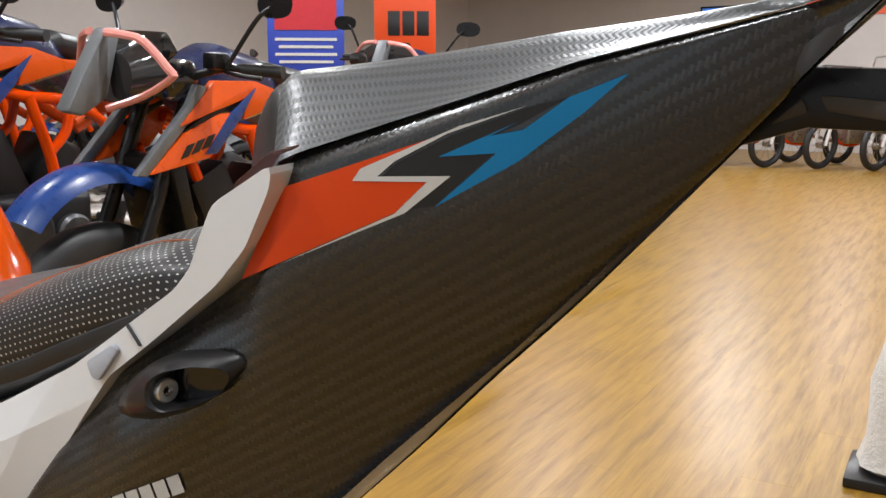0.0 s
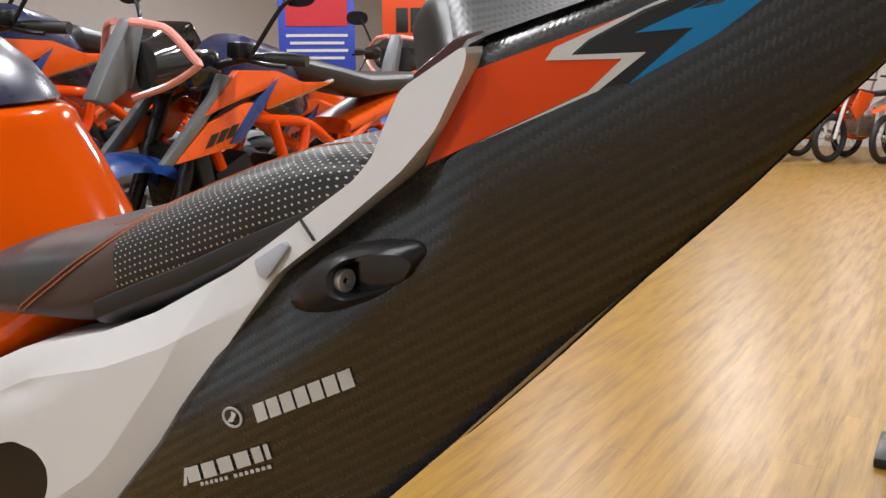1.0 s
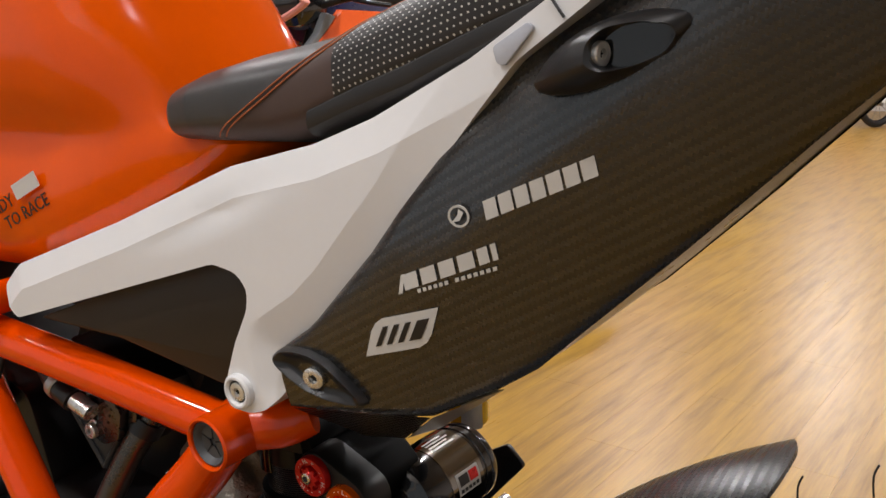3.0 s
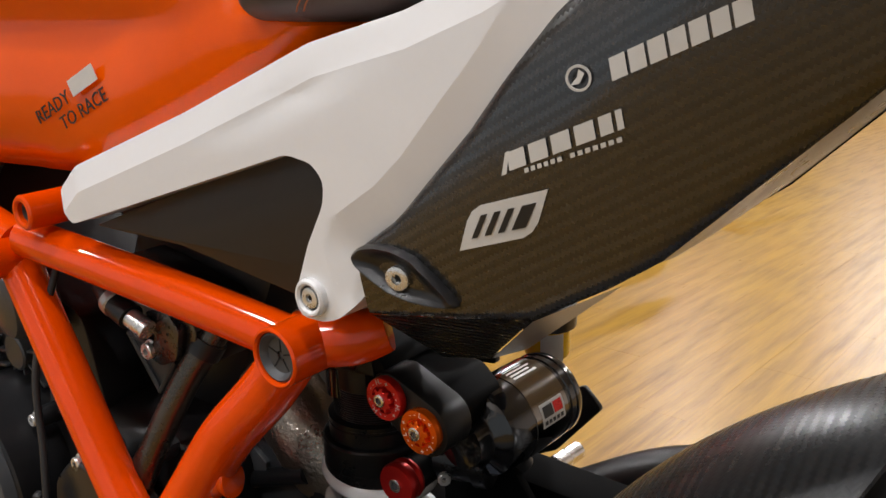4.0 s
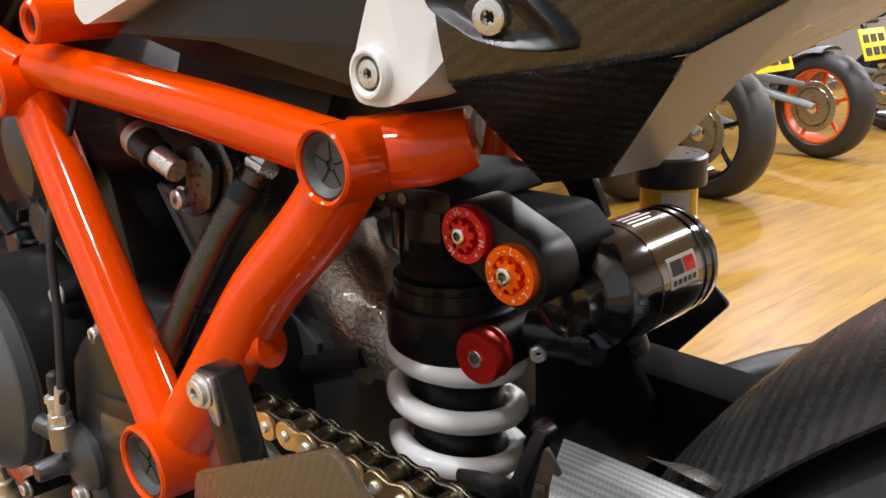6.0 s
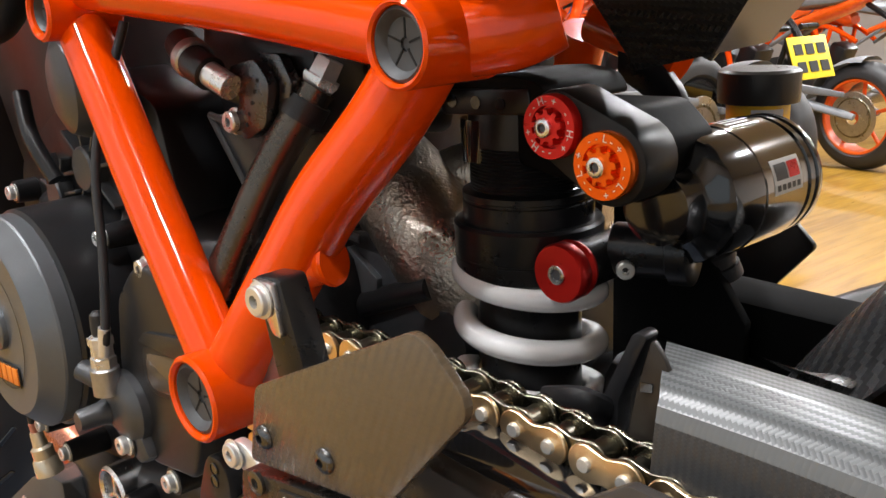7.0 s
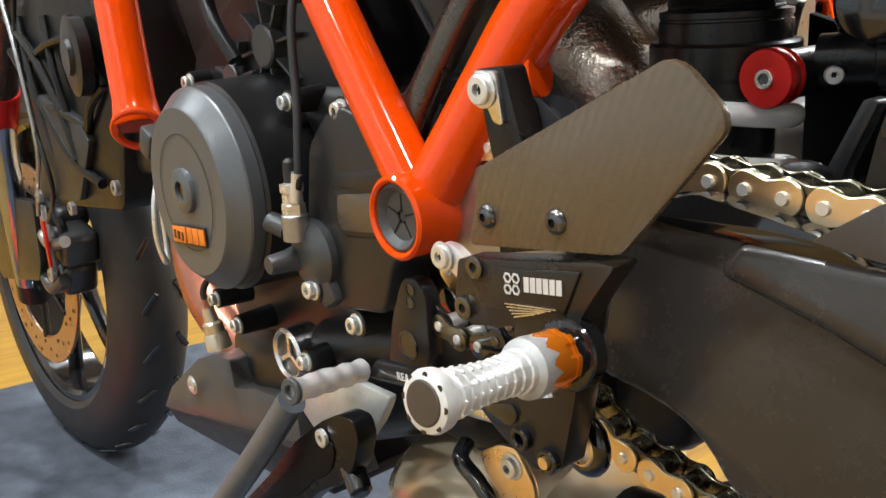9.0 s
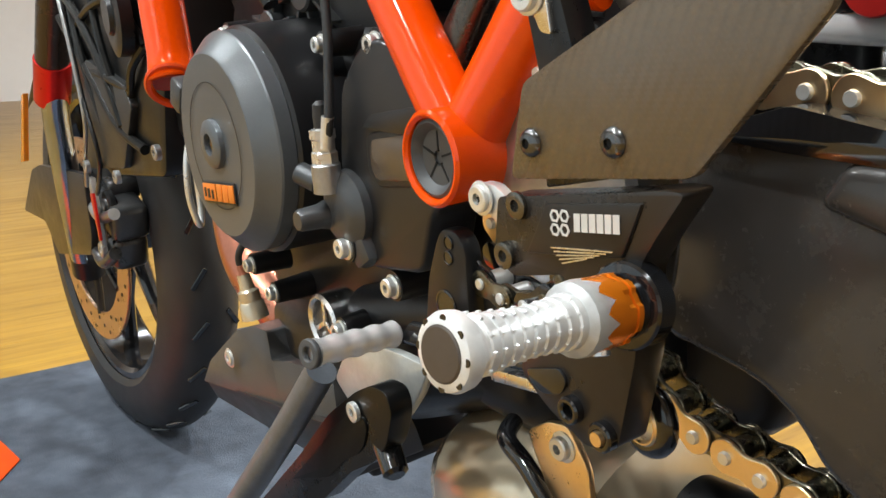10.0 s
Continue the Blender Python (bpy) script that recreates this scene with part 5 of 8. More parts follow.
part("jar_label", sheet(lambda u, v: Vector((0.006 + 0.0167 * math.cos(radians(-75 + 60 * u)), 0.126 + 0.0167 * math.sin(radians(-75 + 60 * u)), 0.69 + 0.022 * v)), 8, 2), DECAL_WHITE, jar, "white label")
far = part("far_frame_tube", tube([(-0.06, 0.07, 0.76), (-0.03, 0.073, 0.748), (-0.01, 0.075, 0.738)], 0.012, 20), ORANGE, frame_part)
part("far_frame_tube", tube([(-0.07, 0.075, 0.755), (-0.1, 0.09, 0.69), (-0.13, 0.1, 0.62)], 0.013, 20), ORANGE, frame_part)
part("far_bracket", prism(rounded([(-0.04, 0.752), (-0.022, 0.748), (-0.004, 0.728), (0.006, 0.706), (-0.012, 0.704), (-0.022, 0.722), (-0.04, 0.732)], 0.004), 0.062, 0.068, 0.0015), BLACK, frame_part, "black far-side bracket")
part("shock_link", tube([(0.03, 0.02, 0.75), (0.06, 0.03, 0.79)], 0.008, 14), BLACK, shock)
flap = part("heat_flap", prism(rounded([(-0.085, 0.575), (-0.062, 0.598), (-0.004, 0.634), (0.013, 0.617), (-0.03, 0.566), (-0.06, 0.55)], 0.004), 0.198, 0.203, 0.001), BLACK, bike, "black angular heel guard of the far side")
part("far_peg", tube([(-0.05, 0.23, 0.53), (-0.045, 0.262, 0.532)], 0.0085, 18), ALU, flap, "silver far-side footpeg")
part("far_exhaust", tube([(-0.1, 0.08, 0.52), (0.0, 0.12, 0.55), (0.1, 0.15, 0.6), (0.2, 0.16, 0.62)], 0.03, 20), DARKCAST, bike, "black exhaust pipe")

# ---- rear set
RS = [(-0.079, 0.586), (-0.03, 0.594), (0.004, 0.6), (0.012, 0.6), (0.001, 0.585), (-0.008, 0.571), (-0.009, 0.54), (-0.018, 0.503), (-0.034, 0.4975), (-0.055, 0.506), (-0.07, 0.516), (-0.069, 0.523), (-0.045, 0.541), (-0.043, 0.5625), (-0.072, 0.5555), (-0.083, 0.562)]
rearset = part("rearset_plate", prism(rounded(RS, 0.003), -0.1575, -0.143, 0.0012), mat("brown_black_anodised", (0.045, 0.04, 0.036), 0.3, metal=0.6), bike, "black anodised footrest plate")
panel = part("rearset_panel", prism([(-0.062, 0.567), (-0.05, 0.588), (-0.004, 0.595), (-0.013, 0.575)], -0.1592, -0.157, 0.0015), mat("brown_black_panel", (0.04, 0.036, 0.032), 0.34, metal=0.6), rearset)
for i in range(5):
    part("fin", prism([(-0.047 + 0.0014 * i, 0.5722 - 0.0012 * i), (-0.0165 - 0.003 * i, 0.5765 - 0.0012 * i), (-0.0165 - 0.003 * i, 0.577 - 0.0012 * i), (-0.047 + 0.0014 * i, 0.5727 - 0.0012 * i)], -0.1597, -0.159, 0), ALU, panel)
GY = -0.1595
for i, (cx, cz) in enumerate(((-0.0445, 0.5845), (-0.0395, 0.5852), (-0.0445, 0.5795), (-0.0395, 0.5802))):
    part("mark", ring((cx, GY - 0.0002, cz), (0, 1, 0), 0.0016, 0.0025, 0.0004, 0, 6), DECAL_WHITE, panel)
for i in range(6):
    x = -0.0345 + 0.0037 * i
    part("mark", prism([(x, 0.5805 + (x + 0.0345) * 0.14), (x, 0.587 + (x + 0.0345) * 0.14), (x + 0.003, 0.5874 + (x + 0.0345) * 0.14), (x + 0.003, 0.5809 + (x + 0.0345) * 0.14)], GY - 0.0003, GY, 0), DECAL_WHITE, panel)
for c, r, h in (((-0.104, -0.1465, 0.5795), 0.0058, 0.003), ((-0.073, -0.143, 0.66), 0.0066, 0.004)):
    bolt(rearset, c, LEFT, r, h, STEEL, "mount_bolt", flange=0.0016)
for c in ((-0.0668, -0.1575, 0.5845), (-0.0757, -0.1575, 0.5632)):
    bolt(rearset, c, LEFT, 0.0054, 0.002, mat("dark_plated_screw", (0.16, 0.15, 0.13), 0.25, metal=0.9), "plate_screw")
part("plate_tab", prism(rounded([(-0.11, 0.577), (-0.106, 0.586), (-0.097, 0.586), (-0.08, 0.577), (-0.084, 0.567), (-0.093, 0.5685)], 0.003), -0.1455, -0.14, 0.001), STEEL, rearset, "bare aluminium tab")
part("plate_link", prism(rounded([(-0.082, 0.578), (-0.07, 0.582), (-0.068, 0.562), (-0.078, 0.56)], 0.004), -0.156, -0.146, 0.001), BLACK, rearset)
part("top_bracket", prism(rounded([(-0.082, 0.668), (-0.064, 0.67), (-0.048, 0.62), (-0.056, 0.6), (-0.068, 0.61)], 0.003), -0.1395, -0.126, 0.0015), BLACK, rearset, "black bracket arm")
part("bracket_washer", prism(rounded([(-0.08, 0.668), (-0.066, 0.668), (-0.062, 0.645), (-0.068, 0.646)], 0.002), -0.1425, -0.1395, 0.0006), ALU, rearset, "bright washer plate")
hg = part("heel_guard", prism(rounded([(-0.07, 0.594), (-0.061, 0.63), (0.035, 0.677), (0.043, 0.674), (0.057, 0.661), (0.058, 0.654), (0.015, 0.605)], 0.004), -0.158, -0.154, 0.0008), CARBON_FLOOR_TINT, rearset, "satin carbon heel guard, tinted with the floor's brown reflection")
for c in ((-0.057, -0.158, 0.609), (-0.0165, -0.158, 0.613)):
    gs = part("guard_screw", lathe(c, LEFT, [(0, 0.0052), (0.0006, 0.0053), (0.0018, 0.0046), (0.0027, 0.0032), (0.003, 0.0019), (0.0016, 0.0018), (0.0016, 0.0)], 28), SCREWBLACK, hg, "black button-head screw")
    part("socket", lathe((c[0], c[1] - 0.0016, c[2]), LEFT, [(0, 0.0018), (0.0002, 0.0017), (0.0002, 0)], 6), SOCKET, gs)
part("guard_stay", prism([(-0.055, 0.592), (-0.02, 0.6), (-0.02, 0.608), (-0.055, 0.604)], -0.154, -0.15, 0.001), BLACK, rearset)
# chain round the front sprocket, seen behind the plate
CHAINPINS = [(-0.146, 0.538), (-0.1335, 0.5305), (-0.1185, 0.5268), (-0.1025, 0.5275), (-0.0885, 0.534), (-0.078, 0.545), (-0.072, 0.559)]
for i, (a, b) in enumerate(zip(CHAINPINS, CHAINPINS[1:])):
    d = Vector((b[0] - a[0], b[1] - a[1])).normalized()
    nrm = Vector((-d.y, d.x))
    edge = []
    for c, s0 in ((a, 90), (b, -90)):
        for k in range(9):
            w = radians(s0 + 22.5 * k)
            q = Vector(c) + d * (0.0066 * math.cos(w)) + nrm * (0.0066 * math.sin(w))
            edge.append((q.x, q.y))
    mid = [Vector(a).lerp(Vector(b), 0.5) + nrm * (0.0046 * k) for k in (-1, 1)]
    edge = edge[:9] + [(mid[0].x, mid[0].y)] + edge[9:] + [(mid[1].x, mid[1].y)]
    y = -0.1275 if i % 2 else -0.1245
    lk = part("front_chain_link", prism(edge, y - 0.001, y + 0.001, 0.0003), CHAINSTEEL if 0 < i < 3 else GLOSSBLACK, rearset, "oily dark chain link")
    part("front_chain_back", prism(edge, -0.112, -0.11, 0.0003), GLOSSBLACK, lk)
    part("front_chain_pin", lathe((b[0], -0.112, b[1]), LEFT, [(0, 0.0048), (0.0115, 0.0048), (0.012, 0.0029), (0.0172, 0.0029), (0.0177, 0.0022), (0.0177, 0)], 16), STEEL if i < 3 else CHAINSTEEL, lk)
# lower part of the plate: slot, bushes
part("plate_slot", prism(rounded([(-0.065, 0.5195), (-0.046, 0.5255), (-0.042, 0.521), (-0.046, 0.5145), (-0.057, 0.5118), (-0.064, 0.5155)], 0.003), -0.159, -0.157, 0.0003), GLOSSBLACK, rearset)
part("rim_edge", prism([(-0.116, 0.4975), (-0.062, 0.505), (-0.062, 0.499), (-0.114, 0.4915)], -0.14, -0.13, 0.001), ALU, rearset, "bare aluminium rod")
for c, r in (((-0.04, -0.157, 0.511), 0.0055), ((-0.0235, -0.157, 0.5065), 0.0058)):
    part("bush", ring((c[0], -0.1615, c[2]), (0, 1, 0), r * 0.5, r, 0.006, 0.0008, 28), GLOSSBLACK, rearset)
part("bush_pin", lathe((-0.0235, -0.161, 0.5065), LEFT, [(0, 0.003), (0.002, 0.0028), (0.002, 0)], 16), GOLD, rearset)
# linkage plate with holes and rod end
lk = part("shift_link", prism(rounded([(-0.163, 0.546), (-0.158, 0.5535), (-0.146, 0.5545), (-0.139, 0.547), (-0.139, 0.51), (-0.152, 0.494), (-0.178, 0.498), (-0.172, 0.526)], 0.005), -0.132, -0.122, 0.0014), BLACK, rearset, "black shift link plate")
for c, r in (((-0.1515, 0.5478), 0.0036), ((-0.1525, 0.5402), 0.0036), ((-0.157, 0.5145), 0.0085)):
    part("link_hole", lathe((c[0], -0.1322, c[1]), LEFT, [(0, r), (0.0004, r), (0.0007, r * 0.86), (0.0003, r * 0.84), (0.0003, 0)], 28), GLOSSBLACK, lk)
part("rod_end", torus((-0.031, -0.128, 0.5), (0.15, 1, 0), 0.0115, 0.0045, 36, 12), GLOSSBLACK, rearset, "black rod end")
part("rod_end_ball", lathe((-0.031, -0.133, 0.5), (0.1, 1, 0), [(0, 0.004), (0.002, 0.0075), (0.008, 0.0075), (0.01, 0.004)], 24), STEEL, rearset)
part("rod_end_cup", ring((-0.031, -0.1335, 0.5), (0.1, 1, 0), 0.0075, 0.0098, 0.006, 0.0008), GOLD, rearset)

# footpeg
PB, PTIP = Vector((-0.0085, -0.158, 0.5605)), Vector((0.0, -0.241, 0.5702))
pd = (PTIP - PB).normalized()
part("peg_collar", lathe(PB + pd * -0.002, pd, [(0, 0.0148), (0.0075, 0.0148), (0.0085, 0.014), (0.009, 0.0112), (0.0115, 0.011)], 40), GLOSSBLACK, rearset, "black peg seat")
bm = bmesh.new()
m = to_axis(PB, pd)
rows = []
for h in (0.0098, 0.0105, 0.0128, 0.013, 0.0138, 0.014, 0.0172, 0.0174, 0.024, 0.0268, 0.0275):
    row = []
    for k in range(60):
        a = 2 * math.pi * k / 60
        r = 0.0118 - (0.0010 if (k // 4) % 2 and h < 0.0173 else 0) - (0.0008 if 0.0129 < h < 0.0139 else 0) - (0.0014 if h > 0.027 or h < 0.01 else 0)
        row.append(bm.verts.new(m @ Vector((r * math.cos(a), r * math.sin(a), h))))
    rows.append(row)
for a, b in zip(rows, rows[1:]):
    for k in range(60):
        bm.faces.new((a[k], a[(k + 1) % 60], b[(k + 1) % 60], b[k]))
bm.faces.new(rows[0])
bm.faces.new(rows[-1])
adjuster = part("peg_adjuster", bm, mat("amber_anodised_aluminium", (0.96, 0.25, 0.012), 0.22, metal=0.55, var=0.06), rearset, "orange anodised peg adjuster ring")
bolt(adjuster, PB + pd * 0.021 + Vector((0.003, 0, -0.0112)), Vector((0.3, -0.15, -1)), 0.0032, 0.0018, ALU, "adjuster_screw")
bolt(adjuster, PB + pd * 0.021 + Vector((-0.0085, 0, -0.0072)), Vector((-0.75, -0.3, -0.6)), 0.0032, 0.0018, ALU, "adjuster_screw")
prof = [(0.0275, 0.0105), (0.031, 0.0105), (0.0315, 0.009)]
h = 0.033
while h < 0.074:
    base = 0.0071 + 0.0022 * abs((h - 0.05) / 0.026) ** 1.6
    prof += [(h, base + 0.0006), (h + 0.0028, base + 0.0006), (h + 0.0031, base - 0.0002), (h + 0.0042, base - 0.0002)]
    h += 0.0046
prof += [(0.0765, 0.01), (0.0778, 0.0112), (0.081, 0.0116), (0.083, 0.0108), (0.0835, 0.0096), (0.0838, 0.0084)]
PEGMETAL = mat("bead_blasted_aluminium", (0.84, 0.85, 0.85), 0.42, metal=0.4, bump=0.15)
peg = part("footpeg", lathe(PB, pd, prof, 48), PEGMETAL, rearset, "machined silver aluminium footpeg")
part("peg_end", lathe(PB + pd * 0.0832, pd, [(0, 0.0084), (0.0008, 0.0082), (0.0012, 0.0076), (0.0014, 0)], 32), mat("dark_peg_disc", (0.10, 0.085, 0.075), 0.35, metal=0.5), peg, "dark end disc")
mt = to_axis(PB, pd)
for k in range(8):
    a = 2 * math.pi * k / 8
    part("end_hole", lathe(mt @ Vector((0.0099 * math.cos(a), 0.0099 * math.sin(a), 0.0832)), pd, [(0, 0.0012), (0.0003, 0.0012), (0.0003, 0)], 10), GLOSSBLACK, peg)
for k in range(10):
    a = 2 * math.pi * k / 10
    d = Vector((math.cos(a), math.sin(a), 0))
    for j in range(9):
        hh = 0.0357 + 0.0046 * j * 1.0
        rr = 0.0071 + 0.0022 * abs((hh - 0.05) / 0.026) ** 1.6 + 0.0004
        p = mt @ (d * rr + Vector((0, 0, hh)))
        part("grip_tooth", box((0, 0, 0), (0.0012, 0.0018, 0.0014), bevel=0.0003, seg=1), PEGMETAL, peg).matrix_basis = Matrix.Translation(p) @ (mt.to_3x3() @ Matrix.Rotation(a, 3, "Z")).to_4x4()
bm = bmesh.new()
crown = []
for k in range(20):
    a = 2 * math.pi * k / 20
    crown.append([bm.verts.new(mt @ Vector((r * math.cos(a), r * math.sin(a), h))) for r, h in ((0.0119, 0.0275 if k % 2 else 0.0225), (0.0123, 0.0285), (0.0119, 0.0318), (0.0092, 0.0335))])
for a, b in zip(crown, crown[1:] + crown[:1]):
    for q in range(3):
        bm.faces.new((a[q], a[q + 1], b[q + 1], b[q]))
bmesh.ops.solidify(bm, geom=bm.faces[:], thickness=0.0006)
part("peg_crown", bm, PEGMETAL, peg, "silver toothed crown")

# gear lever
GA, GB = Vector((-0.156, -0.208, 0.5125)), Vector((-0.166, -0.157, 0.505))
gd = (GA - GB).normalized()
prof = [(0, 0.0052)]
for k in range(25):
    h = 0.002 + k * 0.002
    prof.append((h, 0.0062 + 0.0005 * math.cos(k * math.pi / 3)))
lever = part("gear_lever", tube([GB + Vector((0.004, 0.006, 0)), (-0.12, -0.15, 0.511), (-0.04, -0.148, 0.524)], [0.0062, 0.0062, 0.0065], 14, flat=0.55), GLOSSBLACK, rearset, "black gear lever")
tip = part("lever_tip", lathe(GB, gd, prof, 32), mat("satin_aluminium", (0.82, 0.82, 0.82), 0.35, metal=0.6), lever, "silver ribbed lever tip")
part("tip_end", ring(GA + gd * -0.002, gd, 0.0032, 0.007, 0.003, 0.0006), PLUG, tip)
words("READY TO RACE", 0.0062, facing((-0.1345, -0.1572, 0.509), (1, 0, 0.16), LEFT), DECAL_WHITE, lever)

# ---- swingarm
ARM = [(-0.03, 0.6), (0.0, 0.613), (0.07, 0.612), (0.136, 0.607), (0.3, 0.585), (0.5, 0.53), (0.5, 0.4), (0.3, 0.36), (0.034, 0.499), (0.024, 0.513), (0.008, 0.523), (-0.012, 0.527), (-0.038, 0.529), (-0.03, 0.565)]
swing = part("swingarm", prism(rounded(ARM, 0.012, 5), -0.116, -0.075, 0.006, 3), mat("satin_black_swingarm", (0.035, 0.032, 0.03), 0.26, bump=0.12, bscale=1000), bike, "satin black swingarm")
part("arm_shoulder", prism([(0.03, 0.592), (0.075, 0.58), (0.3, 0.5), (0.5, 0.44), (0.5, 0.5), (0.3, 0.57), (0.1, 0.606), (0.04, 0.607)], -0.1225, -0.112, 0.006, 3), mat("satin_black_shoulder", (0.035, 0.032, 0.03), 0.24, bump=0.12, bscale=1000), swing)
part("chain_slider", prism(rounded([(-0.02, 0.61), (0.02, 0.622), (0.07, 0.614), (0.09, 0.605), (0.02, 0.607)], 0.003), -0.12, -0.095, 0.002), GLOSSBLACK, swing, "black chain slider")
part("chain_fin", prism(rounded([(0.069, 0.6125), (0.093, 0.6295), (0.2, 0.624), (0.34, 0.6), (0.34, 0.575), (0.2, 0.598)], 0.002), -0.1235, -0.119, 0.0012), mat("brown_black_fin", (0.05, 0.044, 0.04), 0.36), swing, "brown-black chain fin")
part("arm_cross", box((0.06, 0.03, 0.55), (0.05, 0.2, 0.06), (0, 10, 0), 0.012), DARKCAST, swing)
part("shock_linkage", box((0.02, 0.05, 0.57), (0.07, 0.09, 0.06), (0, 8, 0), 0.012), DARKCAST, swing)
part("arm_top", prism([(-0.03, 0.618), (0.015, 0.627), (0.1, 0.625), (0.3, 0.6), (0.3, 0.57), (-0.03, 0.59)], 0.06, 0.1, 0.006), FLATBLACK, swing, "black far-side arm cover")


def guard(u, v):
    """Chain guard skin: from the far top edge over the rounded shoulder and down."""
    drop = 0.03 * u * u
    line = [(-0.056, 0.6475), (-0.062, 0.652), (-0.08, 0.6545), (-0.096, 0.6535), (-0.103, 0.648), (-0.105, 0.638), (-0.107, 0.621)]
    p = along(line, v)
    x0 = 0.066 + 0.024 * max(0.0, min(1.0, (-0.058 - p.x) / 0.044))
    return Vector((x0 + (0.35 - x0) * u, p.x, p.y - drop))


cg = part("chain_guard", sheet(lambda u, v: guard(u, v * 0.72), 24, 20), CARBON_GUARD_LIT, swing, "carbon chain guard")
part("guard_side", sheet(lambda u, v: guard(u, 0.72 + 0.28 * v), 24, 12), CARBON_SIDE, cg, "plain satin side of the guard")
GUARD_END = [(0.079, 0.6641), (0.0842, 0.6573), (0.0883, 0.6482), (0.0829, 0.6232), (0.07, 0.6253), (0.0734, 0.6438)]
GUARD_RIM = [(0.0558, 0.6528), (0.059, 0.6542), (0.062, 0.6525), (0.0499, 0.6239), (0.0494, 0.6071), (0.0388, 0.6093), (0.0399, 0.6181)]
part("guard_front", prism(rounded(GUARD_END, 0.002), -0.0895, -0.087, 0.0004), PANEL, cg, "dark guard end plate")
part("guard_rim", prism(rounded(GUARD_RIM, 0.003), -0.066, -0.057, 0.002), PLASTIC, cg, "black guard rim")
part("guard_foot", tube([(0.042, -0.062, 0.613), (0.04, -0.075, 0.624), (0.018, -0.072, 0.619)], [0.0085, 0.006, 0.0035], 12, flat=0.6), PLASTIC, cg)
part("guard_slot", prism([(0.0752, 0.644), (0.0752, 0.6475), (0.08, 0.648), (0.08, 0.6448)], -0.0902, -0.0894, 0), GLOSSBLACK, cg)


def hugger(u, v):
    w = 2 * v - 1
    a = radians(172 - (58 - 5 * abs(w) ** 2.5 - 2 * max(0.0, w)) * u)
    r = 0.446 - 0.024 * abs(w) ** 2.5 - 0.004 * u * abs(w)
    return Vector((0.46 + r * math.cos(a), 0.019 + 0.074 * w, 0.38 + r * math.sin(a)))


bm = sheet(hugger, 44, 30)
bmesh.ops.recalc_face_normals(bm, faces=bm.faces[:])
bmesh.ops.solidify(bm, geom=bm.faces[:], thickness=0.0022)
part("rear_hugger", bm, CARBON_HUGGER, swing, "carbon rear mudguard", 50)
WING = [Vector((0.099, -0.05, 0.650)), Vector((0.131, -0.052, 0.648)), Vector((0.1, 0.06, 0.62)), Vector((0.140, -0.015, 0.678))]


def hugger_wing(u, v):
    """A hollow web that runs from the arm up into the mudguard."""
    p = WING[0].lerp(WING[1], u).lerp(WING[2].lerp(WING[3], u), v)
    return p - Vector((0, 0, 0.012 * math.sin(math.pi * v) * (1 - 0.5 * u)))


part("hugger_wing", sheet(hugger_wing, 16, 12), CARBON_HUGGER, swing, "carbon web between arm and mudguard")
# made-up filler that keeps the gap beside the shock dark
part("gap_filler", prism([(-0.03, 0.48), (-0.03, 0.68), (0.015, 0.665), (0.045, 0.62), (0.045, 0.5)], 0.045, 0.052, 0.001), FLATBLACK, swing, "flat black plate added to darken the gap behind the shock")
part("far_arm_rib", tube([(0.011, 0.085, 0.604), (0.050, 0.085, 0.607), (0.088, 0.08, 0.611)], [0.012, 0.01, 0.009], 14), CARBON_HUGGER, swing, "carbon rib on the far arm")

# ---- chain
CHAINC = Vector((-0.1, 0.575))
path = [Vector((0.46, 0.575)), Vector((0.2, 0.6135)), Vector((0.069, 0.6208)), Vector((0.022, 0.6248)), Vector((-0.06, 0.627))]
for k in range(9):
    a = radians(80 + 20 * k)
    path.append(CHAINC + Vector((math.cos(a), math.sin(a))) * 0.052)
path += [Vector((-0.06, 0.509)), Vector((-0.031, 0.489)), Vector((-0.016, 0.4862)), Vector((0.016, 0.4805)), Vector((0.1, 0.462)), Vector((0.4, 0.4))]
PITCH = 0.015875
pins, d, i = [path[0]], PITCH, 0
pos = path[0]
while i < len(path) - 1:
    seg = path[i + 1] - pos
    if seg.length < d:
        d -= seg.length
        pos = path[i + 1]
        i += 1
    else:
        pos = pos + seg.normalized() * d
        pins.append(pos)
        d = PITCH
chain = part("drive_chain", lathe((CHAINC.x, -0.112, CHAINC.y), (0, 1, 0), [(0, 0.03), (0.001, 0.044), (0.008, 0.044), (0.009, 0.03)], 40), ALUGREY, bike, "front sprocket with a gold and steel drive chain")


def link_plate(y0, t, r, waist):
    out = []
    for k in range(13):
        a = radians(-90 - 180 * k / 12)
        out.append((r * math.cos(a), r * math.sin(a)))
    out.append((PITCH * 0.5, waist))
    for k in range(13):
        a = radians(90 - 180 * k / 12)
        out.append((PITCH + r * math.cos(a), r * math.sin(a)))
    out.append((PITCH * 0.5, -waist))
    return prism(rounded(out, 0.002, 2), y0, y0 + t, 0.0004, 1)


outer_me = inner_me = None
PLATE_R = 0.0075


def pin_mesh():
    return join(*[lathe((x, -0.0112, 0), (0, 1, 0), [(0, 0.0), (0, 0.0024), (0.0008, 0.0028), (0.0215, 0.0028), (0.0223, 0.0024), (0.0223, 0)], 14) for x in (0.0, PITCH)])


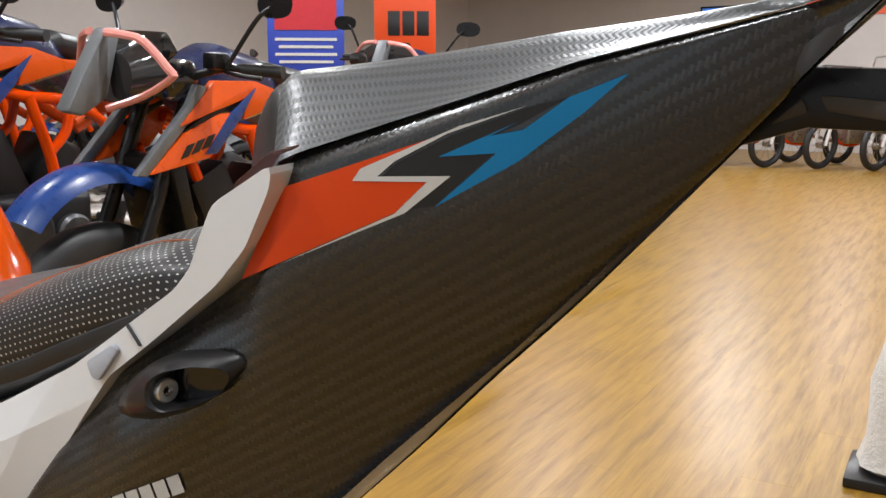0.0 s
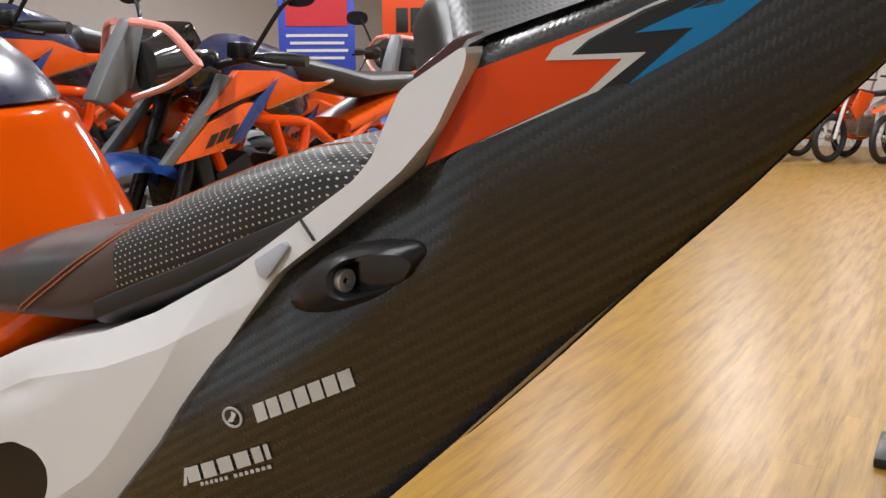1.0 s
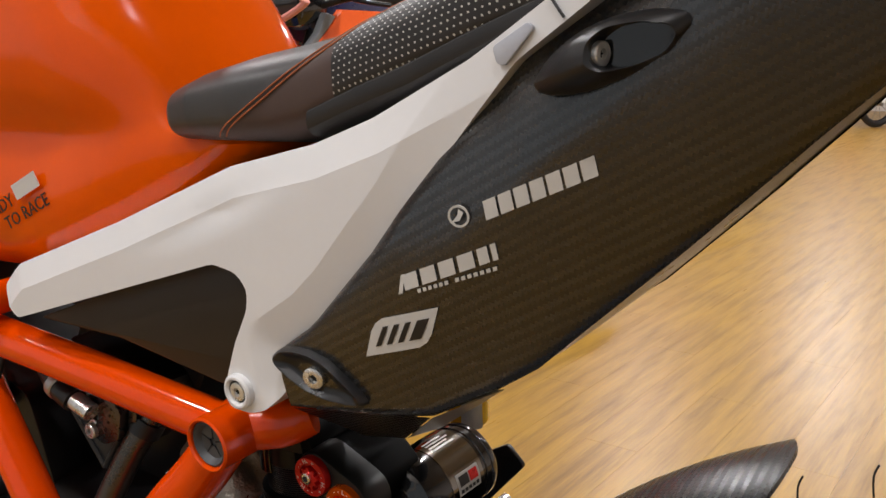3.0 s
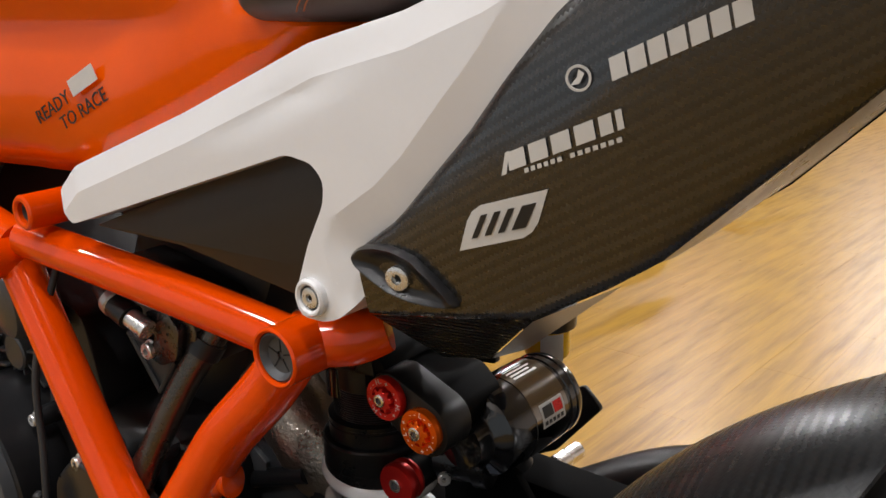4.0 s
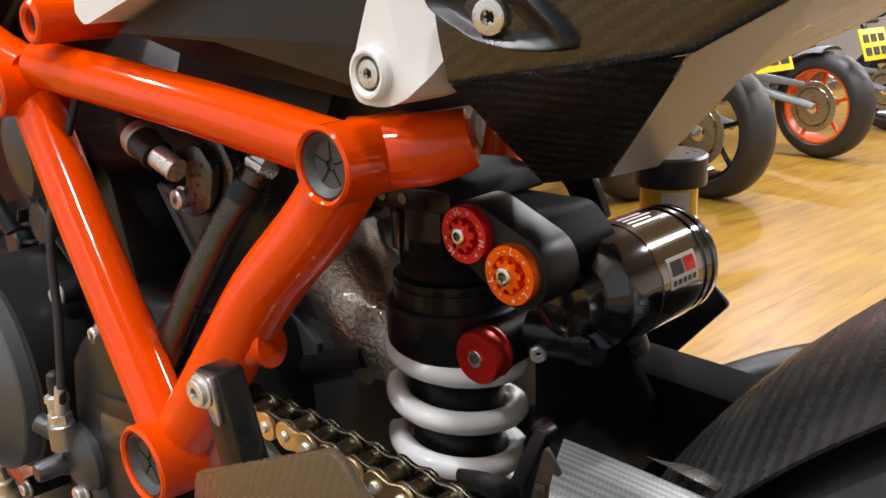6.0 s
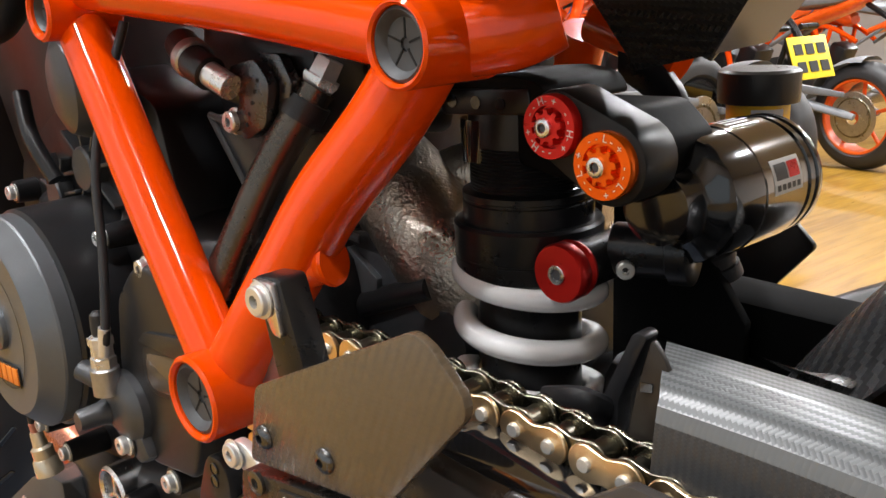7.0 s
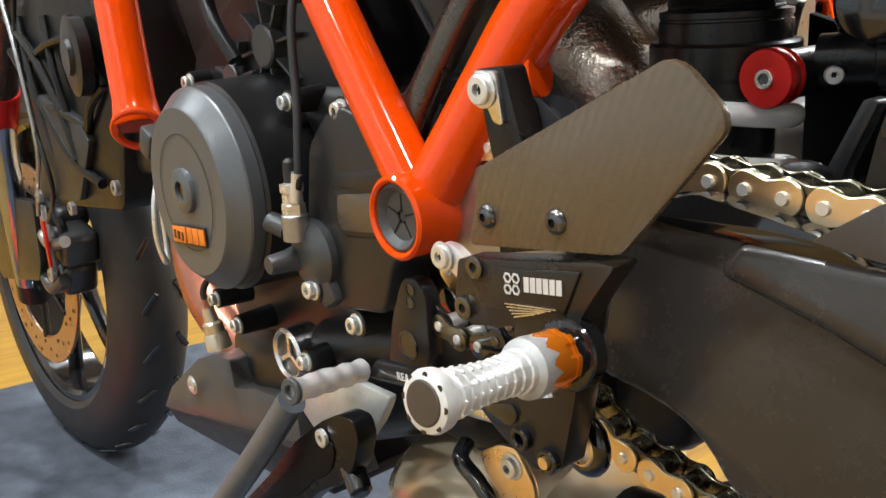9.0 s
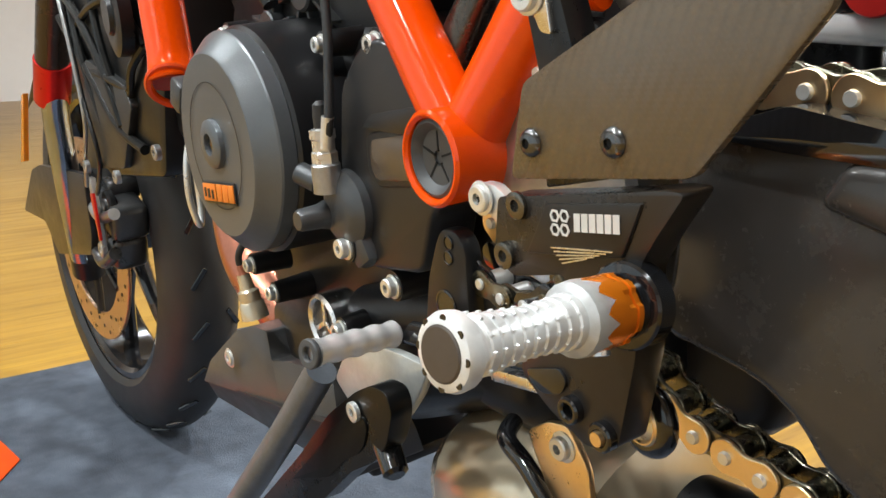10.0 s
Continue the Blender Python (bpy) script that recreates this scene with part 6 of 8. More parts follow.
for i in range(len(pins) - 1):
    a, b = pins[i], pins[i + 1]
    ang = math.atan2(b.y - a.y, b.x - a.x)
    mm = Matrix.Translation((a.x, -0.1, a.y)) @ Matrix.Rotation(-ang, 4, "Y")
    if i % 2 == 0:
        if outer_me is None:
            o = part("chain_link", link_plate(-0.0095, 0.0022, PLATE_R, 0.0052), GOLD, chain, "gold outer chain link")
            p2 = part("chain_link_back", link_plate(0.0073, 0.0022, PLATE_R, 0.0052), CHAINSTEEL, chain)
            p3 = part("chain_pin", pin_mesh(), STEEL, chain)
            outer_me = (o.data, p2.data, p3.data)
            obs = (o, p2, p3)
        else:
            obs = []
            for nm, me in zip(("chain_link", "chain_link_back", "chain_pin"), outer_me):
                q = new(nm, me)
                q.parent = chain
                obs.append(q)
    else:
        if inner_me is None:
            o = part("chain_link", join(link_plate(-0.0068, 0.002, PLATE_R * 1.02, 0.0056), link_plate(0.0048, 0.002, PLATE_R * 1.02, 0.0056), *[lathe((x, -0.0048, 0), (0, 1, 0), [(0, 0.0051), (0.0096, 0.0051)], 18) for x in (0.0, PITCH)]), CHAINSTEEL, chain, "oiled steel inner chain link")
            inner_me = o.data
            obs = (o,)
        else:
            q = new("chain_link", inner_me)
            q.parent = chain
            obs = (q,)
    for q in obs:
        q.matrix_basis = mm

# ---- wheels and front end


def wheel(parent, m, r, w, rim_r, spokes, tyre_mat, rim_mat, name="wheel", label="black sports tyre"):
    prof = []
    for k in range(17):
        a = math.pi * k / 16
        prof.append((-math.cos(a) * w / 2, rim_r + (r - rim_r) * math.sin(a) ** 0.7))
    t = part(name, lathe((0, 0, 0), (0, 1, 0), [(-w * 0.43, rim_r - 0.01)] + prof + [(w * 0.43, rim_r - 0.01)], 80), tyre_mat, parent, label)
    t.matrix_basis = m
    hollow = bmesh.new()
    hollow.from_mesh(t.data)
    bmesh.ops.delete(hollow, geom=[f for f in hollow.faces if len(f.verts) > 20], context="FACES")
    hollow.to_mesh(t.data)
    hollow.free()
    part("rim", ring((0, -w * 0.42, 0), (0, 1, 0), rim_r - 0.026, rim_r + 0.003, w * 0.84, 0.006, 72), rim_mat, t)
    part("hub", lathe((0, -0.045, 0), (0, 1, 0), [(0, 0.02), (0.006, 0.03), (0.084, 0.03), (0.09, 0.02)], 24), rim_mat, t)
    for k in range(spokes):
        a = 2 * math.pi * (k + 0.25) / spokes
        d = Vector((math.cos(a), 0, math.sin(a)))
        part("spoke", tube([d * 0.02, d * (rim_r * 0.5) + Vector((0, -0.005, 0)), d * (rim_r - 0.015)], [0.016, 0.011, 0.013], 10, 4), rim_mat, t)
    return t


FW = Matrix.Translation((-1.255, 0.007, 0.3205)) @ Matrix.Rotation(radians(3.6), 4, "Z") @ Matrix.Rotation(radians(-3.1), 4, "X")
front_wheel = wheel(bike, FW, 0.321, 0.104, 0.238, 6, RUBBER, GLOSSBLACK)
for k in range(26):
    a = 2 * math.pi * k / 26
    for s in (-1, 1):
        y = s * 0.023
        rr = 0.3185
        g = part("tread_groove", box((0, 0, 0), (0.034, 0.007, 0.0045), (0, 0, 35 * s), 0.001, 1), GLOSSBLACK, front_wheel)
        g.matrix_basis = Matrix.Rotation(a + 0.1 * s, 4, "Y") @ Matrix.Translation((0, y, rr - 0.003)) @ pose(0, 0, 0, -18 * s, 0, 0)
DISC = mat("bronze_brake_disc", (0.55, 0.38, 0.27), 0.3, metal=0.9, var=0.1)
disc = part("brake_disc", ring((0, -0.063, 0), (0, 1, 0), 0.116, 0.16, 0.005, 0.001, 72), DISC, front_wheel, "drilled brake disc")
for k in range(40):
    a = 2 * math.pi * k / 40
    q = 0.127 + 0.0105 * (k % 3)
    part("disc_hole", lathe((q * math.cos(a), -0.0635, q * math.sin(a)), (0, -1, 0), [(0, 0.0032), (0.0004, 0.0032), (0.0004, 0)], 10), PANEL, disc)
for k in range(6):
    a = 2 * math.pi * k / 6 + 0.3
    part("disc_arm", tube([(0.03 * math.cos(a), -0.056, 0.03 * math.sin(a)), (0.12 * math.cos(a + 0.25), -0.06, 0.12 * math.sin(a + 0.25))], 0.006, 8), BLACK, disc)
for k in range(2):
    part("rim_sticker", box((0, 0, 0), (0.022, 0.0006, 0.008), bevel=0), DECAL_WHITE, front_wheel).matrix_basis = Matrix.Rotation(radians(-58 - 180 * k), 4, "Y") @ Matrix.Translation((0, -0.0443, -0.226))
rear_wheel = wheel(bike, Matrix.Translation((0.44, 0.0, 0.395)), 0.393, 0.19, 0.27, 5, RUBBER, GLOSSBLACK)
for x, y, z in ((-0.165, 0.05, 0.35), (-0.085, 0.02, 0.384), (-0.13, 0.06, 0.362)):
    part("moulding_hair", tube([(x, y, z - 0.006), (x - 0.001, y, z + 0.006), (x + 0.001, y + 0.001, z + 0.013)], 0.0006, 6, 3), RUBBER, rear_wheel)

fork = part("front_fork", tube([(-1.25, -0.07, 0.3), (-1.19, -0.084, 0.44), (-1.15, -0.088, 0.56), (-1.04, -0.085, 0.7)], 0.0185, 24), mat("bluish_chrome_fork", (0.35, 0.4, 0.48), 0.2, metal=1.0), bike, "chromed fork leg")
part("fork_collar", tube([(-1.165, -0.088, 0.552), (-1.12, -0.088, 0.607)], 0.0245, 28), RED, fork, "red fork collar")
part("fork_upper", tube([(-1.12, -0.088, 0.607), (-1.04, -0.085, 0.7), (-0.9, -0.08, 0.86)], 0.0225, 28), mat("brown_black_fork", (0.05, 0.04, 0.035), 0.25, metal=0.6), fork)
part("fork_shoe", tube([(-1.27, -0.06, 0.27), (-1.2, -0.075, 0.43)], [0.026, 0.024], 20), BLACK, fork)
CALM = mat("dark_caliper", (0.09, 0.09, 0.092), 0.3, metal=0.7)
cal = part("brake_caliper", join(box((-1.06, -0.05, 0.4), (0.095, 0.05, 0.05), (0, 15, 0), 0.01, 3), box((-1.085, -0.05, 0.355), (0.1, 0.05, 0.05), (0, 15, 0), 0.012, 3), box((-1.1, -0.04, 0.435), (0.09, 0.045, 0.03), (0, 10, 0), 0.008, 3)), CALM, fork, "dark machined brake caliper")
for c, r in (((-1.075, -0.075, 0.38), 0.026), ((-1.045, -0.072, 0.415), 0.02)):
    part("caliper_piston", ring(c, (0, 1, 0), r * 0.55, r, 0.012, 0.003, 28), BLACK, cal)
part("caliper_bridge", tube([(-1.12, -0.076, 0.44), (-1.06, -0.08, 0.4), (-1.0, -0.074, 0.41)], 0.008, 12), ALUGREY, cal)
part("caliper_bridge", tube([(-1.13, -0.076, 0.36), (-1.08, -0.08, 0.33), (-1.03, -0.074, 0.35)], 0.009, 12), CALM, cal)
part("caliper_stripe", prism([(-1.04, 0.435), (-1.025, 0.437), (-1.028, 0.372), (-1.036, 0.371)], -0.0905, -0.087, 0.0008), RED, cal, "red printed stripe")
part("caliper_rail", prism([(-1.052, 0.455), (-1.036, 0.456), (-1.036, 0.362), (-1.048, 0.361)], -0.0875, -0.08, 0.002), ALUGREY, cal, "bright caliper edge")
bolt(cal, (-1.06, -0.078, 0.352), LEFT, 0.011, 0.008, ALUGREY, "caliper_bolt")
fend = part("front_mudguard", sheet(lambda u, v: Vector(((0.335 - 0.04 * abs(2 * v - 1) ** 3) * math.cos(radians(40 + 100 * u)), 0.07 * (2 * v - 1), (0.335 - 0.04 * abs(2 * v - 1) ** 3) * math.sin(radians(40 + 100 * u)))), 24, 10), PLASTIC, fork, "black front mudguard")
fend.matrix_basis = FW
part("mudguard_cheek", prism(rounded([(-1.58, 0.325), (-1.43, 0.419), (-1.36, 0.435), (-1.07, 0.457), (-1.085, 0.37), (-1.11, 0.335), (-1.34, 0.29), (-1.4, 0.335)], 0.012), -0.088, -0.078, 0.004), PLASTIC, fork, "black mudguard cheek")
part("reflector", prism(rounded([(-1.37, 0.545), (-1.35, 0.55), (-1.46, 0.43), (-1.49, 0.425)], 0.003), -0.092, -0.084, 0.002), mat("amber_reflector", (0.75, 0.28, 0.02), 0.2), fork, "amber side reflector")
part("fork_wire", tube([(-0.9, -0.09, 0.8), (-0.95, -0.1, 0.69), (-0.93, -0.104, 0.58), (-0.9, -0.104, 0.5), (-1.0, -0.09, 0.44)], 0.0028, 10), BLACK, fork, "black brake line")

SHROUD = mat("deep_black_plastic", (0.007, 0.007, 0.007), 0.34, spec=0.3, bump=0.15)
# plain dark box added to close a bright gap ahead of the engine
part("radiator", box((-0.68, 0.07, 0.74), (0.06, 0.3, 0.4), (0, -8, 0), 0.01), DARKCAST, bike, "black filler box in the radiator's place")
rad = part("radiator_shroud", prism(rounded([(-1.02, 0.72), (-0.72, 0.76), (-0.66, 0.6), (-0.7, 0.5), (-0.92, 0.475), (-0.99, 0.54)], 0.015), -0.092, -0.02, 0.006), SHROUD, bike, "black filler box in the radiator's place shroud")
for p, q in (((-0.93, 0.65), (-0.75, 0.68)), ((-0.9, 0.6), (-0.76, 0.585)), ((-0.75, 0.69), (-0.69, 0.63)), ((-0.69, 0.63), (-0.76, 0.58)), ((-0.95, 0.7), (-0.88, 0.53)), ((-0.85, 0.7), (-0.8, 0.56))):
    part("shroud_rib", tube([(p[0], -0.095, p[1]), ((p[0] + q[0]) / 2, -0.1, (p[1] + q[1]) / 2 + 0.004), (q[0], -0.095, q[1])], 0.0045, 8), SHROUD, rad)
part("shroud_rib", tube([(-1.0, -0.096, 0.66), (-0.9, -0.098, 0.6), (-0.82, -0.098, 0.545), (-0.74, -0.096, 0.525)], 0.0055, 10), SHROUD, rad)
part("shroud_rib", tube([(-1.0, -0.096, 0.7), (-0.9, -0.1, 0.66), (-0.83, -0.1, 0.6), (-0.8, -0.098, 0.545)], 0.005, 10), SHROUD, rad)
part("shroud_plate", prism(rounded([(-0.9, 0.613), (-0.77, 0.591), (-0.75, 0.569), (-0.815, 0.497), (-0.98, 0.478), (-0.965, 0.54)], 0.006), -0.1, -0.09, 0.002), mat("grey_plastic", (0.022, 0.022, 0.022), 0.4), rad)
part("horn", lathe((-0.72, -0.1, 0.66), (-0.1, -1, 0), [(0, 0.04), (0.012, 0.04), (0.014, 0.034), (0.014, 0.02), (0.018, 0.018), (0.018, 0)], 32), BLACK, rad, "black horn")
part("shroud_edge", tube([(-1.0, -0.1, 0.75), (-0.95, -0.104, 0.66), (-0.925, -0.106, 0.55), (-0.955, -0.106, 0.5), (-0.985, -0.104, 0.455)], 0.0028, 10), ALUGREY, rad, "bare metal edge")
for c in ((-0.95, -0.105, 0.485), (-0.84, -0.1, 0.485), (-0.68, -0.1, 0.53)):
    bolt(rad, c, LEFT, 0.008, 0.006, ALUGREY, "shroud_screw")
part("exhaust_front", tube([(-0.6, -0.02, 0.57), (-0.62, -0.05, 0.5), (-0.58, -0.06, 0.42), (-0.48, -0.04, 0.36)], 0.024, 20), mat("copper_tinted_exhaust", (0.5, 0.2, 0.13), 0.3, metal=0.9), bike, "copper-tinted front exhaust header")
part("oval_shackle", tube([(-0.473, -0.138, 0.572), (-0.47, -0.145, 0.552), (-0.47, -0.147, 0.525), (-0.472, -0.142, 0.503), (-0.478, -0.137, 0.51), (-0.479, -0.136, 0.54), (-0.476, -0.137, 0.57)], 0.0026, 10), STEEL, engine, "bright wire shackle")

# ---------------------------------------------------------------- the showroom


def wood(name):
    """Rustic oak boards: long grain, blotches and a tone for each board, under worn varnish."""
    m, nt, p = nodes_of(name)
    geo = nt.nodes.new("ShaderNodeNewGeometry")
    mp = nt.nodes.new("ShaderNodeMapping")
    mp.inputs["Scale"].default_value = (15.0, 0.7, 1.0)
    link(nt, geo.outputs["Position"], mp.inputs[0])
    info = nt.nodes.new("ShaderNodeObjectInfo")
    rnd = mathn(nt, "ADD", info.outputs["Random"], mathn(nt, "MULTIPLY", geo.outputs["Random Per Island"], 1.7))
    off = nt.nodes.new("ShaderNodeVectorMath")
    off.operation = "ADD"
    cmb = nt.nodes.new("ShaderNodeCombineXYZ")
    link(nt, mathn(nt, "MULTIPLY", rnd, 37.0), cmb.inputs[0])
    link(nt, mathn(nt, "MULTIPLY", rnd, 11.0), cmb.inputs[1])
    link(nt, mp.outputs[0], off.inputs[0])
    link(nt, cmb.outputs[0], off.inputs[1])
    v = off.outputs[0]
    grain = noise_of(nt, v, 9.0, 5.0, 0.7)
    blot = noise_of(nt, v, 1.6, 3.0, 0.6)
    tone = mathn(nt, "FRACT", mathn(nt, "MULTIPLY", rnd, 5.37))
    a = mixc(nt, ramp(nt, grain, 0.25, 0.78), (0.10, 0.045, 0.007), (0.48, 0.265, 0.03))
    b = mixc(nt, ramp(nt, blot, 0.2, 0.85), (0.2, 0.1, 0.017), (0.51, 0.305, 0.038))
    mp2 = nt.nodes.new("ShaderNodeMapping")
    mp2.inputs["Scale"].default_value = (15.0, 1.1, 1.0)
    link(nt, geo.outputs["Position"], mp2.inputs[0])
    mid = noise_of(nt, mp2.outputs[0], 1.7, 4.0, 0.65)
    ab = mixc(nt, 0.5, a, b)
    knots = mathn(nt, "MULTIPLY", ramp(nt, mid, 0.46, 0.72), 0.75)
    c = mixc(nt, knots, ab, (0.105, 0.045, 0.006))
    d = mixc(nt, mathn(nt, "MULTIPLY", tone, 0.25), c, (0.32, 0.17, 0.025))
    link(nt, d, p.inputs["Base Color"])
    link(nt, mathn(nt, "ADD", mathn(nt, "MULTIPLY", mathn(nt, "ADD", grain, mid), 0.22), 0.12), p.inputs["Roughness"])
    bump_of(nt, p, mathn(nt, "ADD", grain, noise_of(nt, mp2.outputs[0], 2.4, 3.0)), 0.2, 0.0014)
    return m


WOOD = wood("warm_oak_boards")
WALLPAINT = mat("warm_white_wall_paint", (0.66, 0.62, 0.59), 0.7, var=0.05, scale=1.2, bump=0.1, bscale=120)
CEIL = mat("pale_ceiling_panels", (0.42, 0.41, 0.4), 0.8, var=0.05, scale=1.0)
GREYFRAME = mat("grey_window_frame", (0.2, 0.2, 0.21), 0.4)
DARKGAP = mat("dark_floor_gap", (0.22, 0.13, 0.045), 0.7)
X0, X1, Y0, Y1, TOP = -9.0, 5.0, -3.4, 17.0, 3.6
flr = tagged(part("floor", box(((X0 + X1) / 2, (Y0 + Y1) / 2, -0.06), (X1 - X0 + 0.6, Y1 - Y0 + 0.6, 0.1), bevel=0), DARKGAP, None), kind="structure")
tagged(part("ceiling", box(((X0 + X1) / 2, (Y0 + Y1) / 2, TOP + 0.1), (X1 - X0 + 0.6, Y1 - Y0 + 0.6, 0.2), bevel=0), CEIL, None), kind="structure")
for nm, c, s in (("wall_north", ((X0 + X1) / 2, Y1 + 0.1, TOP / 2), (X1 - X0, 0.2, TOP)), 
                 ("wall_west", (X0 - 0.1, (Y0 + Y1) / 2, TOP / 2), (0.2, Y1 - Y0 + 0.4, TOP)), ("wall_east", (X1 + 0.1, (Y0 + Y1) / 2, TOP / 2), (0.2, Y1 - Y0 + 0.4, TOP))):
    tagged(part(nm, box(c, s, bevel=0), WALLPAINT, None), kind="structure")


# an added, unseen shop front behind the camera: low sill, lintel, piers and three tall panes
# assumed from bluish reflections on the carbon and the white beam
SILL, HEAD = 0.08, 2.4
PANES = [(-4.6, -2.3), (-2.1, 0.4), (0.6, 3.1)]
cuts = [X0] + [x for p in PANES for x in p] + [X1]
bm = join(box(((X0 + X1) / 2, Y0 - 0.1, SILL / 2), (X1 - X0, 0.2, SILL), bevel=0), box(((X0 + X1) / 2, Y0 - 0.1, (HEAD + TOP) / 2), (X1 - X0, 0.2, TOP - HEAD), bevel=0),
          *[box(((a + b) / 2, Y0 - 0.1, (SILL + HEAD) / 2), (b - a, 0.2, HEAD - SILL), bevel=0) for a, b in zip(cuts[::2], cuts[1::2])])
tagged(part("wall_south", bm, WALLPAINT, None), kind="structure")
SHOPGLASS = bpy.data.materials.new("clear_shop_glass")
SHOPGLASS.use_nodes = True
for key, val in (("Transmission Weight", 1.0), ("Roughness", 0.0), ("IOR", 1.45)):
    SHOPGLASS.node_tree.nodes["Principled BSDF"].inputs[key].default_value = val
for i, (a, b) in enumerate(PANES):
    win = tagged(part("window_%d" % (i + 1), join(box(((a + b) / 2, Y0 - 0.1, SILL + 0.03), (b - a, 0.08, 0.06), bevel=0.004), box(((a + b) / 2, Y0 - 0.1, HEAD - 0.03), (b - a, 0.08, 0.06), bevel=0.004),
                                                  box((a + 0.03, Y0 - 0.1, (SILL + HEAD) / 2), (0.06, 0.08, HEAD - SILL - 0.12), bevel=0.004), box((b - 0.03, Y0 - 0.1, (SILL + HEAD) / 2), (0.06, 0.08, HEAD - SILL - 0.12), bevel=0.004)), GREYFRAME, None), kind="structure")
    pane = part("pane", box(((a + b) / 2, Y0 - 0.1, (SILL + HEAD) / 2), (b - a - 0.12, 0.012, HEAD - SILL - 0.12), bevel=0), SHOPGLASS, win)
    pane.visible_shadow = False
    # lamp filling the opening in place of daylight from outside
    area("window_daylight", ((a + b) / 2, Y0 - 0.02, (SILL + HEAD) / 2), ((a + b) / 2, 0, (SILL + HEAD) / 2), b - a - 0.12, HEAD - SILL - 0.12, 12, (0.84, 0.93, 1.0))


def carpet():
    m, nt, p = nodes_of("blue_grey_carpet")
    co = nt.nodes.new("ShaderNodeTexCoord").outputs["Object"]
    big, mid, fine = noise_of(nt, co, 5.0, 3.0), noise_of(nt, co, 30.0, 4.0), noise_of(nt, co, 420.0, 2.0)
    f = mathn(nt, "ADD", mathn(nt, "MULTIPLY", big, 0.6), mathn(nt, "MULTIPLY", mid, 0.4))
    link(nt, mixc(nt, ramp(nt, f, 0.35, 0.65), (0.03, 0.036, 0.05), (0.085, 0.1, 0.13)), p.inputs["Base Color"])
    p.inputs["Roughness"].default_value = 0.95
    bump_of(nt, p, mathn(nt, "ADD", fine, mid), 0.7, 0.003)
    return m


rug = tagged(part("carpet_mat", box((-0.38, -0.03, 0.004), (2.4, 0.94, 0.008), bevel=0.003), carpet(), None), "blue-grey carpet mat lying under the motorcycle", "mat")
part("mat_patch", prism([(-1.3, -0.49), (-1.34, -0.245), (-1.2, -0.225), (-1.0, -0.36), (-0.95, -0.49)], 0.0, 0.0015, 0), DECAL_ORANGE, rug, "orange printed corner").matrix_basis = Matrix.Translation((0, 0, 0.0105)) @ pose(0, 0, 0, -90, 0, 0)

# ---- lamps: rows of ceiling spots
HOT = bpy.data.materials.new("lamp_glow")
HOT.use_nodes = True
HOT.node_tree.nodes["Principled BSDF"].inputs["Emission Color"].default_value = (0.95, 0.97, 1.0, 1)
HOT.node_tree.nodes["Principled BSDF"].inputs["Emission Strength"].default_value = 14.0
# camera-side spots are unseen; (-3.3, -1.7) is added for the heel guard's reflection
LAMPS = [(-3.2, 1.2, 75), (-0.7, 2.0, 130), (1.3, 3.6, 150), (-1.6, 4.6, 130), (-4.2, 4.4, 110), (0.4, 7.4, 160), (1.5, 8.8, 150), (-3.2, 8.2, 110), (-6.3, 7.4, 100), (1.4, 11.4, 120), (-2.4, 12.4, 90), (0.9, -1.2, 52), (-1.3, -1.2, 70), (-0.4, -2.5, 60), (-3.3, -1.7, 75), (-1.7, 10.4, 150), (-1.0, 14.6, 130)]
for x, y, pw in LAMPS:
    area("ceiling_lamp", (x, y, TOP - 0.12), (x, y, 0), 0.2, 0.1, pw * 1.06, (0.93, 0.94, 0.98))
    lf = thing("ceiling_spot", Matrix.Translation((x, y, TOP)), "small white ceiling lamp with a bright lens", "ceiling lamp", "ceiling spots")
    part("lamp_body", box((0, 0, -0.05), (0.26, 0.16, 0.1), bevel=0.01), WALLPAINT, lf)
    part("lamp_lens", box((0, 0, -0.102), (0.2, 0.1, 0.006), bevel=0.001), HOT, lf)

# ---------------------------------------------------------------- other motorcycles and the far end
SHELL = mat("orange_bike_plastic", (0.80, 0.10, 0.006), 0.3, coat=0.5, var=0.05)
LENS = mat("smoky_lamp_lens", (0.03, 0.03, 0.03), 0.08, coat=0.6)
PINK = mat("pale_red_lamp_rim", (0.75, 0.30, 0.26), 0.3)
STEELB = mat("dull_bright_metal", (0.45, 0.43, 0.4), 0.3, metal=0.9, var=0.2)
BLUEP = mat("blue_bike_plastic", (0.012, 0.05, 0.22), 0.3, coat=0.5)
GREYP = mat("grey_bike_plastic", (0.16, 0.17, 0.18), 0.4)
ORANGERIM = mat("orange_wheel_paint", (0.78, 0.12, 0.01), 0.35)
WHITEP = mat("white_bike_plastic", (0.7, 0.7, 0.68), 0.35)


def far_wheel(parent, c, r, w, rim_mat, spokes):
    t = wheel(parent, Matrix.Translation(c), r, w, r - 0.085 if w > 0.1 else r - 0.06, spokes, RUBBER, rim_mat)
    part("brake_disc", ring((0, -w * 0.5 - 0.012, 0), (0, 1, 0), 0.09, 0.15, 0.005, 0.001, 40), STEELB, t)
    return t


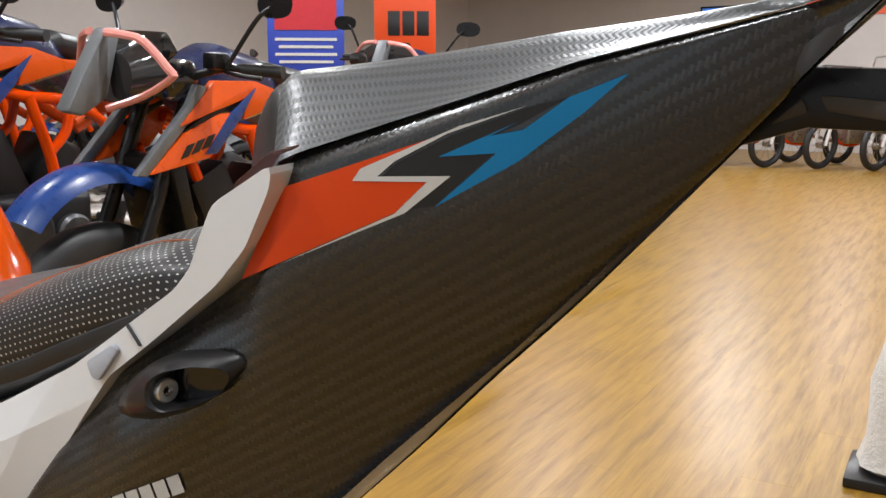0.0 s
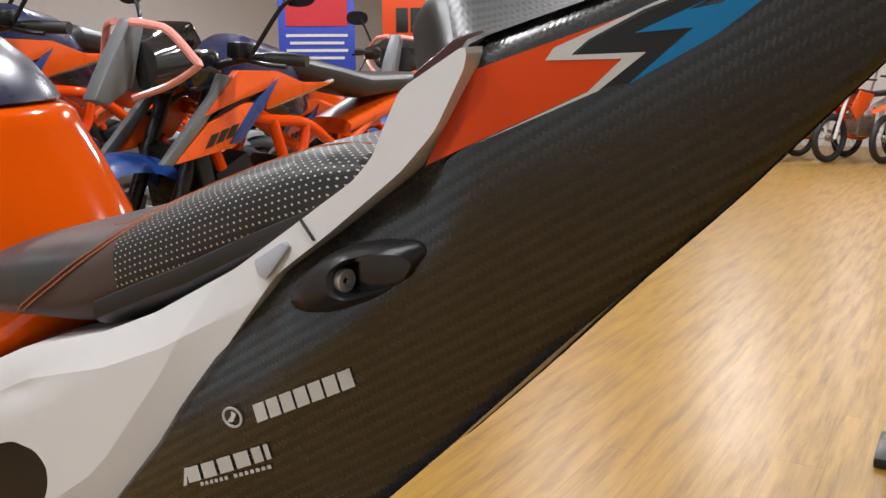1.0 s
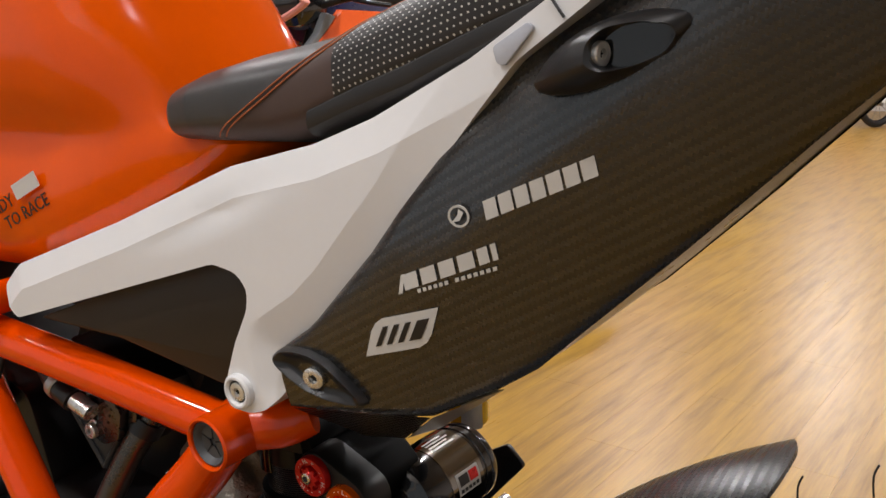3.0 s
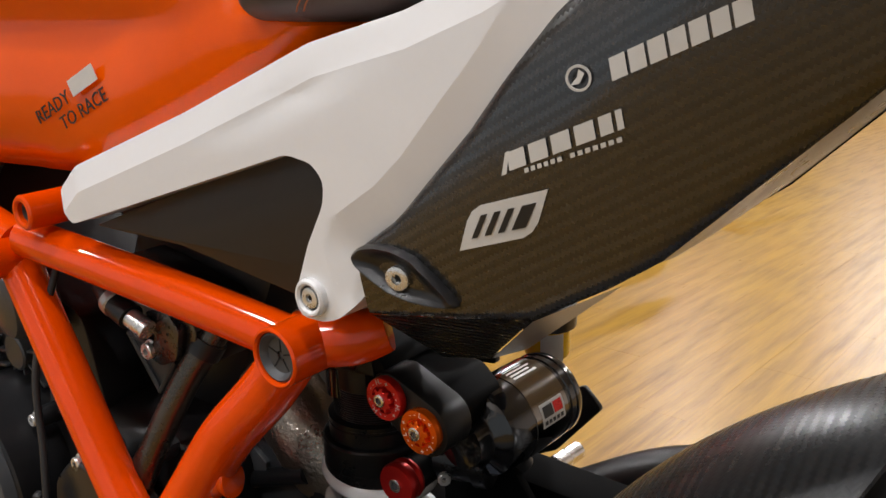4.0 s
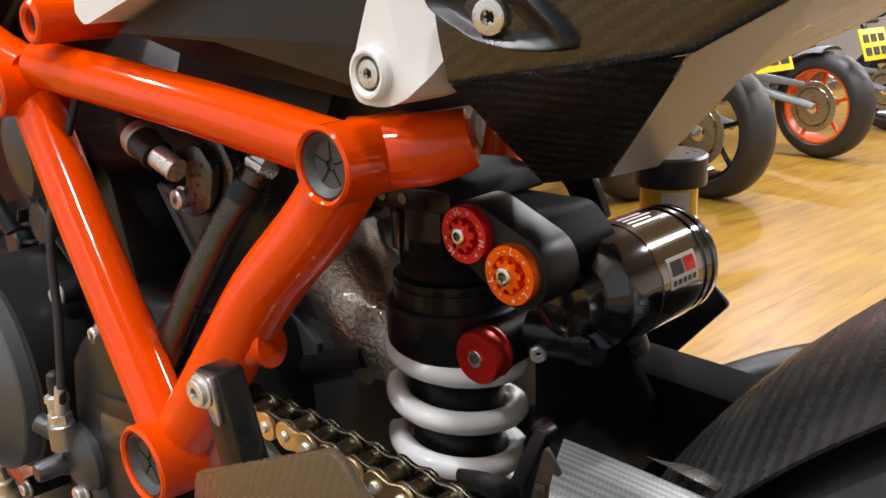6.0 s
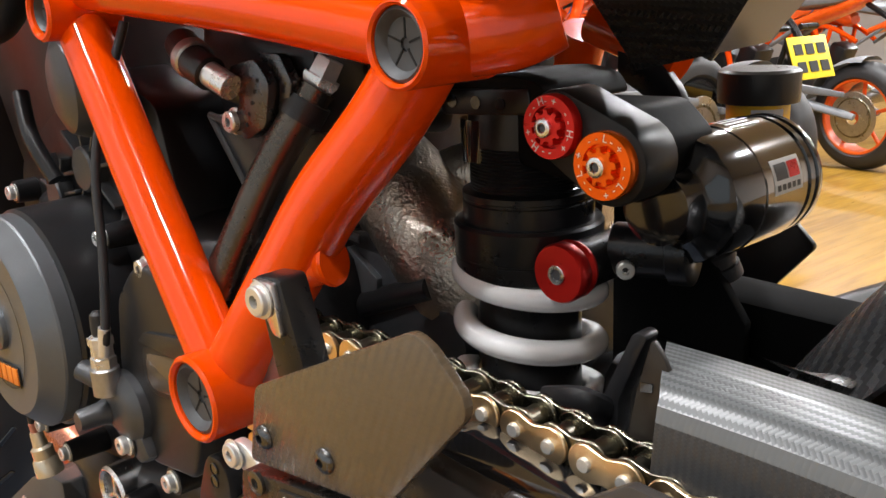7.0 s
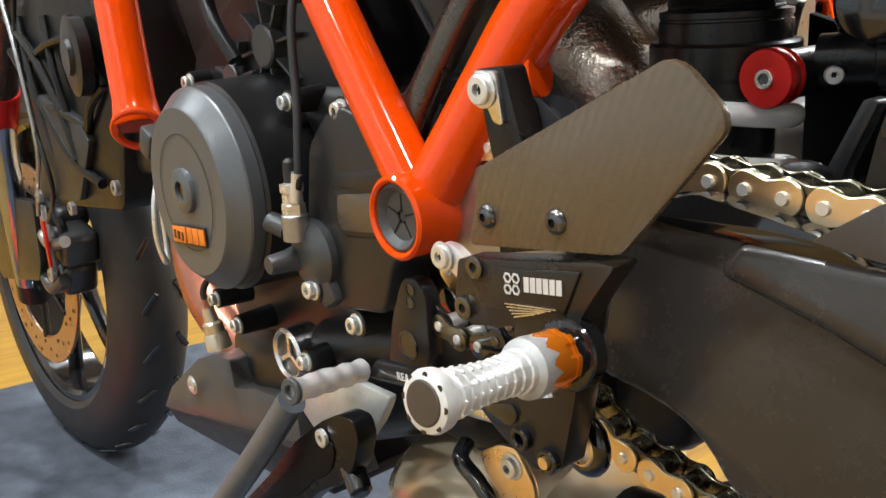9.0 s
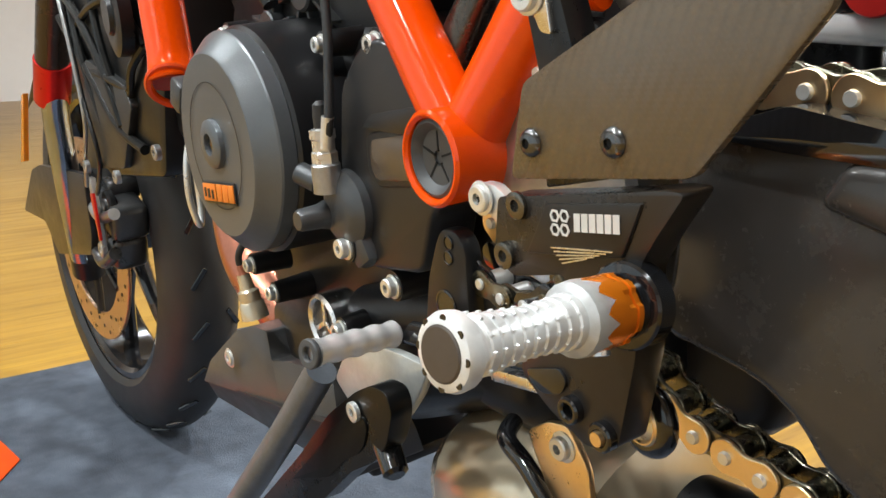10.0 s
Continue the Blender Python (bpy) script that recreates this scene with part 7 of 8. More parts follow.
def naked_bike(m, shell, rim, accent, label, group, plate_on=True, seat_mat=None):
    b = thing("parked_motorcycle", m, label, "motorcycle", group)
    far_wheel(b, (-0.72, 0, 0.3), 0.3, 0.12, rim, 5)
    far_wheel(b, (0.72, 0, 0.315), 0.315, 0.18, rim, 5)
    for s in (-1, 1):
        f = part("fork_leg", tube([(-0.72, 0.1 * s, 0.3), (-0.62, 0.1 * s, 0.55), (-0.47, 0.1 * s, 0.95)], 0.024, 14), BLACK, b)
        part("fork_slider", tube([(-0.73, 0.1 * s, 0.29), (-0.655, 0.1 * s, 0.48)], 0.03, 14), STEELB, f)
        part("caliper", box((-0.62, 0.11 * s, 0.33), (0.07, 0.05, 0.1), (0, 25, 0), 0.012), BLACK, f)
    part("front_mudguard", sheet(lambda u, v: Vector((-0.72 + (0.325 - 0.05 * abs(2 * v - 1) ** 3) * math.cos(radians(30 + 115 * u)), 0.085 * (2 * v - 1), 0.45 + (0.325 - 0.05 * abs(2 * v - 1) ** 3) * math.sin(radians(30 + 115 * u)))), 18, 10), accent, b, "glossy front mudguard")
    # headlight: a split lamp behind a frame
    hl = part("headlight", loft([oval((-0.6 - 0.03 * k, 0, 1.045 - 0.012 * k), 0.17 - 0.035 * k, 0.105 - 0.015 * k, 20, 2.2) for k in range(3)]), LENS, b, "smoky split headlight")
    for s in (-1, 1):
        part("lamp_rim", tube([(-0.7, 0.035 * s, 1.145), (-0.675, 0.09 * s, 1.14), (-0.65, 0.14 * s, 1.125), (-0.615, 0.205 * s, 1.05), (-0.61, 0.21 * s, 1.03), (-0.66, 0.15 * s, 0.975), (-0.73, 0.08 * s, 0.935)], 0.014, 8, 3, flat=0.7), PINK, hl, "pale red lamp rim")
    part("lamp_bridge", prism([(-0.69, 1.155), (-0.64, 1.16), (-0.69, 0.96), (-0.77, 0.91), (-0.82, 0.925), (-0.76, 1.04)], -0.032, 0.032, 0.01), GREYP, hl)
    bar = part("handlebar", tube([(-0.36, -0.36, 1.06), (-0.42, -0.22, 1.06), (-0.47, -0.08, 1.02), (-0.47, 0.08, 1.02), (-0.42, 0.22, 1.06), (-0.36, 0.36, 1.06)], 0.013, 12), BLACK, b)
    for s in (-1, 1):
        part("grip", tube([(-0.355, 0.39 * s, 1.06), (-0.4, 0.27 * s, 1.06)], 0.019, 12), RUBBER, bar)
        part("lever", tube([(-0.42, 0.22 * s, 1.05), (-0.45, 0.3 * s, 1.045), (-0.43, 0.38 * s, 1.04)], 0.007, 8), BLACK, bar)
        part("master_cylinder", box((-0.44, 0.2 * s, 1.08), (0.06, 0.06, 0.05), bevel=0.01), BLACK, bar)
        mir = part("mirror_stem", tube([(-0.43, 0.24 * s, 1.07), (-0.4, 0.32 * s, 1.2), (-0.38, 0.36 * s, 1.24)], 0.007, 8), BLACK, bar)
        part("mirror", loft([oval((-0.385 + 0.02 * k, 0.38 * s, 1.25), 0.07 - 0.02 * k, 0.04 - 0.012 * k, 16, 2.5) for k in range(3)]), BLACK, mir)
    part("instrument_cowl", join(box((-0.55, 0, 1.1), (0.1, 0.2, 0.08), (0, -35, 0), 0.015), box((-0.5, 0.0, 1.02), (0.14, 0.26, 0.1), (0, -15, 0), 0.03)), GLOSSBLACK, b, "black instrument cowl")
    part("tank", loft([oval((x, 0, z), w, h, 24, 2.8) for x, z, h, w in ((-0.44, 1.0, 0.05, 0.06), (-0.4, 1.0, 0.09, 0.11), (-0.3, 1.02, 0.11, 0.14), (-0.16, 1.0, 0.1, 0.13), (-0.04, 0.93, 0.08, 0.09), (0.02, 0.9, 0.03, 0.05))]), NAVY if accent is BLUEP else shell, b)
    for s in (-1, 1):
        sh = part("shroud", prism(rounded([(-0.65, 0.75), (-0.52, 0.865), (-0.385, 0.92), (-0.3, 0.925), (-0.42, 0.79)], 0.012), min(0.135 * s, 0.16 * s), max(0.135 * s, 0.16 * s), 0.008), shell, b, "angular side shroud")
        part("upper_shroud", prism(rounded([(-0.54, 0.885), (-0.405, 1.02), (-0.24, 1.02), (-0.12, 0.985), (0.03, 0.985), (-0.06, 0.965), (-0.29, 0.9), (-0.27, 0.97), (-0.35, 0.945), (-0.405, 0.93)], 0.008), min(0.13 * s, 0.158 * s), max(0.13 * s, 0.158 * s), 0.008), shell, sh)
        part("shroud_gap", prism([(-0.52, 0.87), (-0.4, 0.935), (-0.3, 0.98), (-0.27, 0.97), (-0.37, 0.925), (-0.5, 0.855)], min(0.13 * s, 0.15 * s), max(0.13 * s, 0.15 * s), 0.002), BLACK, sh)
        part("shroud_stripe", prism([(-0.24, 1.0), (-0.345, 0.923), (-0.445, 0.8), (-0.4, 0.8), (-0.3, 0.91)], min(0.158 * s, 0.164 * s), max(0.158 * s, 0.164 * s), 0.001), BLUEP, sh, "blue stripe")
        for k in range(3):
            part("shroud_mark", prism([(-0.54 + 0.04 * k, 0.79 + 0.012 * k), (-0.515 + 0.04 * k, 0.83 + 0.012 * k), (-0.485 + 0.04 * k, 0.838 + 0.012 * k), (-0.51 + 0.04 * k, 0.798 + 0.012 * k)], min(0.158 * s, 0.163 * s), max(0.158 * s, 0.163 * s), 0.001), DECAL_BLACK, sh)
        part("radiator_wing", prism([(-0.69, 0.75), (-0.5, 0.95), (-0.47, 1.01), (-0.43, 1.0), (-0.52, 0.875), (-0.65, 0.745)], min(0.125 * s, 0.155 * s), max(0.125 * s, 0.155 * s), 0.006), GREYP, b)
        part("seat_rail_trim", tube([(-0.27, 0.14 * s, 0.905), (-0.1, 0.14 * s, 0.95), (0.08, 0.12 * s, 0.995)], 0.009, 8), STEELB, b)
        part("frame_tube", tube([(-0.38, 0.12 * s, 0.89), (-0.25, 0.14 * s, 0.865), (-0.08, 0.14 * s, 0.845), (0.12, 0.11 * s, 0.74)], 0.019, 12), ORANGE, b)
        part("frame_tube", tube([(-0.25, 0.145 * s, 0.87), (-0.18, 0.15 * s, 0.68), (-0.14, 0.14 * s, 0.52)], 0.019, 12), ORANGE, b)
        part("frame_tube", tube([(-0.09, 0.145 * s, 0.845), (-0.115, 0.15 * s, 0.75), (-0.18, 0.15 * s, 0.68)], 0.017, 12), ORANGE, b)
        part("frame_tube", tube([(-0.48, 0.12 * s, 0.8), (-0.44, 0.12 * s, 0.72)], 0.018, 10), ORANGE, b)
        part("subframe_tube", tube([(0.12, 0.1 * s, 0.72), (0.4, 0.08 * s, 0.88), (0.62, 0.06 * s, 0.96)], 0.014, 10), shell if accent is BLUEP else GREYP, b)
        part("footpeg", tube([(0.08, 0.13 * s, 0.38), (0.08, 0.22 * s, 0.39)], 0.012, 10), STEELB, b)
        part("heel_plate", prism([(0.02, 0.36), (0.06, 0.5), (0.16, 0.48), (0.12, 0.34)], min(0.125 * s, 0.132 * s), max(0.125 * s, 0.132 * s), 0.002), BLACK, b)
    part("engine", join(box((-0.2, 0, 0.42), (0.4, 0.3, 0.26), bevel=0.04, seg=3), box((-0.33, 0, 0.62), (0.16, 0.22, 0.26), (0, -25, 0), 0.02), box((-0.1, 0, 0.62), (0.14, 0.18, 0.2), (0, 25, 0), 0.02)), DARKCAST, b)
    for x, z, r in ((-0.28, 0.42, 0.1), (-0.1, 0.4, 0.07)):
        part("engine_cover", lathe((x, -0.14, z), LEFT, [(0, r), (0.03, r), (0.04, r * 0.85), (0.042, 0)], 28), CAST, b)
    part("radiator", box((-0.5, 0, 0.66), (0.05, 0.28, 0.26), (0, -15, 0), 0.008), BLACK, b)
    part("exhaust_header", tube([(-0.4, -0.05, 0.6), (-0.52, -0.06, 0.45), (-0.46, -0.06, 0.28), (-0.2, -0.04, 0.24), (0.1, 0.05, 0.26)], 0.027, 14), TITAN, b, "heat-tinted exhaust header")
    part("muffler", tube([(0.1, 0.1, 0.28), (0.3, 0.17, 0.36), (0.62, 0.19, 0.5)], [0.05, 0.065, 0.055], 18), STEELB, b)
    part("seat", loft([oval((x, 0, z), w, h, 20, 2.6) for x, z, h, w in ((-0.14, 1.02, 0.03, 0.06), (-0.08, 1.03, 0.05, 0.11), (0.1, 1.0, 0.05, 0.14), (0.3, 0.97, 0.05, 0.12), (0.55, 0.98, 0.04, 0.1), (0.68, 1.0, 0.02, 0.06))]), seat_mat or VINYL, b, "grey-black seat")
    part("tail", loft([oval((x, 0, z), w, h, 20, 2.6) for x, z, h, w in ((0.2, 0.82, 0.03, 0.1), (0.4, 0.88, 0.045, 0.11), (0.62, 0.95, 0.04, 0.08), (0.8, 1.02, 0.02, 0.04))]), shell, b, "orange tail")
    part("tail_lamp", box((0.8, 0, 1.0), (0.03, 0.06, 0.025), bevel=0.006), RED, b)
    for s in (-1, 1):
        part("swingarm", tube([(0.06, 0.1 * s, 0.42), (0.4, 0.12 * s, 0.38), (0.74, 0.12 * s, 0.32)], [0.035, 0.032, 0.022], 12, flat=0.6), STEELB if accent is BLUEP else GREYP, b)
    part("sprocket", ring((0.72, -0.105, 0.315), (0, 1, 0), 0.04, 0.11, 0.008, 0.001, 36), STEELB, b)
    part("chain", torus((0.72, -0.1, 0.315), (0, 1, 0), 0.112, 0.008, 36, 6), CHAINSTEEL, b)
    part("chain_cover", prism([(0.05, 0.5), (0.3, 0.5), (0.66, 0.46), (0.66, 0.43), (0.3, 0.44)], -0.13, -0.1, 0.006), GREYP, b)
    part("rear_hugger", sheet(lambda u, v: Vector((0.72 + 0.34 * math.cos(radians(165 - 80 * u)), 0.1 * (2 * v - 1), 0.315 + (0.345 - 0.03 * abs(2 * v - 1) ** 3) * math.sin(radians(165 - 80 * u)))), 12, 8), GREYP, b)
    if plate_on:
        h = part("plate_hanger", tube([(0.7, 0, 0.95), (0.9, 0, 0.82), (1.0, 0, 0.66)], 0.016, 10), BLACK, b)
        pl = part("number_plate", box((1.01, 0, 0.68), (0.006, 0.24, 0.18), (0, -20, 0), 0.002), YELLOW, h, "yellow number plate with dark bars")
        for r in range(2):
            for k in range(3):
                part("plate_bar", box((1.0165 - 0.026 * (1 - r) + 0.012, -0.07 + 0.07 * k, 0.715 - 0.07 * r), (0.003, 0.05, 0.045), (0, -20, 0), 0), DECAL_BLACK, pl)
        for s in (-1, 1):
            part("indicator", tube([(0.92, 0.04 * s, 0.8), (0.93, 0.13 * s, 0.8)], 0.014, 8), BLACK, h)
    return b


def dirt_bike(m, label):
    b = thing("dirt_bike", m, label, "motorcycle", "row of dirt bikes")
    for c, r in (((-0.74, 0, 0.34), 0.34), ((0.74, 0, 0.33), 0.33)):
        t = part("wheel", torus(c, (0, 1, 0), r - 0.045, 0.045, 40, 10), RUBBER, b)
        part("rim", torus(c, (0, 1, 0), r - 0.085, 0.012, 40, 6), BLACK, t)
        part("hub", lathe((c[0], -0.05, c[2]), (0, 1, 0), [(0, 0.045), (0.1, 0.045)], 16), STEELB, t)
        for k in range(10):
            a = 2 * math.pi * k / 10
            part("spoke", tube([(c[0], 0, c[2]), (c[0] + (r - 0.09) * math.cos(a), 0, c[2] + (r - 0.09) * math.sin(a))], 0.004, 5), STEELB, t)
    for s in (-1, 1):
        part("fork_leg", tube([(-0.75, 0.09 * s, 0.34), (-0.66, 0.09 * s, 0.7), (-0.55, 0.09 * s, 1.0)], [0.024, 0.026, 0.022], 12), WHITEP, b)
        part("shroud", prism(rounded([(-0.55, 0.75), (-0.4, 1.0), (-0.1, 0.95), (-0.2, 0.75), (-0.42, 0.6)], 0.02), min(0.12 * s, 0.15 * s), max(0.12 * s, 0.15 * s), 0.01), SHELL, b)
        part("side_panel", prism([(0.1, 0.75), (0.5, 0.9), (0.5, 0.72), (0.15, 0.6)], min(0.09 * s, 0.11 * s), max(0.09 * s, 0.11 * s), 0.006), WHITEP, b)
    part("front_mudguard", sheet(lambda u, v: Vector((-1.15 + 0.75 * u, 0.09 * (2 * v - 1) * (0.6 + 0.4 * u), 0.72 + 0.1 * math.sin(math.pi * u * 0.8) - 0.03 * abs(2 * v - 1))), 12, 6), SHELL, b)
    part("number_board", prism([(-0.68, 0.85), (-0.6, 1.1), (-0.57, 1.1), (-0.63, 0.85)], -0.1, 0.1, 0.01), WHITEP, b)
    part("handlebar", tube([(-0.44, -0.4, 1.16), (-0.5, -0.2, 1.15), (-0.53, 0, 1.08), (-0.5, 0.2, 1.15), (-0.44, 0.4, 1.16)], 0.014, 10), BLACK, b)
    part("engine", join(box((-0.15, 0, 0.5), (0.36, 0.26, 0.3), bevel=0.04), box((-0.25, 0, 0.72), (0.14, 0.16, 0.22), (0, -10, 0), 0.02)), STEELB, b)
    part("frame_tube", tube([(-0.52, 0, 0.92), (-0.45, 0, 0.5), (-0.3, 0, 0.34), (0.1, 0, 0.36), (0.15, 0, 0.75)], 0.02, 10), ORANGE, b)
    part("seat", loft([oval((x, 0, z), 0.07, 0.04, 16, 2.6) for x, z in ((-0.3, 0.98), (0.1, 0.94), (0.6, 0.98))]), VINYL, b)
    part("tail", loft([oval((x, 0, z), w, 0.02, 16, 2.6) for x, z, w in ((0.4, 0.92, 0.1), (0.9, 1.0, 0.08))]), SHELL, b)
    part("swingarm", tube([(0.1, 0.06, 0.45), (0.74, 0.1, 0.33)], 0.028, 10), STEELB, b)
    return b


def heading(x, y, deg, s=1.0):
    """Bike pose on the floor: deg turns its nose from -x, counterclockwise."""
    return Matrix.Translation((x, y, 0)) @ pose(0, 0, 0, 4, 0, deg) @ Matrix.Diagonal((s, s, s, 1))


first = naked_bike(heading(-1.96, 2.37, 86, 1.12), SHELL, GLOSSBLACK, BLUEP, "orange naked motorcycle with blue stripes parked on the wooden floor", "parked street bikes", False)
second = naked_bike(heading(-2.36, 3.66, -14, 1.0), SHELL, GLOSSBLACK, GREYP, "orange and grey motorcycle with black wheels and a yellow plate", "parked street bikes", True, GREYP)
third = naked_bike(heading(-2.49, 5.3, -14), SHELL, ORANGERIM, GREYP, "orange and grey motorcycle with orange wheels and a yellow plate", "parked street bikes", True, GREYP)
copy_thing(second, heading(-2.65, 7.1, -16))
copy_thing(first, heading(-3.05, 2.25, 90, 1.12))
copy_thing(first, heading(-3.95, 2.7, 94, 1.12))
copy_thing(first, heading(-3.2, 5.55, 100, 1.1))
copy_thing(first, heading(-5.1, 4.6, 70))
copy_thing(first, heading(-4.9, 6.4, 62))
copy_thing(second, heading(-6.4, 6.2, 60))
copy_thing(first, heading(-4.2, 8.0, 40))
copy_thing(first, heading(-5.8, 8.6, 40))
row = dirt_bike(heading(-2.3, 13.6, 55), "orange and white dirt bike standing by the far wall")
for i in range(1, 6):
    copy_thing(row, heading(-2.3 + 0.68 * i, 13.6 + 0.1 * i, 55 + 2 * i))

# ---- signs on the far walls, screen, banner, clothes rail
SIGN = mat("orange_sign_panel", (0.85, 0.09, 0.015), 0.4, var=0.03)
sg = thing("hanging_sign", Matrix.Translation((-5.37, 8.8, 1.5)) @ pose(0, 0, 0, 0, 0, 32), "orange square sign with a dark logo shape", "sign")
part("sign_panel", prism(rounded([(-0.36, 0.0), (-0.36, 0.75), (0.36, 0.75), (0.36, 0.0)], 0.04), -0.03, 0.03, 0.006), SIGN, sg)
for p in ([(-0.2 + 0.17 * i, 0.22), (-0.2 + 0.17 * i, 0.5), (-0.06 + 0.17 * i, 0.5), (-0.06 + 0.17 * i, 0.22)] for i in range(3)):
    part("logo_shape", prism(p, -0.036, -0.03, 0.001), DECAL_BLACK, sg)
for x in (-0.25, 0.25):
    part("wire", tube([(x, 0, 0.75), (x, 0, TOP - 1.5)], 0.004, 6), STEELB, sg)
tv = thing("wall_screen", Matrix.Translation((-3.43, Y1 - 0.03, 2.25)), "wall screen showing a blue picture", "screen")
part("screen_case", box((0, 0, 0), (1.24, 0.06, 0.72), bevel=0.01), GLOSSBLACK, tv)
GLOW = bpy.data.materials.new("blue_screen_glow")
GLOW.use_nodes = True
GLOW.node_tree.nodes["Principled BSDF"].inputs["Base Color"].default_value = (0.02, 0.06, 0.2, 1)
GLOW.node_tree.nodes["Principled BSDF"].inputs["Emission Color"].default_value = (0.06, 0.22, 0.8, 1)
GLOW.node_tree.nodes["Principled BSDF"].inputs["Emission Strength"].default_value = 1.2
part("screen", box((0, -0.032, 0), (1.17, 0.006, 0.65), bevel=0), GLOW, tv, "glowing blue screen")
po = thing("framed_poster", Matrix.Translation((-5.3, Y1 - 0.05, 1.95)), "framed poster of a red machine on a wall", "poster")
part("poster_frame", box((0, 0, 0), (0.8, 0.04, 0.56), bevel=0.006), GREYP, po)
part("poster_print", box((0, -0.022, 0), (0.74, 0.004, 0.5), bevel=0), mat("grey_pink_print", (0.4, 0.33, 0.32), 0.5, var=0.4, scale=4), po)
part("poster_shape", prism([(-0.2, -0.1), (0.0, 0.12), (0.1, 0.02), (0.25, -0.06), (0.1, -0.12)], -0.028, -0.024, 0), mat("dull_red_print", (0.35, 0.05, 0.05), 0.5), po)
bl = thing("hanging_banner", Matrix.Translation((-4.27, 5.57, 1.2)) @ pose(0, 0, 0, 0, 0, 36), "blue banner with a red top and white lines", "banner")
part("banner_cloth", box((0, 0, 0.3), (0.62, 0.02, 0.7), bevel=0.002), mat("blue_print", (0.03, 0.06, 0.4), 0.5), bl)
part("banner_top", box((0, -0.012, 0.5), (0.5, 0.006, 0.25), bevel=0), mat("red_print", (0.5, 0.02, 0.03), 0.5), bl)
for k in range(4):
    part("banner_line", box((0, -0.012, 0.3 - 0.06 * k), (0.5 - 0.06 * (k % 2), 0.006, 0.022), bevel=0), DECAL_WHITE, bl)
part("banner_post", tube([(0.0, 0.03, -1.2), (0.0, 0.03, 0.66)], 0.014, 8), STEELB, bl)
tagged(part("wall_band", box((1.3, Y1 - 0.02, 2.62), (7.0, 0.03, 0.5), bevel=0), SIGN, None), kind="structure")
rail = thing("clothes_rail", Matrix.Translation((0.4, 15.6, 0)), "clothes rail hung with orange and black jackets", "clothes rail")
part("rail_bar", tube([(-1.3, 0, 0), (-1.3, 0, 1.6), (1.6, 0, 1.6), (1.6, 0, 0)], 0.02, 8, 2), STEELB, rail)
for i in range(11):
    w = 0.11 + 0.04 * ((i * 7) % 3)
    part("jacket", loft([[Vector((-1.1 + 0.25 * i + w * 0.6 * k * math.cos(a), 0.24 * k * math.sin(a), z)) for a in [2 * math.pi * q / 14 for q in range(14)]] for z, k in ((0.75, 0.9), (1.0, 1.0), (1.35, 0.95), (1.5, 0.6), (1.56, 0.15))]), (SHELL, DECAL_BLACK, SHELL, GREYP, SHELL, WHITEP)[i % 6], rail)
# cloth-wrapped stand and its dark post
st = thing("wrapped_stand", Matrix.Translation((0.385, 2.34, 0)), "white cloth-wrapped stand with a dark post", "stand")
part("wrapping", loft([[Vector((0.1 * k * (1 + 0.08 * math.sin(5 * a + z * 9)) * math.cos(a) + lean, 0.1 * k * math.sin(a), z)) for a in [2 * math.pi * q / 28 for q in range(28)]] for z, k, lean in ((0.03, 0.7, 0.0), (0.05, 1.0, 0.0), (0.12, 0.82, 0.0), (0.3, 0.95, 0.02), (0.5, 0.85, 0.06), (0.62, 0.6, 0.08), (0.65, 0.2, 0.085))]), mat("white_wrap_cloth", (0.72, 0.71, 0.68), 0.8, var=0.08, scale=14, bump=0.5, bscale=60, bdist=0.01), st)
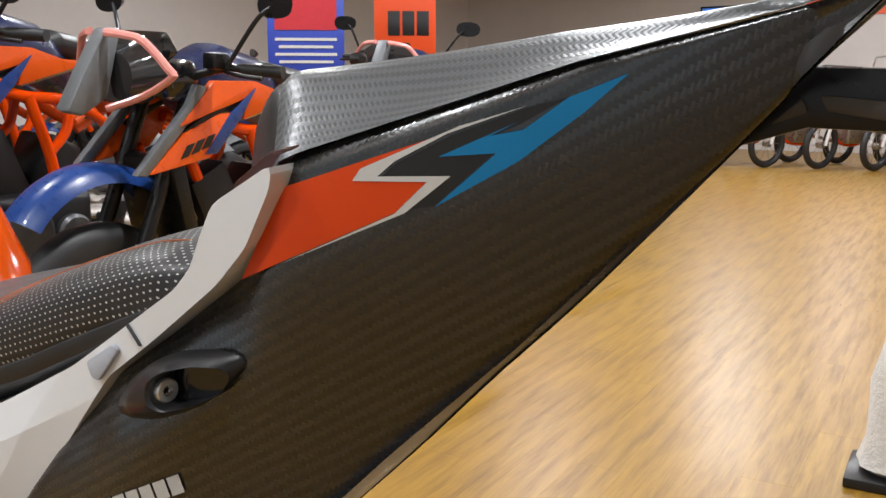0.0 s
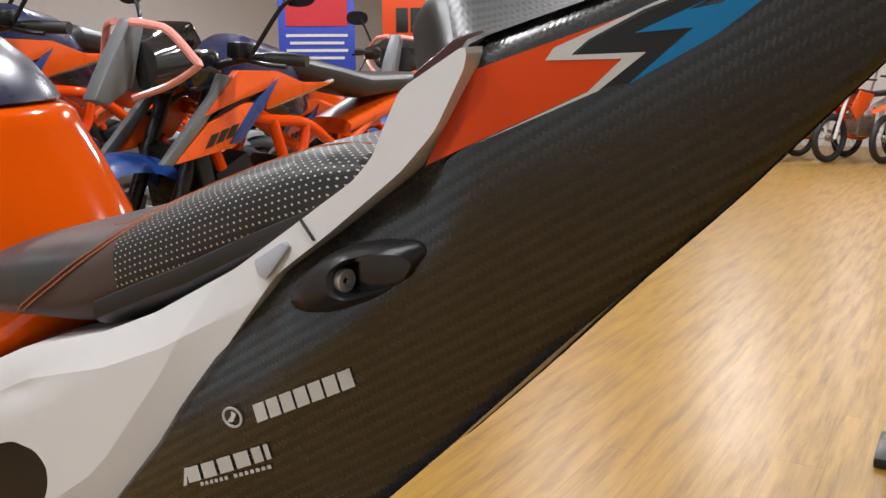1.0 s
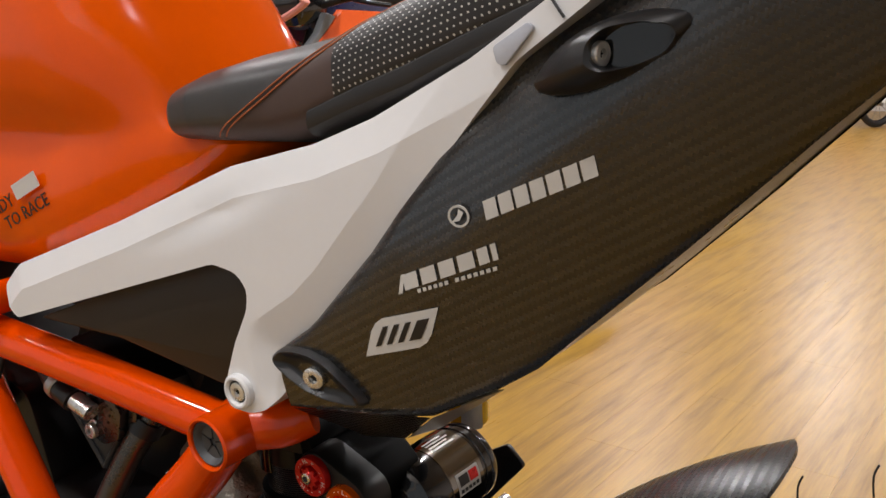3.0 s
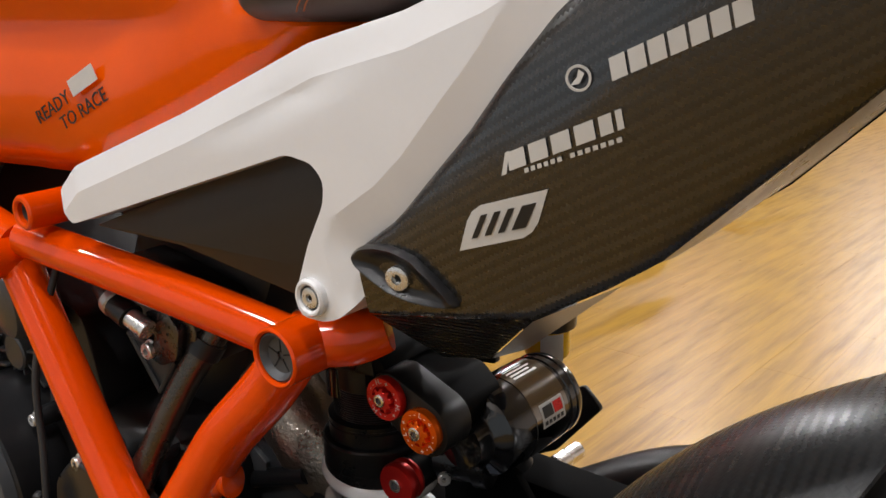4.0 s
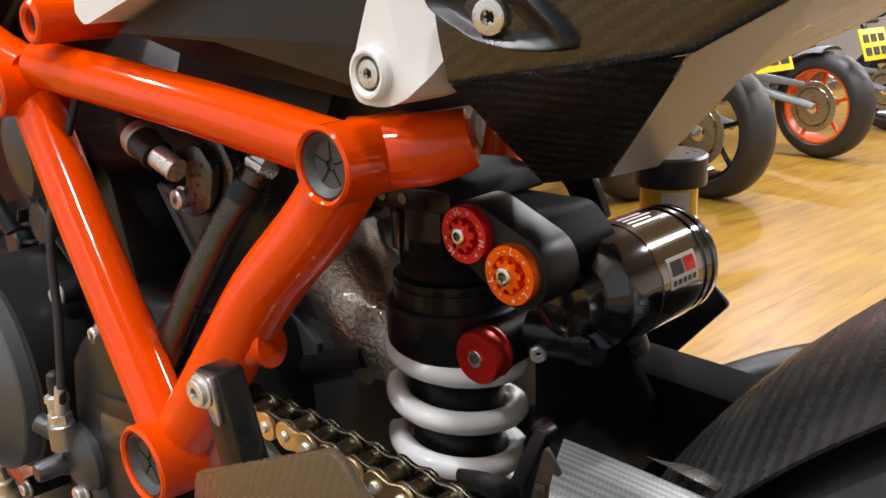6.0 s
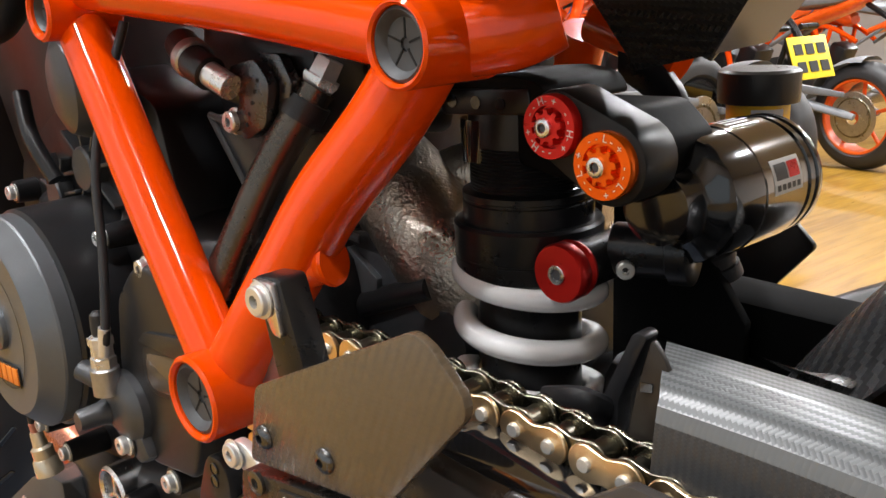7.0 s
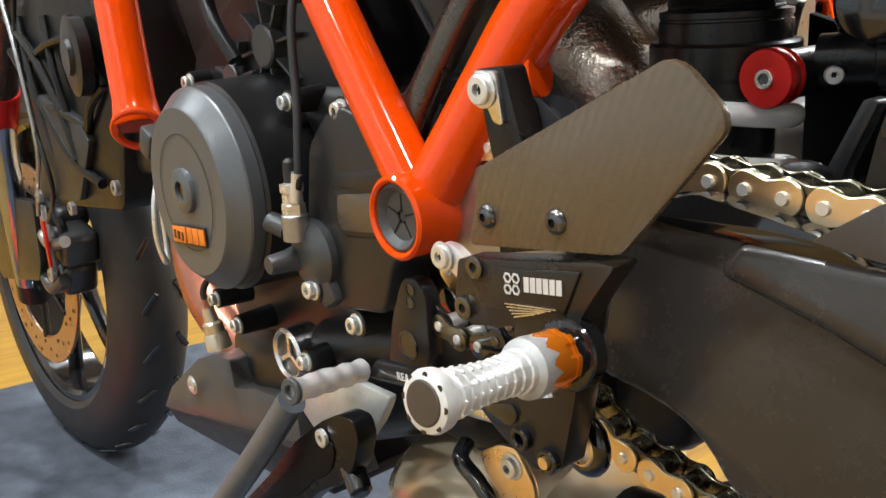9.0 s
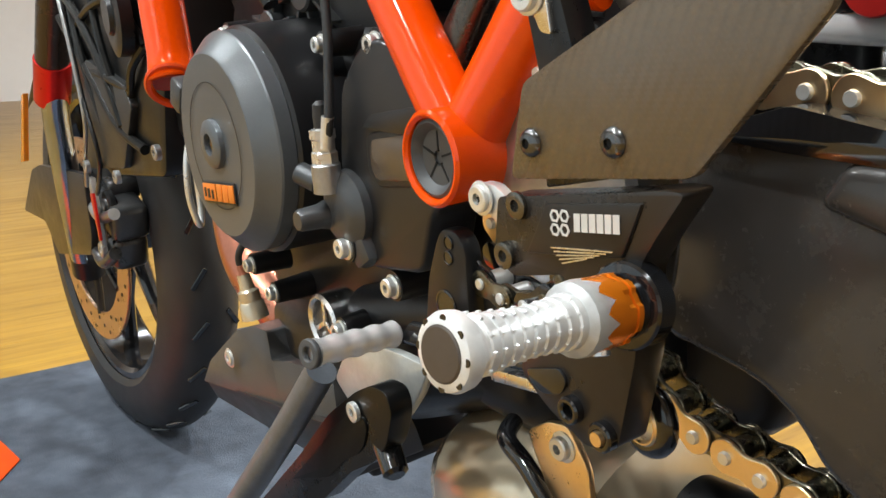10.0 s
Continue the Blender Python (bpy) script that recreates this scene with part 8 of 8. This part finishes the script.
part("post", tube([(0.0, 0.02, 0.3), (0.01, 0.02, 0.6), (0.07, 0.02, 1.2)], 0.03, 12), GLOSSBLACK, st)
part("foot", box((0.0, 0, 0.015), (0.24, 0.24, 0.03), bevel=0.006), PLASTIC, st)
# cardboard carton beside the parked bikes
tagged(part("carton", box((-3.05, 3.0, 0.3), (0.3, 0.5, 0.6), (0, 0, 20), 0.006), mat("brown_cardboard", (0.4, 0.25, 0.13), 0.8, var=0.1, scale=10), None), "brown cardboard carton standing between the parked motorcycles", "carton")

# ---------------------------------------------------------------- floor boards, last
BW, BL = 0.15, 1.3
near = box((0, 0, -0.005), (BW - 0.0006, BL - 0.0006, 0.01), bevel=0)
first_board = part("board", near, WOOD, flr)
me_board = first_board.data
cols = range(-21, 9)
done = set()
for c in cols:
    shift = (c * 0.37) % 1.0 * BL
    for r in range(0, 9):
        x, y = (c + 0.5) * BW, 0.2 + r * BL + shift
        done.add((c, r))
        ob = first_board if (c, r) == (-21, 0) else new("board", me_board)
        ob.parent = flr
        ob.location = (x, y, 0)
rest_v, rest_f = [], []
for c in range(int(X0 / BW) - 1, int(X1 / BW) + 1):
    shift = (c * 0.37) % 1.0 * BL
    for r in range(-4, 14):
        if (c, r) in done:
            continue
        x, y = (c + 0.5) * BW, 0.2 + r * BL + shift
        if not (X0 - BW < x < X1 + BW and Y0 - BL < y < Y1 + BL):
            continue
        a, b = BW / 2 - 0.0004, BL / 2 - 0.0004
        k = len(rest_v)
        xa, xb, ya, yb = max(x - a, X0 - 0.02), min(x + a, X1 + 0.02), max(y - b, Y0 - 0.02), min(y + b, Y1 + 0.02)
        if xa >= xb or ya >= yb:
            continue
        rest_v += [(xa, ya, 0), (xb, ya, 0), (xb, yb, 0), (xa, yb, 0)]
        rest_f.append((k, k + 1, k + 2, k + 3))
me = bpy.data.meshes.new("boards")
me.from_pydata(rest_v, [], rest_f)
me.materials.append(WOOD)
rest = new("boards", me)
rest.parent = flr
rest["kind"] = "stuff"
